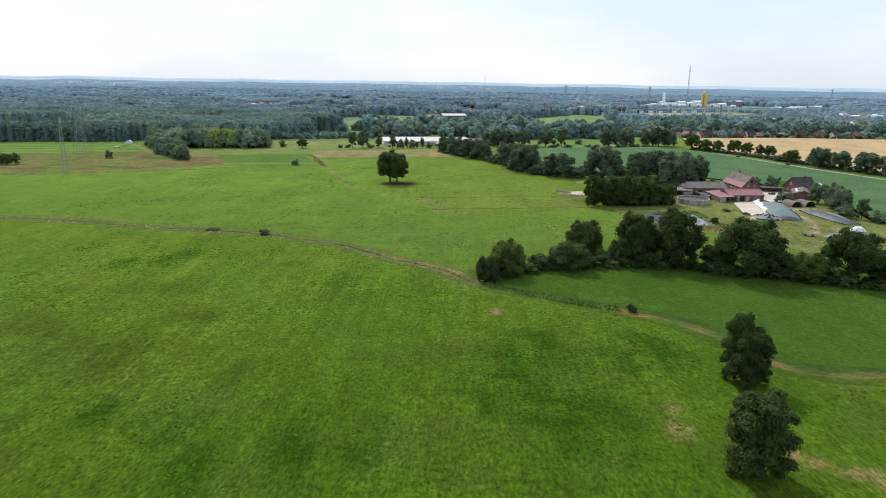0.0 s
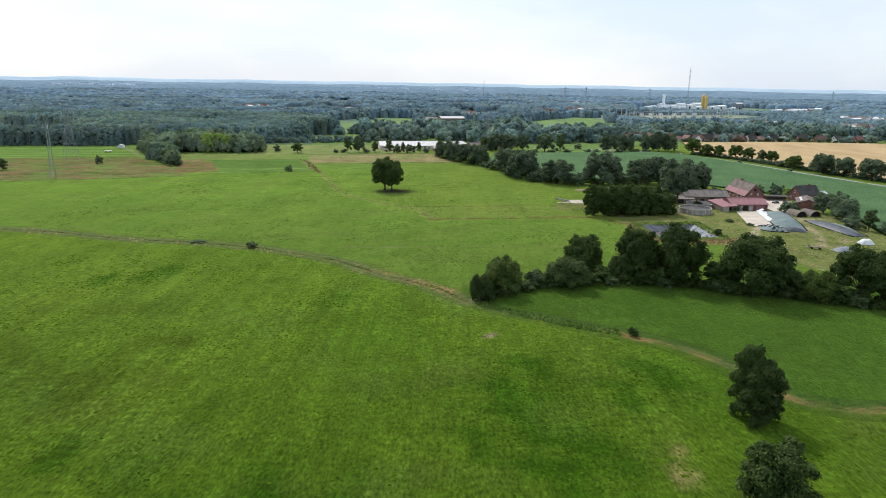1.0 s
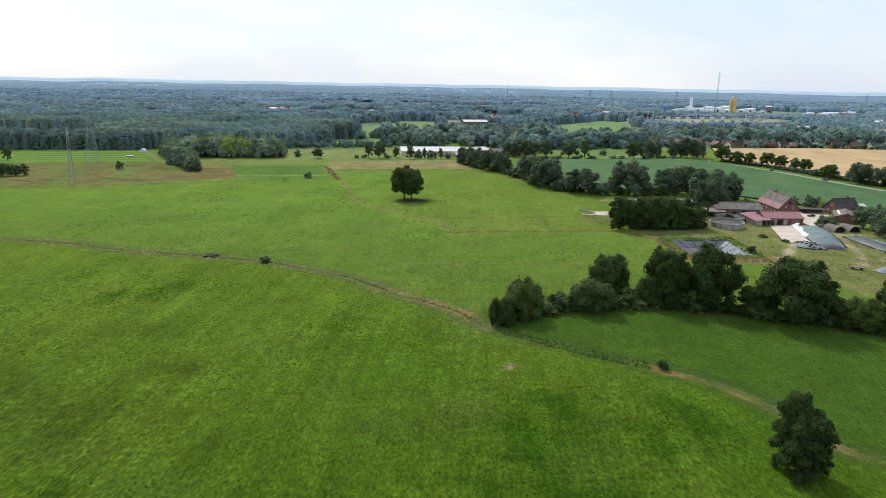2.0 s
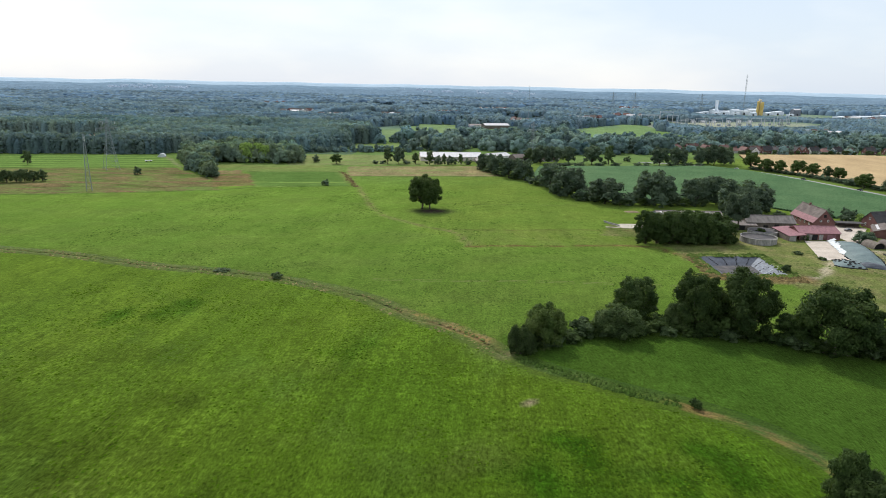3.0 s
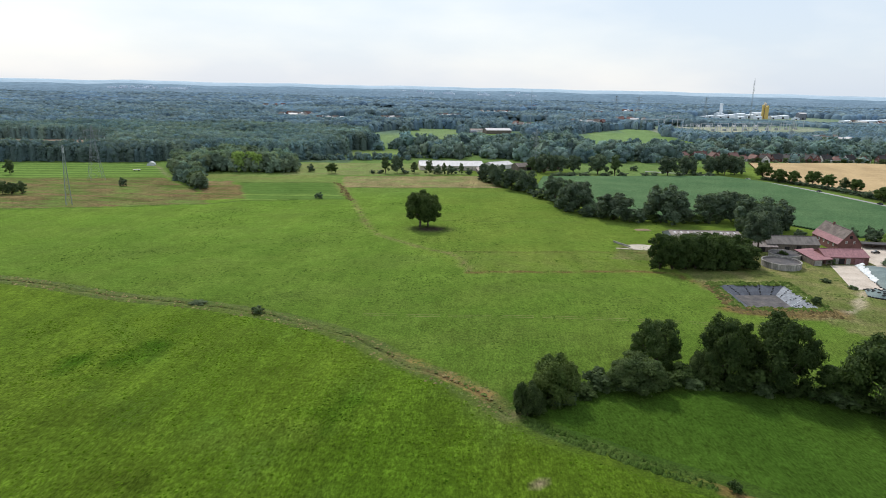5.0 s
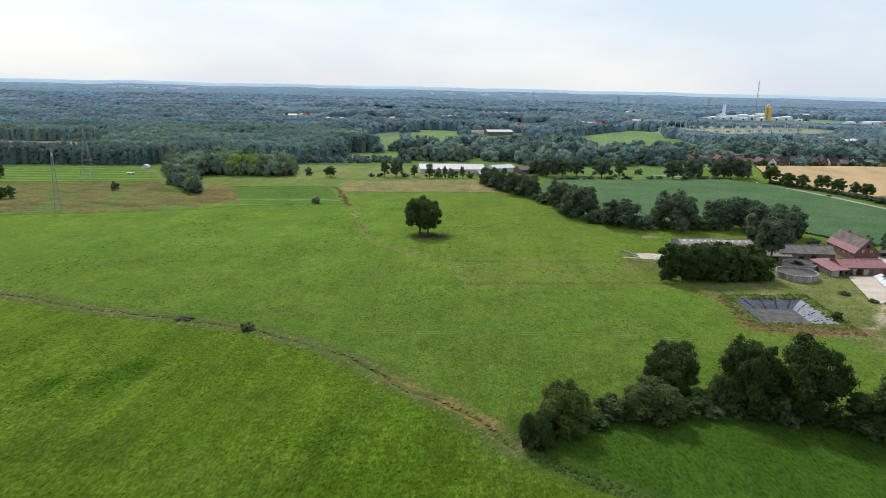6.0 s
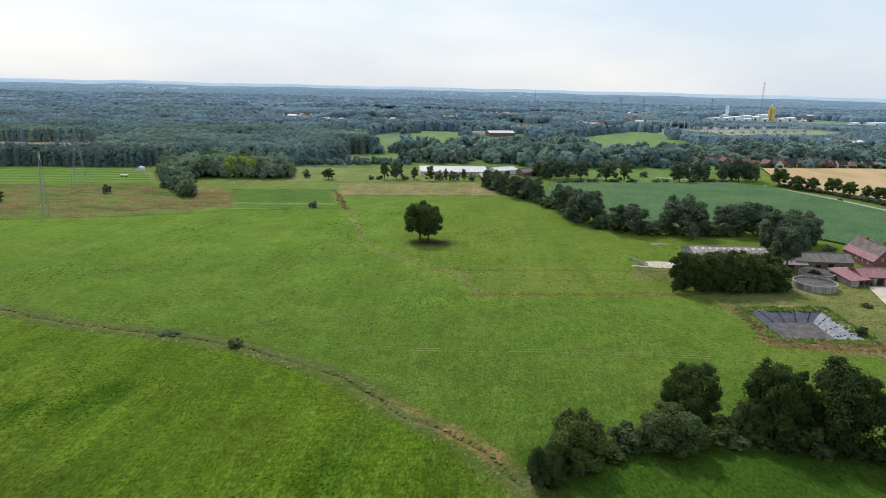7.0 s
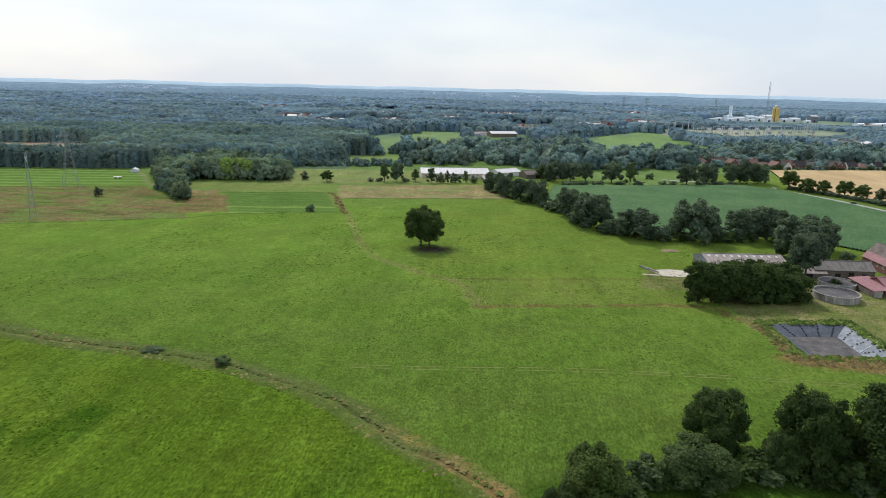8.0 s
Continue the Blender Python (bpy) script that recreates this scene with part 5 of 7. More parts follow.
def canopy(name, pts, radius, height, mat, label, cards=0, card_size=1.6, category="woodland", seed=1, lobes=1, grows=None, vary=0.16, patch=110, proto=None, low=1.0, bushy=0):
    """One mesh of crowns at pts (x, y): a dome or several lobes each, down to the ground along the wood's edge; every crown has its own tone of green.
    bushy: how many leaf masses clothe each tree along the edge."""
    grows = grows or wooded
    rng = np.random.default_rng(seed)
    n = len(pts)
    px, py = pts[:, 0], pts[:, 1]
    r = radius * rng.uniform(0.7, 1.35, n)
    h = height * (1 + 0.14 * ripple(px, py, patch, seed) + rng.uniform(-0.14, 0.14, n) * (1 if lobes == 1 else 2))
    share = height_share(px, py)
    h = np.where(rng.uniform(0, 1, n) < 0.1, h * rng.uniform(0.6, 0.85, n), h) * share
    rim = np.zeros(n, bool)
    e = max(9.0, 1.7 * radius)
    for dx, dy in ((0, -e), (e, -0.4 * e), (-e, -0.4 * e), (0, 1.1 * e)):
        rim |= ~grows(px + dx, py + dy)
    tone = np.clip(1 + 0.20 * ripple(px, py, patch * 0.7, seed + 40) + rng.normal(0, vary, n), 0.5, 1.6)
    warm = np.clip(0.5 * ripple(px, py, patch * 1.3, seed + 50) + rng.normal(0, 0.6, n), -1.5, 1.5)
    # shade on the forest's front edge is put into its crowns' tint
    tone = np.where(inside(px, py, SHADED_EDGE), 0.70 + 0.2 * (tone - 1), tone)
    tint = tone[:, None] * np.stack([1 + 0.10 * warm, 1 + 0.03 * warm, 1 - 0.09 * warm], 1)
    cs, rs, own = [], [], []

    def lobe(who, dx, dy, z, q, qz):
        cs.append(np.stack([px[who] + dx, py[who] + dy, z], 1))
        rs.append(np.stack([q, q, qz], 1))
        own.append(who)

    every = np.arange(n)
    edge = every[rim]
    if lobes == 1:
        flat = np.minimum(r * rng.uniform(0.42, 0.72, n) * low, h * 0.48)
        step = share < 0.99
        for back in (2.5, 5.0, 8.0):
            step |= height_share(px, py - back * e) < 0.99
        flat = np.where(rim | step, h * 0.52, flat)
        lobe(every, 0 * r, 0 * r, h - flat, np.where(step, 1.35 * r, r), flat)
    else:
        lobe(every, 0 * r, 0 * r, h * 0.52, r * 0.84, h * 0.44)
        for k in range(lobes - 1):
            a, up = k * 2.4 + rng.uniform(0, math.tau, n), (k + rng.uniform(0.1, 0.9, n)) / (lobes - 1)
            q = r * rng.uniform(0.26, 0.5, n)
            out = (r - q * 0.6) * np.sqrt(np.maximum(0.1, 1 - (1.9 * up - 0.9) ** 2 * 0.8))
            lobe(every, out * np.cos(a), out * np.sin(a), np.maximum(q * 0.5, 0.12 * h + 0.88 * h * up - q * 0.6), q, q * rng.uniform(0.75, 1.0, n))
        for level in (0.08, 0.25):
            q = r[edge] * rng.uniform(0.28, 0.6, len(edge))
            a = rng.uniform(0, math.tau, len(edge))
            lobe(edge, r[edge] * 0.75 * np.cos(a), r[edge] * 0.6 * np.sin(a) - 0.15 * r[edge], h[edge] * (level + rng.uniform(-0.08, 0.08, len(edge))), q, np.minimum(q, h[edge] * 0.25))
    cs, rs, own = np.vstack(cs), np.vstack(rs), np.concatenate(own)
    iv, jf = proto or ICO1
    bumpy = iv[None] * rng.uniform(0.86, 1.04, (len(cs), len(iv), 1))
    vs = [(cs[:, None] + bumpy * rs[:, None] * (0.94 if cards else 1.02)).reshape(-1, 3)]
    fs = [(jf[None] + (np.arange(len(cs)) * len(iv))[:, None, None]).reshape(-1, 3)]
    tints = [np.repeat(tint[own], len(iv), 0)]
    if bushy and lobes == 1:
        # the wood's edge: leaf masses from the ground up to the crowns
        k, (ev, ef) = bushy, ICO1
        who = np.repeat(edge, k)
        q = r[who] * rng.uniform(0.24, 0.46, len(who))
        a = rng.uniform(0, math.tau, len(who))
        level = (np.tile(np.arange(k), len(edge)) + rng.uniform(0, 1, len(who))) / k * 0.86
        c = np.stack([px[who] + r[who] * 0.85 * np.cos(a), py[who] + r[who] * 0.85 * np.sin(a), np.maximum(h[who] * level, q * 0.5)], 1)
        w = np.stack([q, q, q * rng.uniform(0.8, 1.3, len(who))], 1)
        base = len(vs[0])
        vs.append((c[:, None] + ev[None] * rng.uniform(0.8, 1.06, (len(c), len(ev), 1)) * w[:, None]).reshape(-1, 3))
        fs.append((ef[None] + (np.arange(len(c)) * len(ev))[:, None, None]).reshape(-1, 3) + base)
        tints.append(np.repeat(tint[who], len(ev), 0))
        cs, rs, own = np.vstack([cs, c]), np.vstack([rs, w]), np.concatenate([own, who])
    if cards:
        v4, f4, which = leaf_cards(rng, cs, rs, int(cards * len(cs)), card_size, 0.3, 0.84, 1.12)
        vs.append(v4)
        fs.append(np.vstack([f4[:, [0, 1, 2]], f4[:, [0, 2, 3]]]) + sum(len(q) for q in vs[:-1]))
        tints.append(np.repeat(tint[own[which]], 4, 0))
    me = big_mesh(name, np.vstack(vs), np.vstack(fs), mat, smooth=True)
    layer = me.color_attributes.new("tint", "FLOAT_COLOR", "POINT")
    tints = np.vstack(tints)
    layer.data.foreach_set("color", np.column_stack([tints, np.ones(len(tints))]).astype(np.float32).ravel())
    return tagged(new(name, me), label, category, "", "stuff")


def spread(spacing, r0, r1, seed, rule):
    """Points on a shaken grid within a wedge of the view, between two distances, where rule(x, y) holds."""
    rng = np.random.default_rng(seed)
    half = math.ceil(r1 / spacing)
    ix, iy = np.meshgrid(np.arange(-half, half + 1), np.arange(0, half + 1))
    x = (ix + 0.5 * (iy % 2)).ravel() * spacing + rng.uniform(-0.38, 0.38, ix.size) * spacing
    y = iy.ravel() * spacing * 0.9 + rng.uniform(-0.38, 0.38, ix.size) * spacing
    r, a = np.hypot(x, y), np.arctan2(x, y)
    ok = (r >= r0) & (r < r1) & (a > radians(-48)) & (a < radians(42))
    ok[ok] = rule(x[ok], y[ok])
    return np.column_stack([x, y])[ok]


LEFT_FOREST = [(-1400, 470), (-520, 652), (-450, 670), (-338, 694), (-325, 720), (-300, 748), (-215, 744), (-190, 760), (-160, 868), (-180, 1000), (-200, 1180), (-158, 1300), (-1400, 1300)]
SHADED_EDGE = [(-1400, 460), (-520, 640), (-338, 684), (-322, 712), (-345, 728), (-440, 706), (-520, 690), (-1400, 560)]
COPSE = [(-300, 660), (-262, 634), (-225, 647), (-187, 645), (-180, 670), (-205, 712), (-290, 735)]
COPSE_TIP = [(-299, 652), (-292, 660), (-267, 634), (-222, 556), (-228, 548), (-246, 568)]
FIELD_FRONT = [(92, 1170), (167, 1050), (157, 990), (77, 1110)]
FIELD_FRONT_EAST = [(167, 1050), (262, 1110), (290, 1250), (310, 1240), (292, 1050), (162, 985)]
WHITE_HALL_YARD = [(255, 1490), (335, 1510), (325, 1555), (250, 1535)]
YARD_FRONT = [(380, 1330), (540, 1385), (760, 1640), (790, 1600), (570, 1330), (390, 1275)]
WORKS_FRONT = [(560, 1990), (800, 1880), (1000, 1900), (1010, 1800), (780, 1790), (540, 1900)]
OPEN_LAND = [WHITE_HALL_YARD, LAWN_NEAR, LAWN_FAR, FIELD_FRONT, FIELD_FRONT_EAST, YARD_FRONT, WORKS_FRONT, NORTH_PASTURE, GAP_FIELD, BACK_FIELD, GREEN_FIELD, SUBSTATION, WORKS, CLEARING, VILLAGE, WHEAT, PALE_MEADOW, HAY_FIELD]
HALL_YARD = [(-90, 676), (-20, 690), (40, 690), (95, 730), (70, 778), (20, 800), (-95, 785)]
FAR_FARM = [(-55, 1150), (50, 1175), (45, 1290), (-50, 1260)]
HAMLETS = [(-465, 1600, 45), (-360, 1470, 30), (-120, 1700, 32), (-5, 2000, 45), (80, 2450, 45), (150, 2520, 45), (210, 1590, 40), (-640, 2700, 45), (-500, 2900, 45), (-690, 2100, 45), (900, 1500, 50), (700, 1180, 35), (960, 1880, 60), (60, 1430, 30), (420, 2350, 50), (-300, 1850, 32), (330, 1760, 34), (560, 1240, 28), (-230, 1540, 28), (300, 2120, 40)]


def wooded(x, y):
    """Whether trees grow there: all beyond the farmland but the open fields and hamlets."""
    edge = np.interp(x, [-1400, -520, -200, -160, -90, -20, 60, 95, 190, 240, 420, 560, 760, 1500], [300, 300, 300, 815, 800, 790, 785, 800, 822, 918, 905, 940, 880, 880])
    ok = np.where(x < -160, inside(x, y, LEFT_FOREST) | (y >= 1290), y > edge)
    for poly in OPEN_LAND + [HALL_YARD, FAR_FARM]:
        ok &= ~inside(x, y, poly)
    for hx, hy, hr in HAMLETS:
        ok &= (np.hypot(x - hx, (y - hy + 0.9 * hr) / 1.7) > 0.85 * hr) | (ripple(x, y, 24, 77) > 0.25)
    ok |= inside(x, y, VILLAGE) & (ripple(x, y, 14, 61) > 0.3)
    ok &= ~((x > -150) & (y < 1180) & (ripple(x, y, 38, 71) + 0.5 * ripple(x, y, 15, 73) < -0.02))
    return ok


nowhere = lambda x, y: np.zeros(np.shape(x), bool)  # noqa: E731
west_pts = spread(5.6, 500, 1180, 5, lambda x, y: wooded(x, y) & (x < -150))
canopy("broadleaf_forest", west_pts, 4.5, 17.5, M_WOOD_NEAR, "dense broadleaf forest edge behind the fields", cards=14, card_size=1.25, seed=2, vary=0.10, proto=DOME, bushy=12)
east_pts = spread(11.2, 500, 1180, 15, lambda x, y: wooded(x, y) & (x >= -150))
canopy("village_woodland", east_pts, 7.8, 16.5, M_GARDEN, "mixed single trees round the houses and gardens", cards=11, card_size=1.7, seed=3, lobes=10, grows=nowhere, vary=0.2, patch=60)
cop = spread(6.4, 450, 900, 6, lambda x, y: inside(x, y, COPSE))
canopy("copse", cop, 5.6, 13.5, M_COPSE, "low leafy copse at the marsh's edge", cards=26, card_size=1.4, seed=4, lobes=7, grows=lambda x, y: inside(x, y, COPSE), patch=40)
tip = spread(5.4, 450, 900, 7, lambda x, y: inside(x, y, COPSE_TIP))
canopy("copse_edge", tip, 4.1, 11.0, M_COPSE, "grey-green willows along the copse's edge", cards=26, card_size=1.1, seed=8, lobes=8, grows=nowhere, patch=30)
for k, (x, y) in enumerate(((-229, 645), (-221, 650), (-235, 652), (-214, 648))):
    plant("bright_mid", x, y, 19.0 - 0.8 * k, 12.0, "bright yellow-green tree in the copse", "tree", "bright trees in the copse")
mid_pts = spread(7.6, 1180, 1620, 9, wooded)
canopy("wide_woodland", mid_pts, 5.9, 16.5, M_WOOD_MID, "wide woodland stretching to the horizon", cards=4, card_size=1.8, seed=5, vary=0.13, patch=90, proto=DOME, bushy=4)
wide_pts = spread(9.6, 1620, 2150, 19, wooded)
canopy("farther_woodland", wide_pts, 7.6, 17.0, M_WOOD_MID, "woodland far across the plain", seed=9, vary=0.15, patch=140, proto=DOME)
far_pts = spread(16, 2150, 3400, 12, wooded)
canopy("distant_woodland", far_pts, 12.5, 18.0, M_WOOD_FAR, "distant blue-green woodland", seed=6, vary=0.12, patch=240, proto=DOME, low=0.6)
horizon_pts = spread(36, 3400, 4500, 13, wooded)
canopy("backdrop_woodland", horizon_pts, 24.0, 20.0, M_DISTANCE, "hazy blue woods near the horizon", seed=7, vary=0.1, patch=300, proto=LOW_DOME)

hedge_pts = spread(5.4, 600, 900, 23, lambda x, y: inside(x, y, [(-208, 744), (-196, 762), (-150, 776), (-92, 790), (-84, 778), (-140, 764)]))
canopy("hedgerow", hedge_pts[::2], 3.4, 7.0, M_GARDEN, "uneven hedgerow behind the pale meadow", cards=24, card_size=1.2, seed=14, lobes=6, category="hedge", grows=nowhere, patch=30)
town = Shape()
rng = np.random.default_rng(17)
for k in range(46):
    a = radians(rng.uniform(-30.5, -24.5) if k < 26 else rng.uniform(-8, 3))
    r, w, d, h = rng.uniform(4180, 4420), rng.uniform(14, 48), rng.uniform(10, 18), rng.uniform(8, 15)
    x, y, z = r * math.sin(a), r * math.cos(a), (r - 4000) * 0.055
    town.box(x - w / 2, y - d / 2, z - 4, x + w / 2, y + d / 2, z + h)
tagged(new("distant_town", town.mesh("distant_town", M_TOWN)), "pale roofs of a distant town", "town", "", "stuff")
# the far distance: low rises in painted haze that close the view
def rise(name, profile, mat, label, lift_at):
    bv, angles = [], np.linspace(radians(-66), radians(60), 260)
    for r, z in profile:
        for a in angles:
            lift = 1.8 * math.sin(a * 37) + 1.2 * math.sin(a * 83 + 1) + 5.0 * math.exp(-(((a - radians(-29)) / 0.03) ** 2)) if r == lift_at else 0
            bv.append((r * math.sin(a), r * math.cos(a), z + lift))
    na = len(angles)
    bf = [(j * na + k, j * na + k + 1, (j + 1) * na + k + 1, (j + 1) * na + k) for j in range(len(profile) - 1) for k in range(na - 1)]
    return setting(name, mesh_of(name, bv, [tuple(reversed(f)) for f in bf], mat, True), label, "horizon")


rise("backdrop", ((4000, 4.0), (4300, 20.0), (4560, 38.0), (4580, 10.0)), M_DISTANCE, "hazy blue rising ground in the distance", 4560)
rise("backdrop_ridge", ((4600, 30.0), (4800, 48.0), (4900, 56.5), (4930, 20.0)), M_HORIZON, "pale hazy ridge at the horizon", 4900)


# ---- buildings ----
def window_at(parent, x, y, z, w, h, face, label="white-framed window"):
    """A window on a wall: face is the way it looks, one of +x, -x, +y, -y in the building's own axes."""
    s, p = Shape(), Shape()
    d = 0.07
    for a, b, c, e in ((-w / 2, -h / 2, w / 2, -h / 2 + 0.12), (-w / 2, h / 2 - 0.12, w / 2, h / 2), (-w / 2, -h / 2 + 0.12, -w / 2 + 0.12, h / 2 - 0.12),
                       (w / 2 - 0.12, -h / 2 + 0.12, w / 2, h / 2 - 0.12), (-0.05, -h / 2 + 0.12, 0.05, h / 2 - 0.12)):
        s.box(a, -d, b, c, 0.05, e)
    p.box(-w / 2 + 0.12, -0.03, -h / 2 + 0.12, w / 2 - 0.12, 0.05, h / 2 - 0.12)
    turn = {"-y": 0, "+x": 90, "+y": 180, "-x": 270}[face]
    ob = part("window", s.mesh("window", M_FRAME), parent, label)
    ob.matrix_basis = pose(x, y, z, 0, 0, turn)
    part("pane", p.mesh("pane", M_PANE), ob)
    return ob


def opening_at(parent, x, y, z0, w, h, face, mat, name="door", label=""):
    """A door or gateway leaf with a frame, set on a wall."""
    s = Shape()
    s.box(-w / 2, -0.08, 0.02, w / 2, 0.05, h)
    for a in (-w / 2 - 0.12, w / 2):
        s.box(a, -0.12, 0.0, a + 0.12, 0.05, h + 0.12)
    s.box(-w / 2, -0.12, h, w / 2, 0.05, h + 0.12)
    ob = part(name, s.mesh(name, mat), parent, label)
    ob.matrix_basis = pose(x, y, z0, 0, 0, {"-y": 0, "+x": 90, "+y": 180, "-x": 270}[face])
    return ob


def building(name, label, category, x, y, turn, length, width, eave, ridge, wall, roof, group="", hip=0.0, over=0.45, chimney=False, lower=None, z=0.0):
    """A building with a ridge along its own x. hip: how far the ridge is cut back at its ends; lower: a second roofing for the lower
    half of the slope that faces +y."""
    ob = thing(name, label, category, pose(x, y, z, 0, 0, turn), group)
    L, W = length / 2, width / 2
    s = Shape()
    gl = eave + (ridge - eave) * (1 if hip == 0 else 0.0)
    if hip == 0:
        v = [(-L, -W, -0.2), (L, -W, -0.2), (L, W, -0.2), (-L, W, -0.2), (-L, -W, eave), (L, -W, eave), (L, W, eave), (-L, W, eave), (-L, 0, gl), (L, 0, gl)]
        s.add(v, [(0, 1, 5, 4), (2, 3, 7, 6), (1, 2, 6, 9, 5), (3, 0, 4, 8, 7), (4, 5, 9, 8), (6, 7, 8, 9)])
    else:
        s.box(-L, -W, -0.2, L, W, eave)
    part("wall", s.mesh("wall", wall), ob)
    slope = (ridge - eave) / W
    lift, top = 0.12, ridge + 0.12
    oy, oz = W + over, eave - over * slope + lift
    rl = L - hip
    ex = L + over * 0.8
    for sign in (-1, 1):
        if hip == 0:
            if sign > 0 and lower:
                my, mz = oy * 0.62, top + (oz - top) * 0.62
                part("roof", Shape().slab([(-ex, 0, top), (ex, 0, top), (ex, my, mz), (-ex, my, mz)], 0.18).mesh("roof", roof), ob)
                part("roof", Shape().slab([(-ex, my, mz), (ex, my, mz), (ex, oy, oz), (-ex, oy, oz)], 0.18).mesh("roof", lower), ob, "red sheeting on the lower slope")
            else:
                part("roof", Shape().slab([(-ex, 0, top), (ex, 0, top), (ex, sign * oy, oz), (-ex, sign * oy, oz)], 0.18).mesh("roof", roof), ob)
        else:
            part("roof", Shape().slab([(-rl, 0, top), (rl, 0, top), (ex, sign * oy, oz), (-ex, sign * oy, oz)], 0.16).mesh("roof", roof), ob)
            part("roof", Shape().slab([(sign * rl, 0, top), (sign * ex, oy, oz), (sign * ex, -oy, oz)], 0.16).mesh("roof", roof), ob)
    cap = Shape().bar((-(rl if hip else ex), 0, top + 0.05), (rl if hip else ex, 0, top + 0.05), 0.35)
    part("ridge_cap", cap.mesh("ridge_cap", roof), ob)
    if chimney:
        part("chimney", Shape().box(L * 0.3, -0.5, ridge - 1.0, L * 0.3 + 0.9, 0.4, ridge + 1.3).mesh("chimney", M_BRICK), ob, "brick chimney")
    return ob


def skylights(parent, n, x0, x1, y, z, slope, w=1.1, d=1.6):
    """Pale translucent panels set into a slope that falls towards -y."""
    for k in range(n):
        x = x0 + (x1 - x0) * k / max(1, n - 1)
        me = Shape().slab([(x - w / 2, y - d / 2, z - d / 2 * slope + 0.06), (x + w / 2, y - d / 2, z - d / 2 * slope + 0.06), (x + w / 2, y + d / 2, z + d / 2 * slope + 0.06), (x - w / 2, y + d / 2, z + d / 2 * slope + 0.06)], 0.05).mesh("skylight", M_PALEROOF)
        part("skylight", me, parent, "pale translucent roof panel")


# the farm
house = building("farmhouse", "brick farmhouse with a weathered brown and red roof", "farmhouse", 186.3, 432.5, 92, 27, 12.0, 4.6, 11.4, M_BRICK, M_BROWNROOF, chimney=True, lower=M_REDROOF)
for yy, zz in ((-2.0, 5.4), (2.0, 5.4)):
    window_at(house, -13.5, yy, zz, 1.0, 1.3, "-x")
opening_at(house, -13.5, 0, 7.2, 1.2, 1.5, "-x", M_DARK, "hatch", "dark hatch in the gable")
for xx in (-9, -4, 1, 6):
    window_at(house, xx, 6.0, 3.0, 1.4, 1.5, "+y")
barn = building("low_barn", "long low barn with a faded red sheet roof and brick walls", "barn", 172.4, 399.5, 5, 21.5, 12.5, 3.7, 6.2, M_BRICK, M_REDROOF)
opening_at(barn, -7.8, -6.25, 0, 4.5, 3.0, "-y", M_TIMBER, "door", "weathered timber barn door")
opening_at(barn, -2.5, -6.25, 0, 2.6, 2.8, "-y", M_DARK, "door", "open dark doorway")
opening_at(barn, 0.8, -6.25, 0, 1.9, 2.8, "-y", M_CONCRETE, "door", "pale barn door")
opening_at(barn, -5.0, -6.25, 0, 1.8, 2.8, "-y", M_CONCRETE, "door", "pale barn door")
opening_at(barn, 6.2, -6.25, 0, 4.2, 2.9, "-y", M_REDROOF, "door", "red barn gate")
porch = thing("lean_to", "open lean-to with a faded red roof on timber posts", "shelter", pose(158.5, 398, 0, 0, 0, 7))
part("roof", Shape().slab([(-4.6, -10, 2.9), (4.6, -10, 3.6), (4.6, 8, 4.6), (-4.6, 8, 3.8)], 0.2).mesh("roof", M_REDROOF), porch)
part("back_wall", Shape().box(-4.4, 2.0, -0.1, 4.3, 2.3, 3.4).mesh("back_wall", M_TIMBER), porch)
part("side_wall", Shape().box(-4.4, -9.6, -0.1, -4.15, 2.0, 2.7).mesh("side_wall", M_TIMBER), porch)
part("front_wall", Shape().box(-4.15, -9.6, -0.1, -0.6, -9.35, 2.7).mesh("front_wall", M_CONCRETE), porch, "grey block front wall")
for px in (-0.4, 1.9, 4.2):
    part("post", Shape().box(px - 0.12, -9.7, -0.1, px + 0.12, -9.46, 3.05 + px * 0.06).mesh("post", M_TIMBER), porch)
longbarn = building("long_barn", "long barn with a grey fibre-cement roof", "barn", 156.8, 421.5, 2, 27, 11.5, 4.1, 7.1, M_TIMBER, M_GREYROOF)
for k in range(4):
    opening_at(longbarn, -9 + 6 * k, -5.75, 0.6 if k % 2 else 0, 2.2, 1.8 if k % 2 else 3.0, "-y", M_DARK, "door", "dark barn opening")
lean = building("small_shed", "low shed with a pale grey roof beside the tall oak", "shed", 141.0, 417.0, 4, 14, 8, 2.8, 4.2, M_TIMBER, M_SHEDROOF)
opening_at(lean, -2, -4.0, 0, 5.0, 2.3, "-y", M_DARK, "door", "open dark front")
shed = building("cattle_shed", "long cattle shed with a fibre-cement roof and skylights", "shed", 113.5, 425.0, 5, 37, 20, 4.6, 7.4, M_TIMBER, M_SHEDROOF, over=0.6)
skylights(shed, 10, -16, 16, -2.0, 7.52 - 2.0 * 0.28, 0.28)
part("gable_panel", Shape().slab([(-18.62, -9.8, 3.0), (-18.62, 9.8, 3.0), (-18.62, 9.8, 4.6), (-18.62, 0, 7.2), (-18.62, -9.8, 4.6)], 0.08).mesh("gable_panel", M_LINER_PALE), shed, "blue-grey gable cladding")

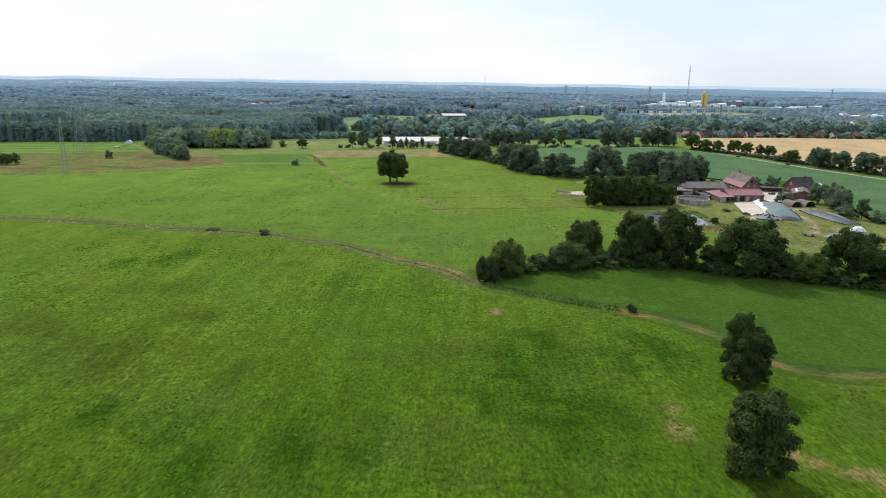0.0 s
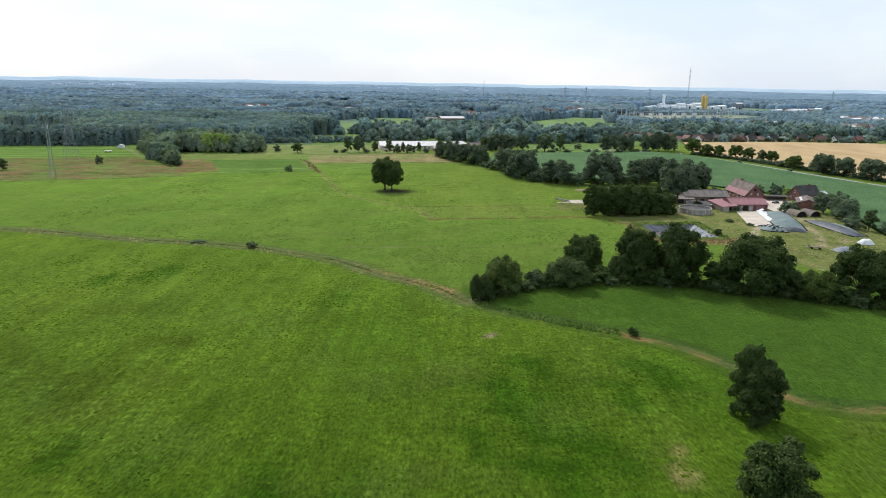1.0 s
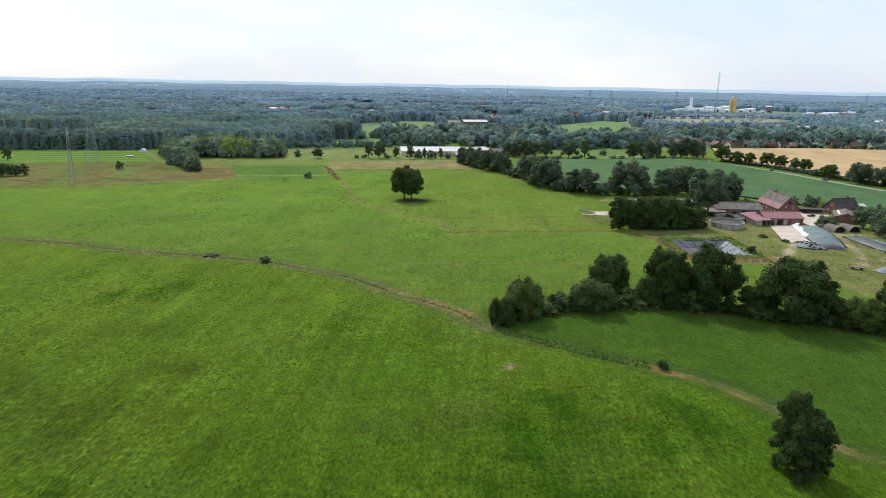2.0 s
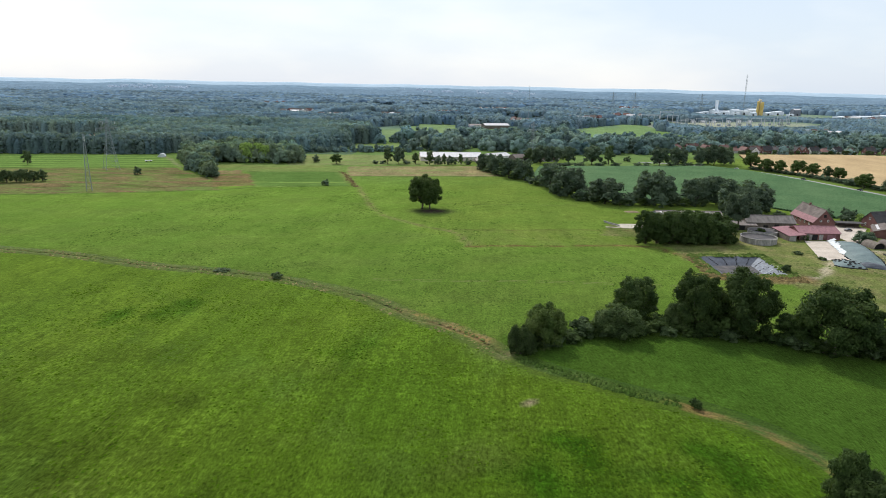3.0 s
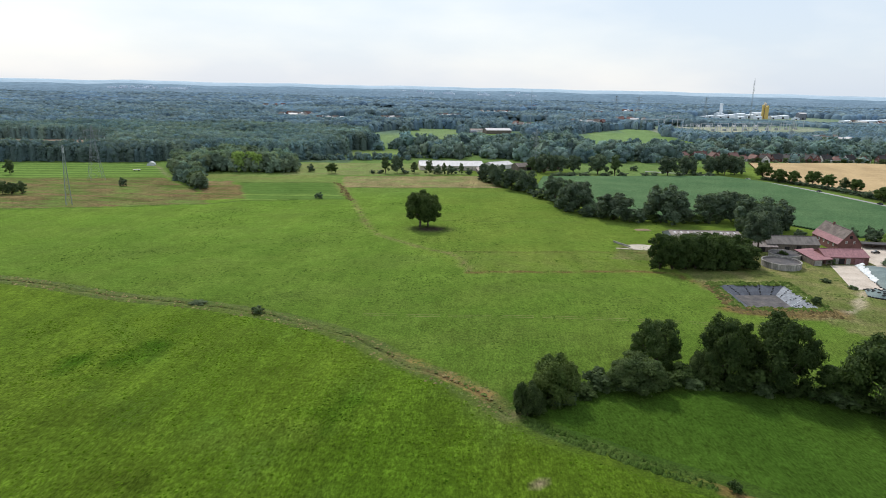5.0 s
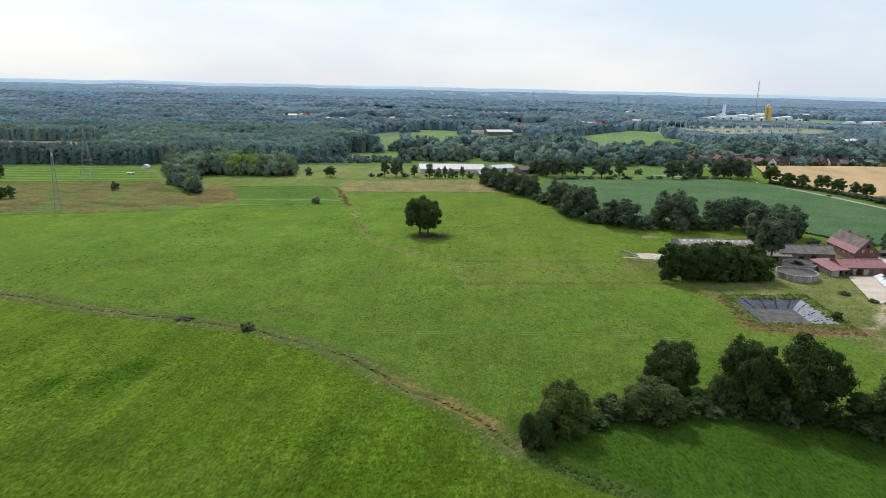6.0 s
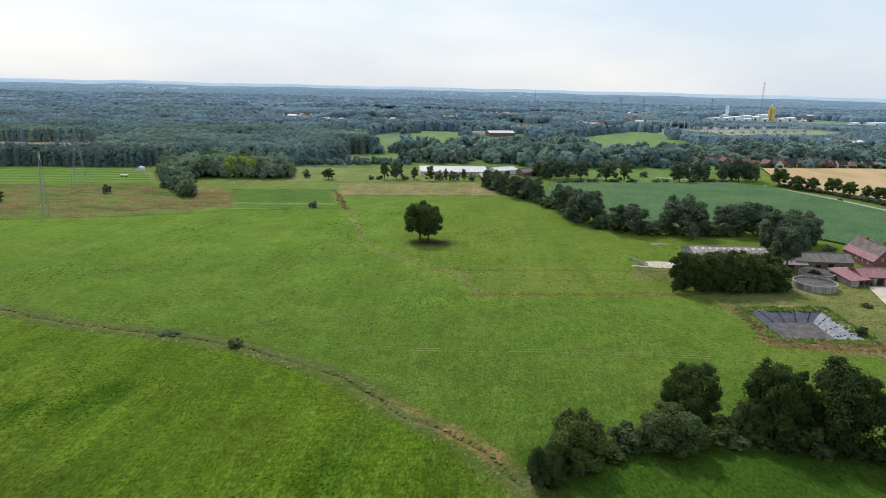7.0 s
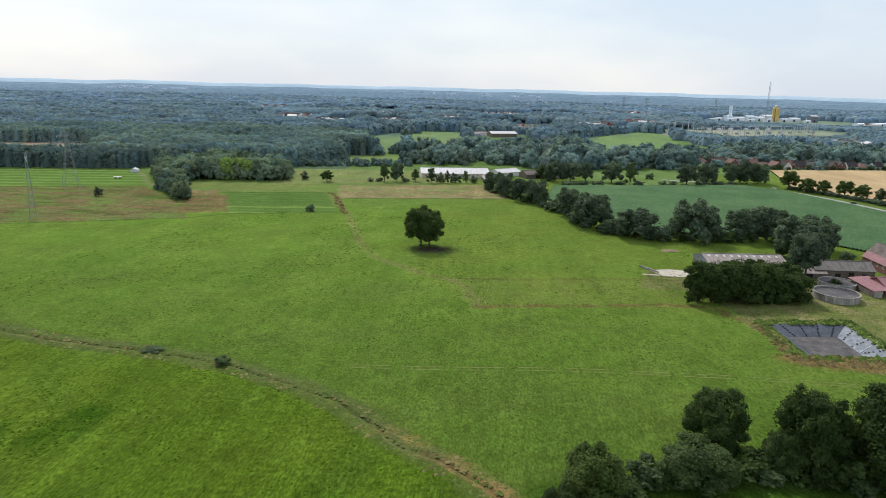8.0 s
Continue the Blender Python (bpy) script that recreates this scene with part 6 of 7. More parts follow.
brickhouse = building("brick_house", "red brick house with a dark tiled roof", "house", 224.5, 433.0, 16, 15, 11, 4.2, 9.2, M_BRICK, M_DARKROOF, chimney=True)
for zz, yy in ((2.0, -2.5), (2.0, 2.5), (5.6, 0)):
    window_at(brickhouse, -7.5, yy, zz, 1.2, 1.5, "-x")
annex = building("annex", "brick annex with a low brown roof and skylights", "outbuilding", 215.0, 411.0, 66, 19, 11.5, 3.4, 5.3, M_BRICK, M_BROWNROOF)
part("skylight_strip", Shape().slab([(-7, 4.2, 4.25), (7, 4.2, 4.25), (7, 3.0, 4.65), (-7, 3.0, 4.65)], 0.05).mesh("skylight_strip", M_PALEROOF), annex, "strip of pale roof panels")
for k in range(2):
    arch = thing("arched_shelter", "rusty half-round metal shelter", "shelter", pose(193.5 + 8.5 * k, 381.0 + 1.5 * k, 0, 0, 0, 12), "arched shelters by the brick house")
    v, f = [], []
    for j, yy in enumerate((-4.5, 4.5)):
        for r in (3.3, 3.18):
            v += [(r * math.cos(math.pi * i / 14), yy, r * math.sin(math.pi * i / 14) * 0.95) for i in range(15)]
    f += [(i, i + 1, i + 31, i + 30) for i in range(14)] + [(i + 16, i + 15, i + 45, i + 46) for i in range(14)]
    f += [(i + 1, i, i + 15, i + 16) for i in range(14)] + [(i + 30, i + 31, i + 46, i + 45) for i in range(14)]
    part("shell", mesh_of("shell", v, f, M_BROWNROOF if k else M_TIMBER), arch)
    part("end_wall", Shape().add([(3.1 * math.cos(math.pi * i / 14), -3.6, 3.1 * 0.95 * math.sin(math.pi * i / 14)) for i in range(15)], [tuple(range(15))]).slab([(-0.6, -3.65, 0), (0.6, -3.65, 0), (0.6, -3.65, 2), (-0.6, -3.65, 2)], 0.04).mesh("end_wall", M_DARK), arch)
carport = thing("carport", "low carport with a flat dark roof", "carport", pose(206.5, 432.0, 0, 0, 0, -4))
part("roof", Shape().box(-7.5, -3.2, 2.5, 7.5, 3.2, 2.75).mesh("roof", M_DARKROOF), carport)
part("back_wall", Shape().box(-7.2, 2.6, -0.1, 7.2, 2.8, 2.5).mesh("back_wall", M_TIMBER), carport)
for px in (-7, -2.4, 2.4, 7):
    part("post", Shape().box(px - 0.1, -3.0, -0.1, px + 0.1, -2.8, 2.5).mesh("post", M_TIMBER), carport)


def car(x, y, turn, paint, label, z=0.0):
    ob = thing("car", label, "car", pose(x, y, z, 0, 0, turn))
    prof = [(-2.15, 0.45), (-2.1, 0.85), (-1.5, 0.95), (-0.85, 1.42), (0.85, 1.45), (1.6, 1.0), (2.1, 0.88), (2.15, 0.42)]
    v = [(px, yy * (0.82 if pz > 1.2 else 1.0), pz) for yy in (-0.85, 0.85) for px, pz in prof]
    n = len(prof)
    f = [tuple(range(n)), tuple(reversed(range(n, 2 * n)))] + [(i, i + n, (i + 1) % n + n, (i + 1) % n) for i in range(n)]
    part("body", mesh_of("body", v, f, paint), ob)
    glass = [(-1.35, 1.0), (-0.8, 1.36), (0.8, 1.39), (1.4, 1.03)]
    for yy in (-1, 1):
        part("side_window", Shape().slab([(px, yy * (0.87 if pz < 1.2 else 0.745), pz) for px, pz in glass], 0.02).mesh("side_window", M_PANE), ob)
    for px in (-1.35, 1.35):
        for yy in (-0.8, 0.8):
            w = part("wheel", Shape().tube([(0, -0.1, 0), (0, 0.1, 0)], [0.33, 0.33], 12).mesh("wheel", M_RUBBER), ob)
            w.matrix_basis = pose(px, yy, 0.33)
    return ob


car(236.0, 702.0, 312, M_SILVER, "silver car on the narrow lane beside the maize", 0.14)
car(270.5, 637.0, 290, M_CARPAINT, "dark car on the narrow lane beside the maize", 0.14)
car(289.0, 580.5, 290, M_CARPAINT, "dark car on the narrow lane beside the maize", 0.14)
car(200.4, 419.5, 15, M_CARPAINT, "dark car parked in the farmyard", 0.06)

# slurry tanks
def tank(x, y, r, h, mat, label, fill):
    ob = thing("slurry_tank", label, "slurry tank", pose(x, y, 0))
    n = 40
    ring = lambda q, z: [(q * math.cos(math.tau * i / n), q * math.sin(math.tau * i / n), z) for i in range(n)]  # noqa: E731
    v = ring(r, -0.2) + ring(r, h) + ring(r - 0.35, h) + ring(r - 0.35, 0.3)
    f = [(a * n + i, a * n + (i + 1) % n, (a + 1) * n + (i + 1) % n, (a + 1) * n + i) for a in range(3) for i in range(n)]
    part("wall", mesh_of("wall", v, f, mat), ob)
    part("slurry", mesh_of("slurry", ring(r - 0.4, fill), [tuple(range(n))], M_SLUDGE), ob, "crusted brown slurry")
    rim = ring(r + 0.12, h - 0.25) + ring(r + 0.12, h + 0.06) + ring(r - 0.42, h + 0.06) + ring(r - 0.42, h - 0.25)
    part("rim", mesh_of("rim", rim, [(a * n + i, a * n + (i + 1) % n, ((a + 1) % 4) * n + (i + 1) % n, ((a + 1) % 4) * n + i) for a in range(4) for i in range(n)], mat), ob)
    return ob


tank(138.6, 384.5, 8.8, 2.9, M_TANK, "round open concrete slurry tank with stained walls", 2.2)
tank(147.5, 402.5, 7.5, 2.4, M_TANK, "second low concrete tank behind the first", 2.2)

# yard and covered clamps
yard = [(154, 349), (165.3, 352.8), (170, 343), (180, 346), (193, 392), (203, 408), (215, 428), (212, 436), (197, 436), (186.5, 407), (187, 393), (164, 390)]
setting("yard", Shape().slab([(x, y, 0.06) for x, y in yard], 0.3).mesh("yard", M_YARD), "pale paved farmyard with dusty tracks", "yard", "structure")


TYRE = Shape().tube([(0, 0, 0), (0, 0, 0.28)], [0.52, 0.46], 9).mesh("tyre", M_RUBBER)


def mound(name, a, b, width, height, mat, label, edge_mat=None, lumps=0.2, seed=0, skew=0.0, rim=True, over=0):
    """A long heap from a to b under a sheet, with rounded ends and a weighted edge of tyres."""
    rng = np.random.default_rng(seed)
    a, b = Vector((*a, 0)), Vector((*b, 0))
    d = (b - a).normalized()
    s = Vector((d.y, -d.x, 0))
    n, m = 26, 12
    ob = thing(name, label, "silage clamp", Matrix.Translation((a + b) / 2))
    mid = (a + b) / 2
    v = []
    for i in range(n + 1):
        u = i / n
        end = min(1.0, 3.2 * min(u, 1 - u)) ** 0.6
        for j in range(m + 1):
            w = j / m * 2 - 1
            p = a + (b - a) * u + s * (w * width / 2 * (0.75 + 0.25 * end) + skew * (u - 0.5))
            z = height * end * (1 - abs(w) ** 2.6) + (rng.uniform(-lumps, lumps) * height * 0.3 if 0 < i < n and 0 < j < m else 0)
            v.append((p.x - mid.x, p.y - mid.y, max(0.1, z + 0.1)))
    f = [(i * (m + 1) + j, i * (m + 1) + j + 1, (i + 1) * (m + 1) + j + 1, (i + 1) * (m + 1) + j) for i in range(n) for j in range(m)]
    part("sheet", mesh_of("sheet", v, [tuple(reversed(q)) for q in f], mat, True), ob)
    if rim:
        spots = [Vector(v[i * (m + 1) + j]) for i in range(n + 1) for j in (0, m)]
        spots += [Vector(v[rng.integers(2, n - 1) * (m + 1) + rng.integers(1, m)]) for _ in range(over)]
        for p in spots:
            ty = part("tyre", TYRE, ob)
            q = rng.uniform(0.85, 1.2)
            ty.matrix_basis = pose(p.x + rng.uniform(-0.4, 0.4), p.y + rng.uniform(-0.4, 0.4), p.z - 0.04, 0, 0, rng.uniform(0, 360)) @ Matrix.Diagonal((q, q, 1, 1))
    return ob


clamp = mound("silage_clamp", (184.5, 390.5), (172.5, 341.5), 14.5, 2.6, M_TARP, "big silage clamp under a grey-green tarpaulin", seed=1)
strip = Shape()
rng = np.random.default_rng(5)
for k in range(11):
    u = 0.06 + k * 0.055 + 0.02 * math.sin(5 * k)
    x, y = 184.5 - 12 * u - 7.0, 390.5 - 49 * u + 1.7
    z0 = 0.55 + 0.5 * math.sin(k)
    q = 1.15 - 0.075 * k + rng.uniform(-0.25, 0.25)
    strip.slab([(x - 1.2 * q, y - 1.6, 0.3), (x + 1.5 * q + rng.uniform(-0.7, 0.4), y - 1.2, 0.9 + 0.7 * q), (x + 1.6 * q, y + 1.2, 1.0 + 0.7 * q), (x - 1.0 * q + rng.uniform(-0.5, 0.4), y + 1.6, 0.35)], 0.05)
sheet = part("loose_sheet", strip.mesh("loose_sheet", M_TARP_WHITE), clamp, "torn white sheeting along one side")
sheet.matrix_parent_inverse = clamp.matrix_basis.inverted()
mound("silage_clamp", (157.5, 345.5), (169.0, 341.5), 13.5, 1.5, M_TARP, "low silage heap under a patched dark tarpaulin", seed=2, over=40)
mound("silage_clamp", (173.5, 344.0), (170.8, 338.0), 12.0, 1.6, M_TARP_DARK, "black sheeted front of a silage clamp", seed=3, rim=False)
mound("silage_clamp", (194.0, 366.5), (198.5, 330.0), 9.5, 1.7, M_TARP_DARK, "long silage clamp under black sheeting", seed=4)
mound("silage_clamp", (197.0, 359.0), (200.5, 334.0), 3.4, 1.95, M_TARP, "grey cover over the long clamp", seed=6, rim=False)
mound("covered_heap", (189.0, 315.5), (195.5, 314.5), 5.0, 2.2, M_TARP_WHITE, "small heap under a white plastic sheet", seed=7, rim=False)
mound("covered_heap", (169.5, 299.5), (179.5, 303.0), 6.5, 1.5, M_LINER_PALE, "low heap under grey-green sheeting in rough grass", seed=8, rim=False)
trailer = thing("flat_trailer", "pale empty flatbed farm trailer standing in rough grass", "trailer", pose(163.0, 303.5, 0, 0, 0, -18))
part("bed", Shape().box(-2.8, -1.1, 0.85, 2.8, 1.1, 1.0).mesh("bed", M_TIMBER), trailer)
part("headboard", Shape().box(-2.8, -1.1, 1.0, -2.7, 1.1, 1.7).mesh("headboard", M_TIMBER), trailer)
part("drawbar", Shape().bar((-2.8, 0, 0.8), (-4.4, 0, 0.5), 0.15).mesh("drawbar", M_STEEL), trailer)
for px in (-1.6, 1.6):
    for py in (-0.95, 0.95):
        w = part("wheel", Shape().tube([(0, -0.12, 0), (0, 0.12, 0)], [0.42, 0.42], 12).mesh("wheel", M_RUBBER), trailer)
        w.matrix_basis = pose(px, py, 0.42)

# lined pond with tyre strings on its slopes
pond = thing("lined_pond", "drained pond lined with black sheeting", "pond", pose(112.6, 335, 0))
po = [Vector((x - 112.6, y - 335, 0.18)) for x, y in POND]
cen = sum(po, Vector()) / 4
pin = [cen + (p - cen) * 0.60 for p in po]
pin = [Vector((p.x, p.y, -2.6)) for p in pin]


def sheet_between(a, b, c, d, nu, nv, wave, seed):
    rng = np.random.default_rng(seed)
    v = []
    for i in range(nu + 1):
        for j in range(nv + 1):
            u, w = i / nu, j / nv
            p = (a * (1 - u) + b * u) * (1 - w) + (d * (1 - u) + c * u) * w
            v.append((p.x, p.y, p.z + (rng.uniform(-wave, wave) if 0 < i < nu and 0 < j < nv else 0)))
    return v, [(i * (nv + 1) + j, (i + 1) * (nv + 1) + j, (i + 1) * (nv + 1) + j + 1, i * (nv + 1) + j + 1) for i in range(nu) for j in range(nv)]


for k in range(4):
    v, f = sheet_between(po[k], po[(k + 1) % 4], pin[(k + 1) % 4], pin[k], 16, 6, 0.12, k)
    part("liner", mesh_of("liner", v, [tuple(reversed(q)) for q in f], M_LINER_PALE if k == 1 else M_LINER, True), pond, "pale grey liner slope" if k == 1 else "black liner slope")
v, f = sheet_between(pin[0], pin[1], pin[2], pin[3], 14, 14, 0.08, 9)
part("sludge", mesh_of("sludge", v, [tuple(reversed(q)) for q in f], M_SLUDGE, True), pond, "drying grey-brown sludge on the bottom")
outer = [cen + (p - cen) * 1.22 for p in po]
outer = [Vector((p.x, p.y, -0.15)) for p in outer]
v, f = [], []
for k in range(4):
    w, g = sheet_between(outer[k], outer[(k + 1) % 4], po[(k + 1) % 4], po[k], 14, 4, 0.1, 20 + k)
    f += [tuple(len(v) + i for i in reversed(q)) for q in g]
    v += [(x, y, z + (0.32 if 0 < i % 5 < 4 else 0.0)) for i, (x, y, z) in enumerate(w)]
berm = mesh_of("berm", v, f, M_DITCH, True)
lay = berm.color_attributes.new("tint", "FLOAT_COLOR", "POINT")
rng = np.random.default_rng(3)
cols = []
for x, y, z in v:
    south = max(0.0, min(1.0, (-y - 12) / 5))
    c = np.array((0.115, 0.145, 0.045)) * (1 - south) + np.array((0.20, 0.125, 0.055)) * south
    cols += [*(c * rng.uniform(0.75, 1.2)), 1.0]
lay.data.foreach_set("color", np.array(cols, np.float32))
part("berm", berm, pond, "grassy earth rim")
for k, side_k in ((0, 0), (1, 0), (2, 0), (3, 0), (4, 1), (5, 1), (6, 1)):
    u = (k + 0.7) / 4.3 if side_k == 0 else (k - 4 + 0.6) / 3.2
    a = po[side_k] * (1 - u) + po[side_k + 1] * u
    b = pin[side_k] * (1 - u) + pin[side_k + 1] * u
    for i in range(7):
        if side_k and (i * 3 + k) % 4 == 0:
            continue
        p = a * (1 - (i + 0.4) / 7) + b * (i + 0.4) / 7
        part("tyre", TYRE, pond).matrix_basis = pose(p.x + random.uniform(-0.2, 0.2), p.y + random.uniform(-0.2, 0.2), p.z, 0, 0, 0) @ Matrix.Diagonal((0.62, 0.62, 0.8, 1))
pipe_a, pipe_b = po[1] * 0.42 + po[2] * 0.58 + Vector((1.5, 0, 0.35)), pin[1] * 0.2 + pin[2] * 0.8 + Vector((0, 0, 0.3))
part("pipe", Shape().tube([tuple(pipe_a), tuple(pipe_b)], [0.16, 0.16], 7).mesh("pipe", M_TARP_WHITE), pond, "pale filling pipe")
# sand patch and low walls beside the cattle shed
setting("sand_patch", Shape().slab([(80 + 8.8 * math.cos(a) * (1 + 0.1 * math.sin(3 * a)), 412.5 + 6.2 * math.sin(a), 0.08) for a in np.linspace(0, math.tau, 28, endpoint=False)], 0.2).mesh("sand_patch", M_SAND), "pale sandy standing ground", "sand")
setting("concrete_strip", Shape().slab([(65, 409.0, 0.07), (79, 408.3, 0.07), (79, 406.2, 0.07), (65, 407.4, 0.07)], 0.2).mesh("concrete_strip", M_TRACK), "pale worn concrete strip", "track")
low_wall = thing("low_wall", "low pale concrete wall beside the sand", "wall", pose(69.5, 416.5, 0, 0, 0, -58))
part("panel", Shape().box(-6.5, -0.14, -0.1, 6.5, 0.14, 0.75).mesh("panel", M_CONCRETE), low_wall)
part("coping", Shape().box(-6.6, -0.2, 0.75, 6.6, 0.2, 0.84).mesh("coping", M_CONCRETE), low_wall)
bare = mound("earth_heap", (84, 455), (93, 457), 5.5, 0.6, M_EARTH, "low heap of bare brown earth", seed=11, rim=False)

# the long hall beyond the pasture
hall = building("riding_hall", "long hall with a pale metal roof and cream walls", "hall", -44.0, 716.0, 11, 62, 27, 4.2, 7.6, M_CREAM, M_PALEROOF)
for k in range(16):
    window_at(hall, -27 + 3.6 * k, -13.5, 2.4, 1.6, 1.0, "-y", "small dark window")
hall2 = building("white_hall", "hall with a bright white roof", "hall", 3.0, 733.0, 40, 26, 17, 4.0, 6.4, M_WHITE, M_PALEROOF)
opening_at(hall2, 0, -8.5, 0, 4, 3.2, "-y", M_DARK)
stable = building("stable", "timber stable with a grey-brown roof", "stable", -11.5, 692.0, 100, 22, 10, 3.2, 5.4, M_TIMBER, M_SHEDROOF)
opening_at(stable, -11, 0, 0, 3.4, 2.6, "-x", M_DARK)
redbarn = building("brown_barn", "barn with a reddish-brown sheet roof", "barn", 30.0, 726.0, 28, 24, 14, 4.0, 6.8, M_TIMBER, M_BROWNROOF)
opening_at(redbarn, 0, -7, 0, 4, 3.0, "-y", M_DARK)
grey_house = building("grey_roofed_house", "house with a steep grey roof among trees", "house", 63.0, 748.0, 60, 15, 11, 4.0, 10.0, M_CREAM, M_GREYROOF, chimney=True)
for yy in (-2.5, 2.5):
    window_at(grey_house, -7.5, yy, 2.0, 1.3, 1.4, "-x")
low_house = building("low_house", "low house with a reddish roof behind trees", "house", 52.0, 728.0, 10, 17, 10, 3.0, 6.5, M_WHITE, M_TILE)
window_at(low_house, -4, -5, 1.7, 1.4, 1.2, "-y"), window_at(low_house, 4, -5, 1.7, 1.4, 1.2, "-y")
gas = thing("gas_tank", "small white gas tank behind the carport", "tank", pose(216, 452, 0, 0, 0, 20))
part("vessel", Shape().tube([(-2.0, 0, 1.2), (-1.7, 0, 1.2), (1.7, 0, 1.2), (2.0, 0, 1.2)], [0.4, 0.85, 0.85, 0.4], 12).mesh("vessel", M_WHITE, True), gas)
for sx in (-1.2, 1.2):
    part("foot", Shape().box(sx - 0.15, -0.5, 0, sx + 0.15, 0.5, 0.5).mesh("foot", M_CONCRETE), gas)
building("garden_shed", "small garden shed with a white roof", "shed", 243.5, 449, 20, 6.5, 4.5, 2.3, 3.3, M_TIMBER, M_TARP_WHITE)
tent = thing("greenhouse", "small white polytunnel at the forest's edge", "greenhouse", pose(-327.0, 672, 0, 0, 0, 20) @ Matrix.Diagonal((0.78, 0.8, 0.95, 1)))
v = [(4.6 * math.cos(math.pi * i / 10), yy, 3.3 * math.sin(math.pi * i / 10)) for yy in (-6, 6) for i in range(11)]
part("cover", mesh_of("cover", v, [(i, i + 11, i + 12, i + 1) for i in range(10)] + [tuple(range(11)), tuple(reversed(range(11, 22)))], M_TARP_WHITE), tent)
for k in range(5):
    yy = -6.05 + 3.0 * k
    hoop = Shape()
    for i in range(10):
        p, q = math.pi * i / 10, math.pi * (i + 1) / 10
        hoop.bar((4.65 * math.cos(p), yy, 3.35 * math.sin(p)), (4.65 * math.cos(q), yy, 3.35 * math.sin(q)), 0.12)
    part("hoop", hoop.mesh("hoop", M_STEEL), tent)
cart = thing("hay_cart", "small pale cart standing in the mown field", "cart", pose(-318.6, 630.5, 0, 0, 0, 15))
part("bed", Shape().box(-3.0, -1.2, 0.9, 3.0, 1.2, 1.5).mesh("bed", M_WHITE), cart)
for px in (-1.8, 1.8):
    for py in (-1.1, 1.1):
        part("wheel", Shape().tube([(px, py - 0.1, 0.45), (px, py + 0.1, 0.45)], [0.45, 0.45], 10).mesh("wheel", M_RUBBER), cart)

# weeds round the pond, along the yard and over the rough grass
rng = np.random.default_rng(44)
weeds = []
ring = [(p.x + 112.6, p.y + 335) for p in [cen + (q - cen) * 1.13 for q in po]]
for (x0, y0), (x1, y1) in zip(ring, ring[1:] + ring[:1]):
    for _ in range(150):
        u = rng.uniform(0, 1)
        weeds.append((x0 + (x1 - x0) * u + rng.uniform(-2.2, 2.2), y0 + (y1 - y0) * u + rng.uniform(-2.2, 2.2), 0.1))
tuft_field("pond_weeds", np.array(weeds), 0.95, M_WEED, "tall rank weeds round the pond's rim", "weeds", 1.4)
dry = np.vstack([np.column_stack([rng.uniform(93, 132, 620), rng.uniform(310.5, 317.5, 620)]), np.column_stack([rng.uniform(92, 97, 200), rng.uniform(316, 345, 200)])])
dry = dry[ripple(dry[:, 0], dry[:, 1], 6, 57) > -0.5]
tuft_field("dry_weeds", np.column_stack([dry, np.full(len(dry), -0.05)]), 0.85, M_DRYWEED, "rust-brown dry weeds on the pond's outer bank", "weeds", 1.5)
track = smoothed([(-130, 600), (-118, 573), (-108, 543), (-100, 520)], 0.6)
track = track + rng.normal(0, 1.1, track.shape)
tuft_field("track_weeds", np.column_stack([track, np.full(len(track), -0.05)]), 0.7, M_DRYWEED, "brown weeds along a worn cattle track", "weeds", 1.6)
scat = np.column_stack([rng.uniform(60, 222, 7000), rng.uniform(230, 412, 7000)])
ok = inside(scat[:, 0], scat[:, 1], FARM_GREEN) & ~inside(scat[:, 0], scat[:, 1], yard) & ~inside(scat[:, 0], scat[:, 1], [(94, 315), (131, 315), (131, 356), (94, 352)])
ok &= ripple(scat[:, 0], scat[:, 1], 18, 45) + 0.6 * ripple(scat[:, 0], scat[:, 1], 6, 47) > 0.15
tuft_field("rough_grass", np.column_stack([scat[ok], np.full(ok.sum(), -0.05)]), 0.55, M_REED, "uneven rough grass round the farm", "grass")


# ---- village, works, pylons ----
def cottage(name, label, length, width, eave, ridge, wall, roof, hip=0.0, gable=None):
    ob = building(name, label, "house", 0, 0, 0, length, width, eave, ridge, wall, roof, "village houses at the edge of the wheat", hip, chimney=True)
    for k in range(3):
        window_at(ob, -length / 3.2 + k * length / 3.2, -width / 2, 1.7, 1.3, 1.3, "-y")
    if hip == 0:
        for zz, yy in ((1.7, -width / 4), (1.7, width / 4), (eave + 1.5, 0)):
            window_at(ob, -length / 2, yy, zz, 1.3, 1.4, "-x")
    return ob


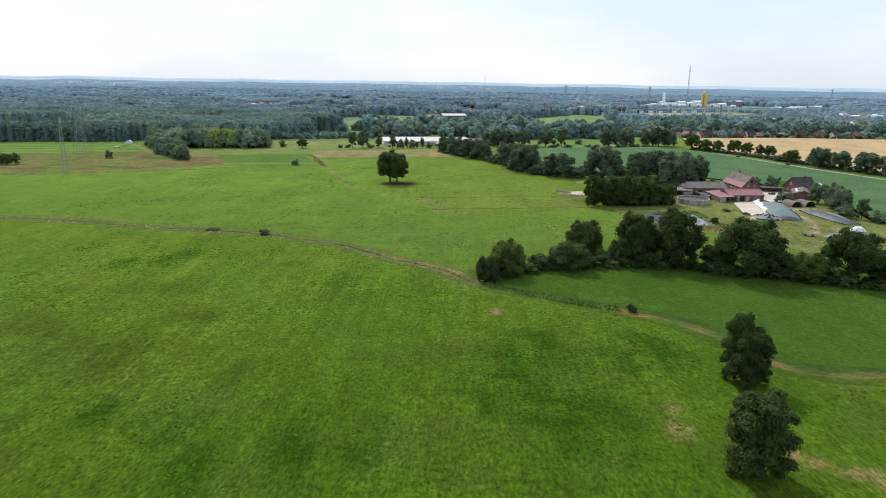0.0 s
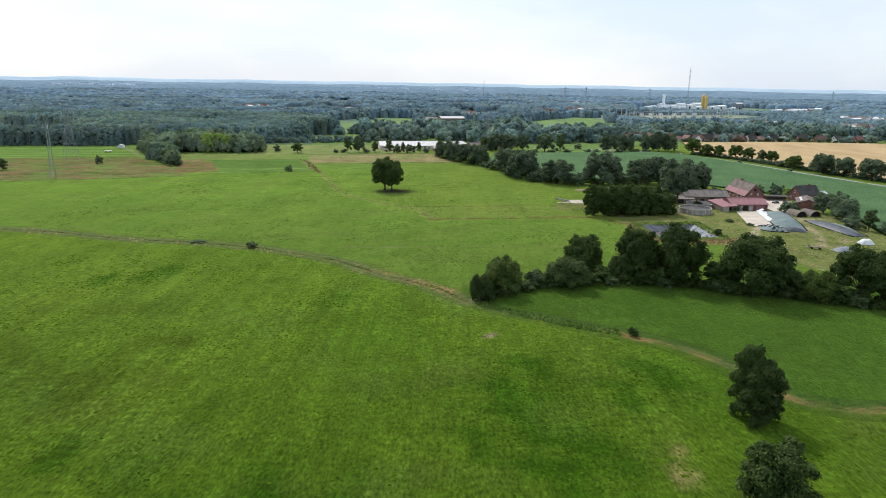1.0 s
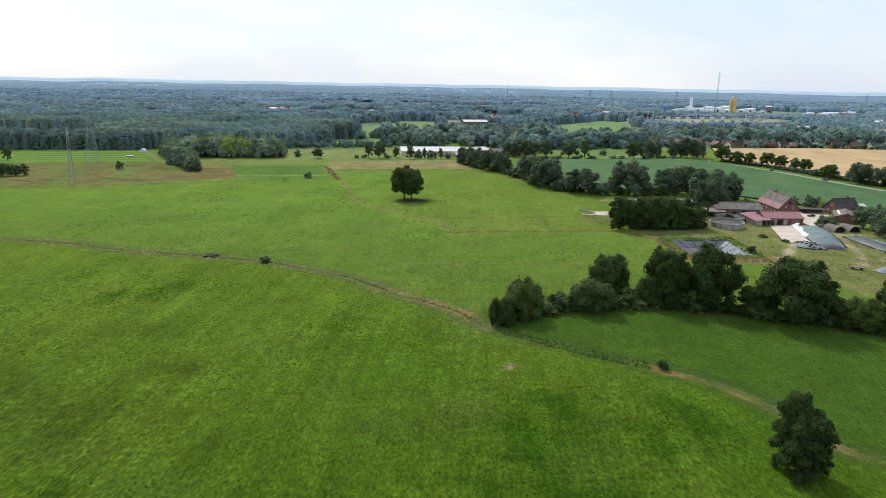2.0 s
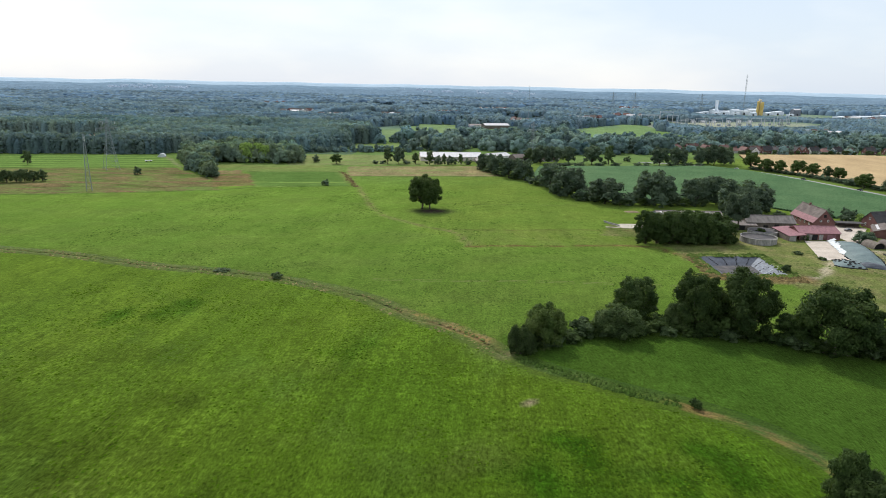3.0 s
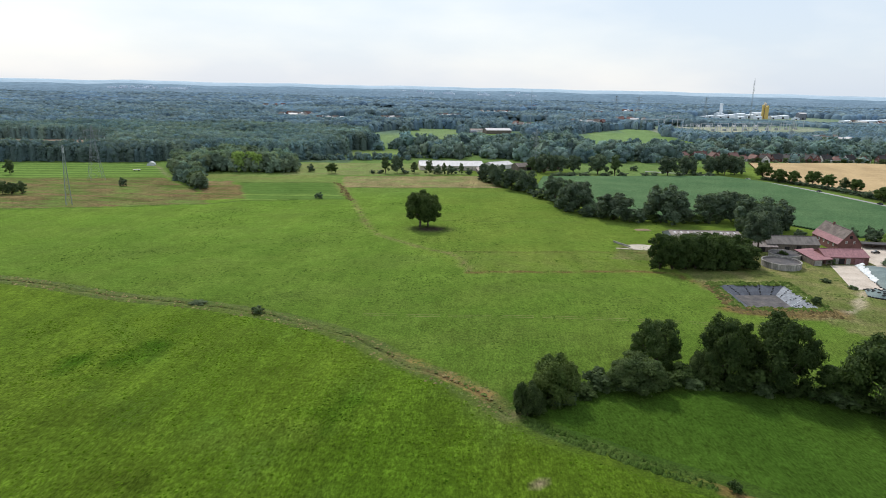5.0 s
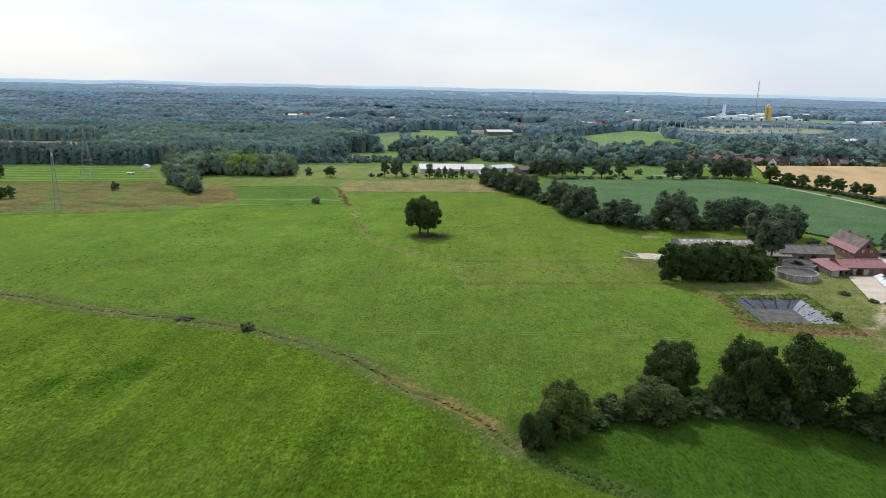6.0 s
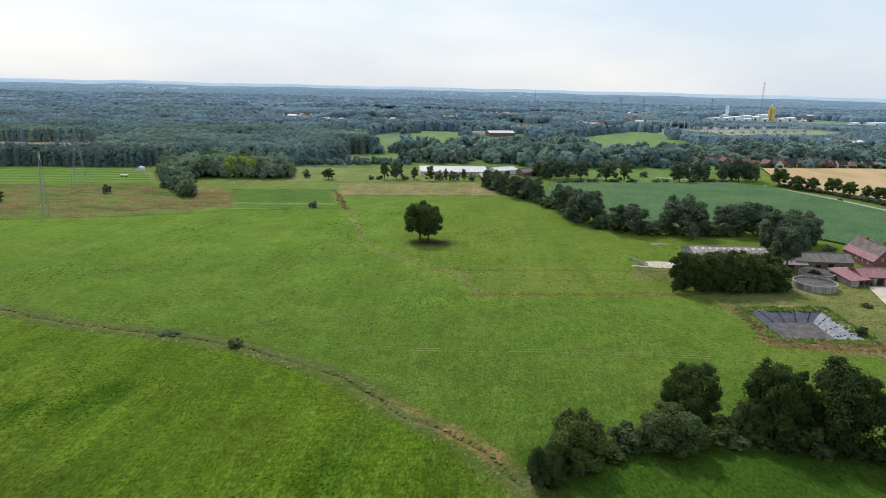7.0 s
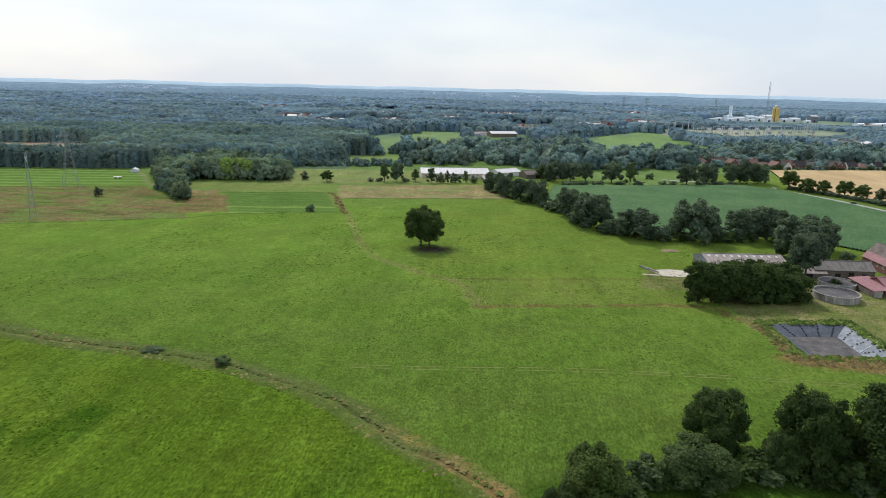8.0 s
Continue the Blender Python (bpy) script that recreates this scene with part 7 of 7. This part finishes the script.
COTTAGES = [
    cottage("village_house", "brick village house with a red tiled roof", 13, 10, 3.4, 8.2, M_BRICK, M_TILE),
    cottage("village_house", "white village house with a dark roof", 12, 9.5, 3.6, 8.4, M_WHITE, M_DARKROOF),
    cottage("village_house", "brick village house with a dark tiled roof", 13, 10, 3.6, 8.8, M_BRICK, M_DARKROOF),
    cottage("village_house", "low white house with a hipped red roof", 14, 10, 3.0, 6.6, M_WHITE, M_TILE, hip=4.0),
]
SPOTS = [(248, 893, 0, 20), (259, 882, 0, 100), (268, 897, 3, 10), (283, 886, 0, 25), (291, 874, 3, 15), (301, 868, 0, 100), (312, 868, 1, 95), (318, 880, 0, 15), (331, 878, 2, 20),
         (341, 874, 1, 100), (352, 882, 2, 10), (366, 881, 2, 100), (376, 885, 2, 100), (391, 889, 1, 15), (405, 892, 3, 15), (421, 894, 1, 15), (438, 897, 3, 10), (462, 899, 2, 15), (486, 900, 0, 15),
         (236, 880, 0, 60), (228, 898, 3, 20), (510, 903, 1, 20), (540, 906, 0, 20), (205, 900, 1, 30)]
used = set()
for x, y, k, a in SPOTS:
    m = pose(x, y, 0, 0, 0, a + random.uniform(-6, 6))
    if k in used:
        copy_thing(COTTAGES[k], m)
    else:
        COTTAGES[k].matrix_basis = m
        used.add(k)
# hamlets scattered through the woods
FAR = "houses among the distant trees"
far_kinds = [building("far_house", "pale house with a brown roof among distant trees", "house", -465, 1600, 30, 13, 10, 5.4, 10.2, M_WHITE, M_BROWNROOF, FAR),
             building("far_house", "white house with a grey roof among distant trees", "house", -440, 1622, 120, 14, 10, 5.4, 10.0, M_WHITE, M_GREYROOF, FAR),
             building("far_house", "brick house with a red tiled roof among distant trees", "house", -490, 1612, 70, 13, 11, 5.2, 10.4, M_BRICK, M_TILE, FAR),
             building("far_house", "low building with a pale metal roof among distant trees", "house", -470, 1580, 10, 20, 12, 5.6, 8.4, M_WHITE, M_PALEROOF, FAR)]
rng = np.random.default_rng(8)
for hx, hy, hr in HAMLETS:
    for k in range(8):
        a, r = rng.uniform(0, math.tau), hr * 0.9 * math.sqrt(rng.uniform(0.02, 1))
        copy_thing(far_kinds[(0, 1, 3, 1, 3, 2)[int(rng.integers(0, 6))]], pose(hx + 1.2 * r * math.cos(a), hy + r * math.sin(a), 0, 0, 0, rng.uniform(0, 180)))
# a farm among the trees
building("far_barn", "big open barn with a pale roof among trees", "barn", 0, 1215, 18, 44, 24, 6.0, 9.0, M_TIMBER, M_PALEROOF)
building("far_barn", "low farm building with a pale roof", "barn", -36, 1232, 12, 26, 12, 4.0, 6.0, M_WHITE, M_SHEDROOF)
mound("covered_heap", (-48, 1215), (-34, 1222), 12, 4.0, M_LINER_PALE, "grey covered heap beside a barn", seed=31, rim=False)


def pylon(x, y, h, turn, base, arms, label, group=""):
    """A lattice pylon: four legs, braces, and cross-arms at the given shares of its height."""
    ob = thing("pylon", label, "pylon", pose(x, y, 0, 0, 0, turn), group)
    def at(u, i, j):
        w = base / 2 * (1 - u) ** 1.25 + 0.45
        return (i * w, j * w, u * h)
    levels = [0, 0.16, 0.3, 0.43, 0.55, 0.66, 0.76, 0.86, 0.94, 1.0]
    for i, j in ((-1, -1), (1, -1), (1, 1), (-1, 1)):
        s = Shape()
        for a, b in zip(levels, levels[1:]):
            s.bar(at(a, i, j), at(b, i, j), 0.15)
        part("leg", s.mesh("leg", M_STEEL), ob)
    s = Shape()
    ring = [(-1, -1), (1, -1), (1, 1), (-1, 1)]
    for a, b in zip(levels, levels[1:]):
        for k in range(4):
            p, q = ring[k], ring[(k + 1) % 4]
            s.bar(at(a, *p), at(b, *q), 0.075).bar(at(a, *q), at(b, *p), 0.075).bar(at(b, *p), at(b, *q), 0.07)
    part("bracing", s.mesh("bracing", M_STEEL), ob)
    for u, reach in arms:
        s = Shape()
        z = u * h
        for sx in (-1, 1):
            for j in (-0.7, 0.7):
                s.bar((0, j, z + 1.2), (sx * reach, 0, z), 0.16).bar((0, j, z - 0.4), (sx * reach, 0, z), 0.16)
            for w in (0.35, 0.7):
                s.bar((sx * reach * w, 0, z + 1.2 * (1 - w)), (sx * reach * w, 0, z - 0.3), 0.1)
        arm = part("cross_arm", s.mesh("cross_arm", M_STEEL), ob)
        for sx in (-1, -0.55, 0.55, 1):
            part("insulator", Shape().tube([(sx * reach, 0, z - 0.1), (sx * reach, 0, z - 2.0)], [0.12, 0.12], 6).mesh("insulator", M_TARP_WHITE), arm)
    return ob


pylon(-274, 468, 38.5, 130, 2.6, ((0.93, 3.0),), "tall narrow lattice pylon over the marsh")
pylon(-321, 574, 43, 45, 10.0, ((0.80, 9), (0.92, 6)), "broad lattice pylon beside the mown field")
PYL = "pylons of the power line"
mid_pylon = pylon(41, 752, 38, 45, 7.5, ((0.78, 9), (0.92, 6)), "lattice pylon behind the long hall", PYL)
for x, y, a in ((384, 975, 40), (88, 1290, 40), (330, 1990, 20), (395, 2010, 20), (578, 2000, 10), (1105, 1990, 20), (150, 1250, 30), (700, 1330, 30)):
    big = 1.0 if y < 1400 else 1.55
    copy_thing(mid_pylon, pose(x, y, 0, 0, 0, a) @ Matrix.Diagonal((big, big, big, 1)))
mast = thing("radio_mast", "tall slim guyed radio mast", "mast", pose(430, 1252, 0))
s = Shape()
for k in range(22):
    z0, z1 = 97 * k / 22, 97 * (k + 1) / 22
    tri = [(1.1 * math.cos(math.tau * i / 3), 1.1 * math.sin(math.tau * i / 3)) for i in range(3)]
    for i in range(3):
        s.bar((*tri[i], z0), (*tri[i], z1), 0.2).bar((*tri[i], z0), (*tri[(i + 1) % 3], z1), 0.1)
part("lattice", s.mesh("lattice", M_STEEL), mast)
part("antenna", Shape().tube([(0, 0, 97), (0, 0, 101)], [0.25, 0.12], 6).mesh("antenna", M_STEEL), mast)
thin = thing("thin_mast", "thin distant mast at the horizon", "mast", pose(70, 1500, 0))
part("pole", Shape().tube([(0, 0, 0), (0, 0, 74)], [0.45, 0.3], 6).mesh("pole", M_STEEL), thin)

# substation: portals, busbars, transformers
def portal(width, height):
    ob = thing("gantry", "steel gantry of the substation", "gantry", None, "gantries of the substation")
    for sx in (-1, 1):
        for d in (-0.8, 0.8):
            part("post", Shape().bar((sx * width / 2, d, 0), (sx * width / 2, d * 0.3, height), 0.45).mesh("post", M_GANTRY), ob)
    beam = Shape()
    for d in (-0.5, 0.5):
        beam.bar((-width / 2, d, height), (width / 2, d, height), 0.3).bar((-width / 2, d, height - 1.2), (width / 2, d, height - 1.2), 0.3)
    part("beam", beam.mesh("beam", M_GANTRY), ob)
    return ob


gantry = portal(22, 17)
gantry.matrix_basis = pose(309, 1437, 0, 0, 0, 12) @ Matrix.Diagonal((1.25, 1, 1.25, 1))
for x, y, a, k in ((350, 1452, 12, 1.3), (330, 1475, 25, 0.9), (372, 1488, 25, 0.9), (385, 1430, 25, 0.6), (420, 1450, 25, 0.7), (455, 1460, 25, 0.7), (490, 1480, 25, 0.7), (520, 1500, 25, 0.7),
                   (555, 1520, 25, 0.7), (590, 1540, 25, 0.7), (410, 1400, 25, 0.6), (470, 1420, 25, 0.6), (530, 1450, 25, 0.6), (640, 1600, 25, 0.8), (680, 1640, 25, 0.8),
                   (345, 1400, 25, 0.5), (372, 1412, 25, 0.55), (440, 1425, 25, 0.5), (500, 1450, 25, 0.5), (560, 1485, 25, 0.55), (600, 1520, 25, 0.6), (630, 1560, 25, 0.6), (400, 1460, 115, 0.6), (450, 1490, 115, 0.6), (510, 1520, 115, 0.6), (570, 1560, 115, 0.6)):
    copy_thing(gantry, pose(x, y, 0, 0, 0, a) @ Matrix.Diagonal((1, 1, k, 1)))
trafo = thing("transformer", "grey transformer on a concrete base", "transformer", pose(400, 1425, 0, 0, 0, 20), "transformers of the substation")
part("tank", Shape().box(-2.6, -1.8, 0.5, 2.6, 1.8, 3.6).mesh("tank", M_STEEL), trafo)
part("base", Shape().box(-3.4, -2.5, -0.1, 3.4, 2.5, 0.5).mesh("base", M_CONCRETE), trafo)
for sx in (-2.4, 0, 2.4):
    part("bushing", Shape().tube([(sx * 0.7, 0, 3.5), (sx * 0.7, 0, 5.6)], [0.4, 0.2], 8).mesh("bushing", M_TARP_WHITE), trafo)
for k in range(9):
    copy_thing(trafo, pose(430 + 27 * k, 1440 + 17 * k, 0, 0, 0, 20))
row_house = building("pale_shed", "small white gabled shed in a row", "shed", 438, 1572, 25, 9, 6, 2.4, 4.6, M_WHITE, M_PALEROOF, "row of white sheds behind the substation")
for x, y in ((462, 1582), (490, 1594), (528, 1611), (556, 1624), (585, 1638)):
    copy_thing(row_house, pose(x, y, 0, 0, 0, 25))

# the works: silos, tower, white halls
silo = thing("yellow_silos", "cluster of tall yellow silos", "silo", pose(772, 2085, 0) @ Matrix.Diagonal((0.74, 0.74, 0.97, 1)))
for k, (sx, sy, r, h) in enumerate(((-8, 0, 5, 42), (0, 3, 5, 47), (8, 0, 5.5, 40), (2, -8, 5.5, 38))):
    part("silo", Shape().tube([(sx, sy, 0), (sx, sy, h - 2), (sx, sy, h)], [r, r, r * 0.55], 20).mesh("silo", M_YELLOW if k != 1 else M_CREAM, False), silo)
part("stair_tower", Shape().box(-3, 8, 0, 3, 13, 48).mesh("stair_tower", M_CREAM), silo)
tower = thing("white_tower", "slim white silo tower", "tower", pose(652, 2098, 0))
part("shaft", Shape().tube([(0, 0, 0), (0, 0, 36)], [4.2, 4.2], 18).mesh("shaft", M_WORKS), tower)
part("head", Shape().tube([(0, 0, 36), (0, 0, 41)], [4.7, 4.7], 18).mesh("head", M_WORKS), tower)
rng = np.random.default_rng(29)
WORKS_HALLS = [(x, y, 25, L, W, h) for x, y, L, W, h in ((668, 2085, 34, 22, 11), (706, 2100, 30, 20, 15), (640, 2066, 26, 20, 8), (734, 2110, 28, 22, 12), (800, 2100, 22, 18, 9), (838, 2128, 34, 24, 11), (612, 2072, 24, 18, 8),
                                                         (694, 2058, 26, 14, 7), (744, 2060, 20, 14, 9), (905, 2160, 26, 18, 10), (590, 2052, 20, 14, 6), (860, 2085, 18, 12, 6), (770, 2140, 40, 20, 17), (655, 2125, 20, 18, 14))]
WORKS_HALLS += [(288, 1525, 12, 36, 14, 7), (1010, 1990, 20, 60, 26, 8), (940, 1950, 20, 40, 24, 8), (1090, 2030, 20, 44, 28, 10), (880, 1480, 25, 50, 20, 7), (960, 1540, 25, 40, 20, 7), (1110, 1600, 15, 60, 22, 7)]
for x, y, a, L, W, h in WORKS_HALLS:
    b = building("white_works_hall", "wide flat white works hall", "hall", x, y, a, L, W, h * 0.85, h, M_WORKS, M_WORKS, "halls of the works")
    opening_at(b, -L / 5, -W / 2, 0, 6, h * 0.5, "-y", M_DARK)
blue = building("blue_tank_house", "small pale blue plant house", "plant house", 885, 2110, 20, 24, 16, 17, 20, M_LINER_PALE, M_PALEROOF)
opening_at(blue, 0, -8, 0, 5, 6, "-y", M_DARK)
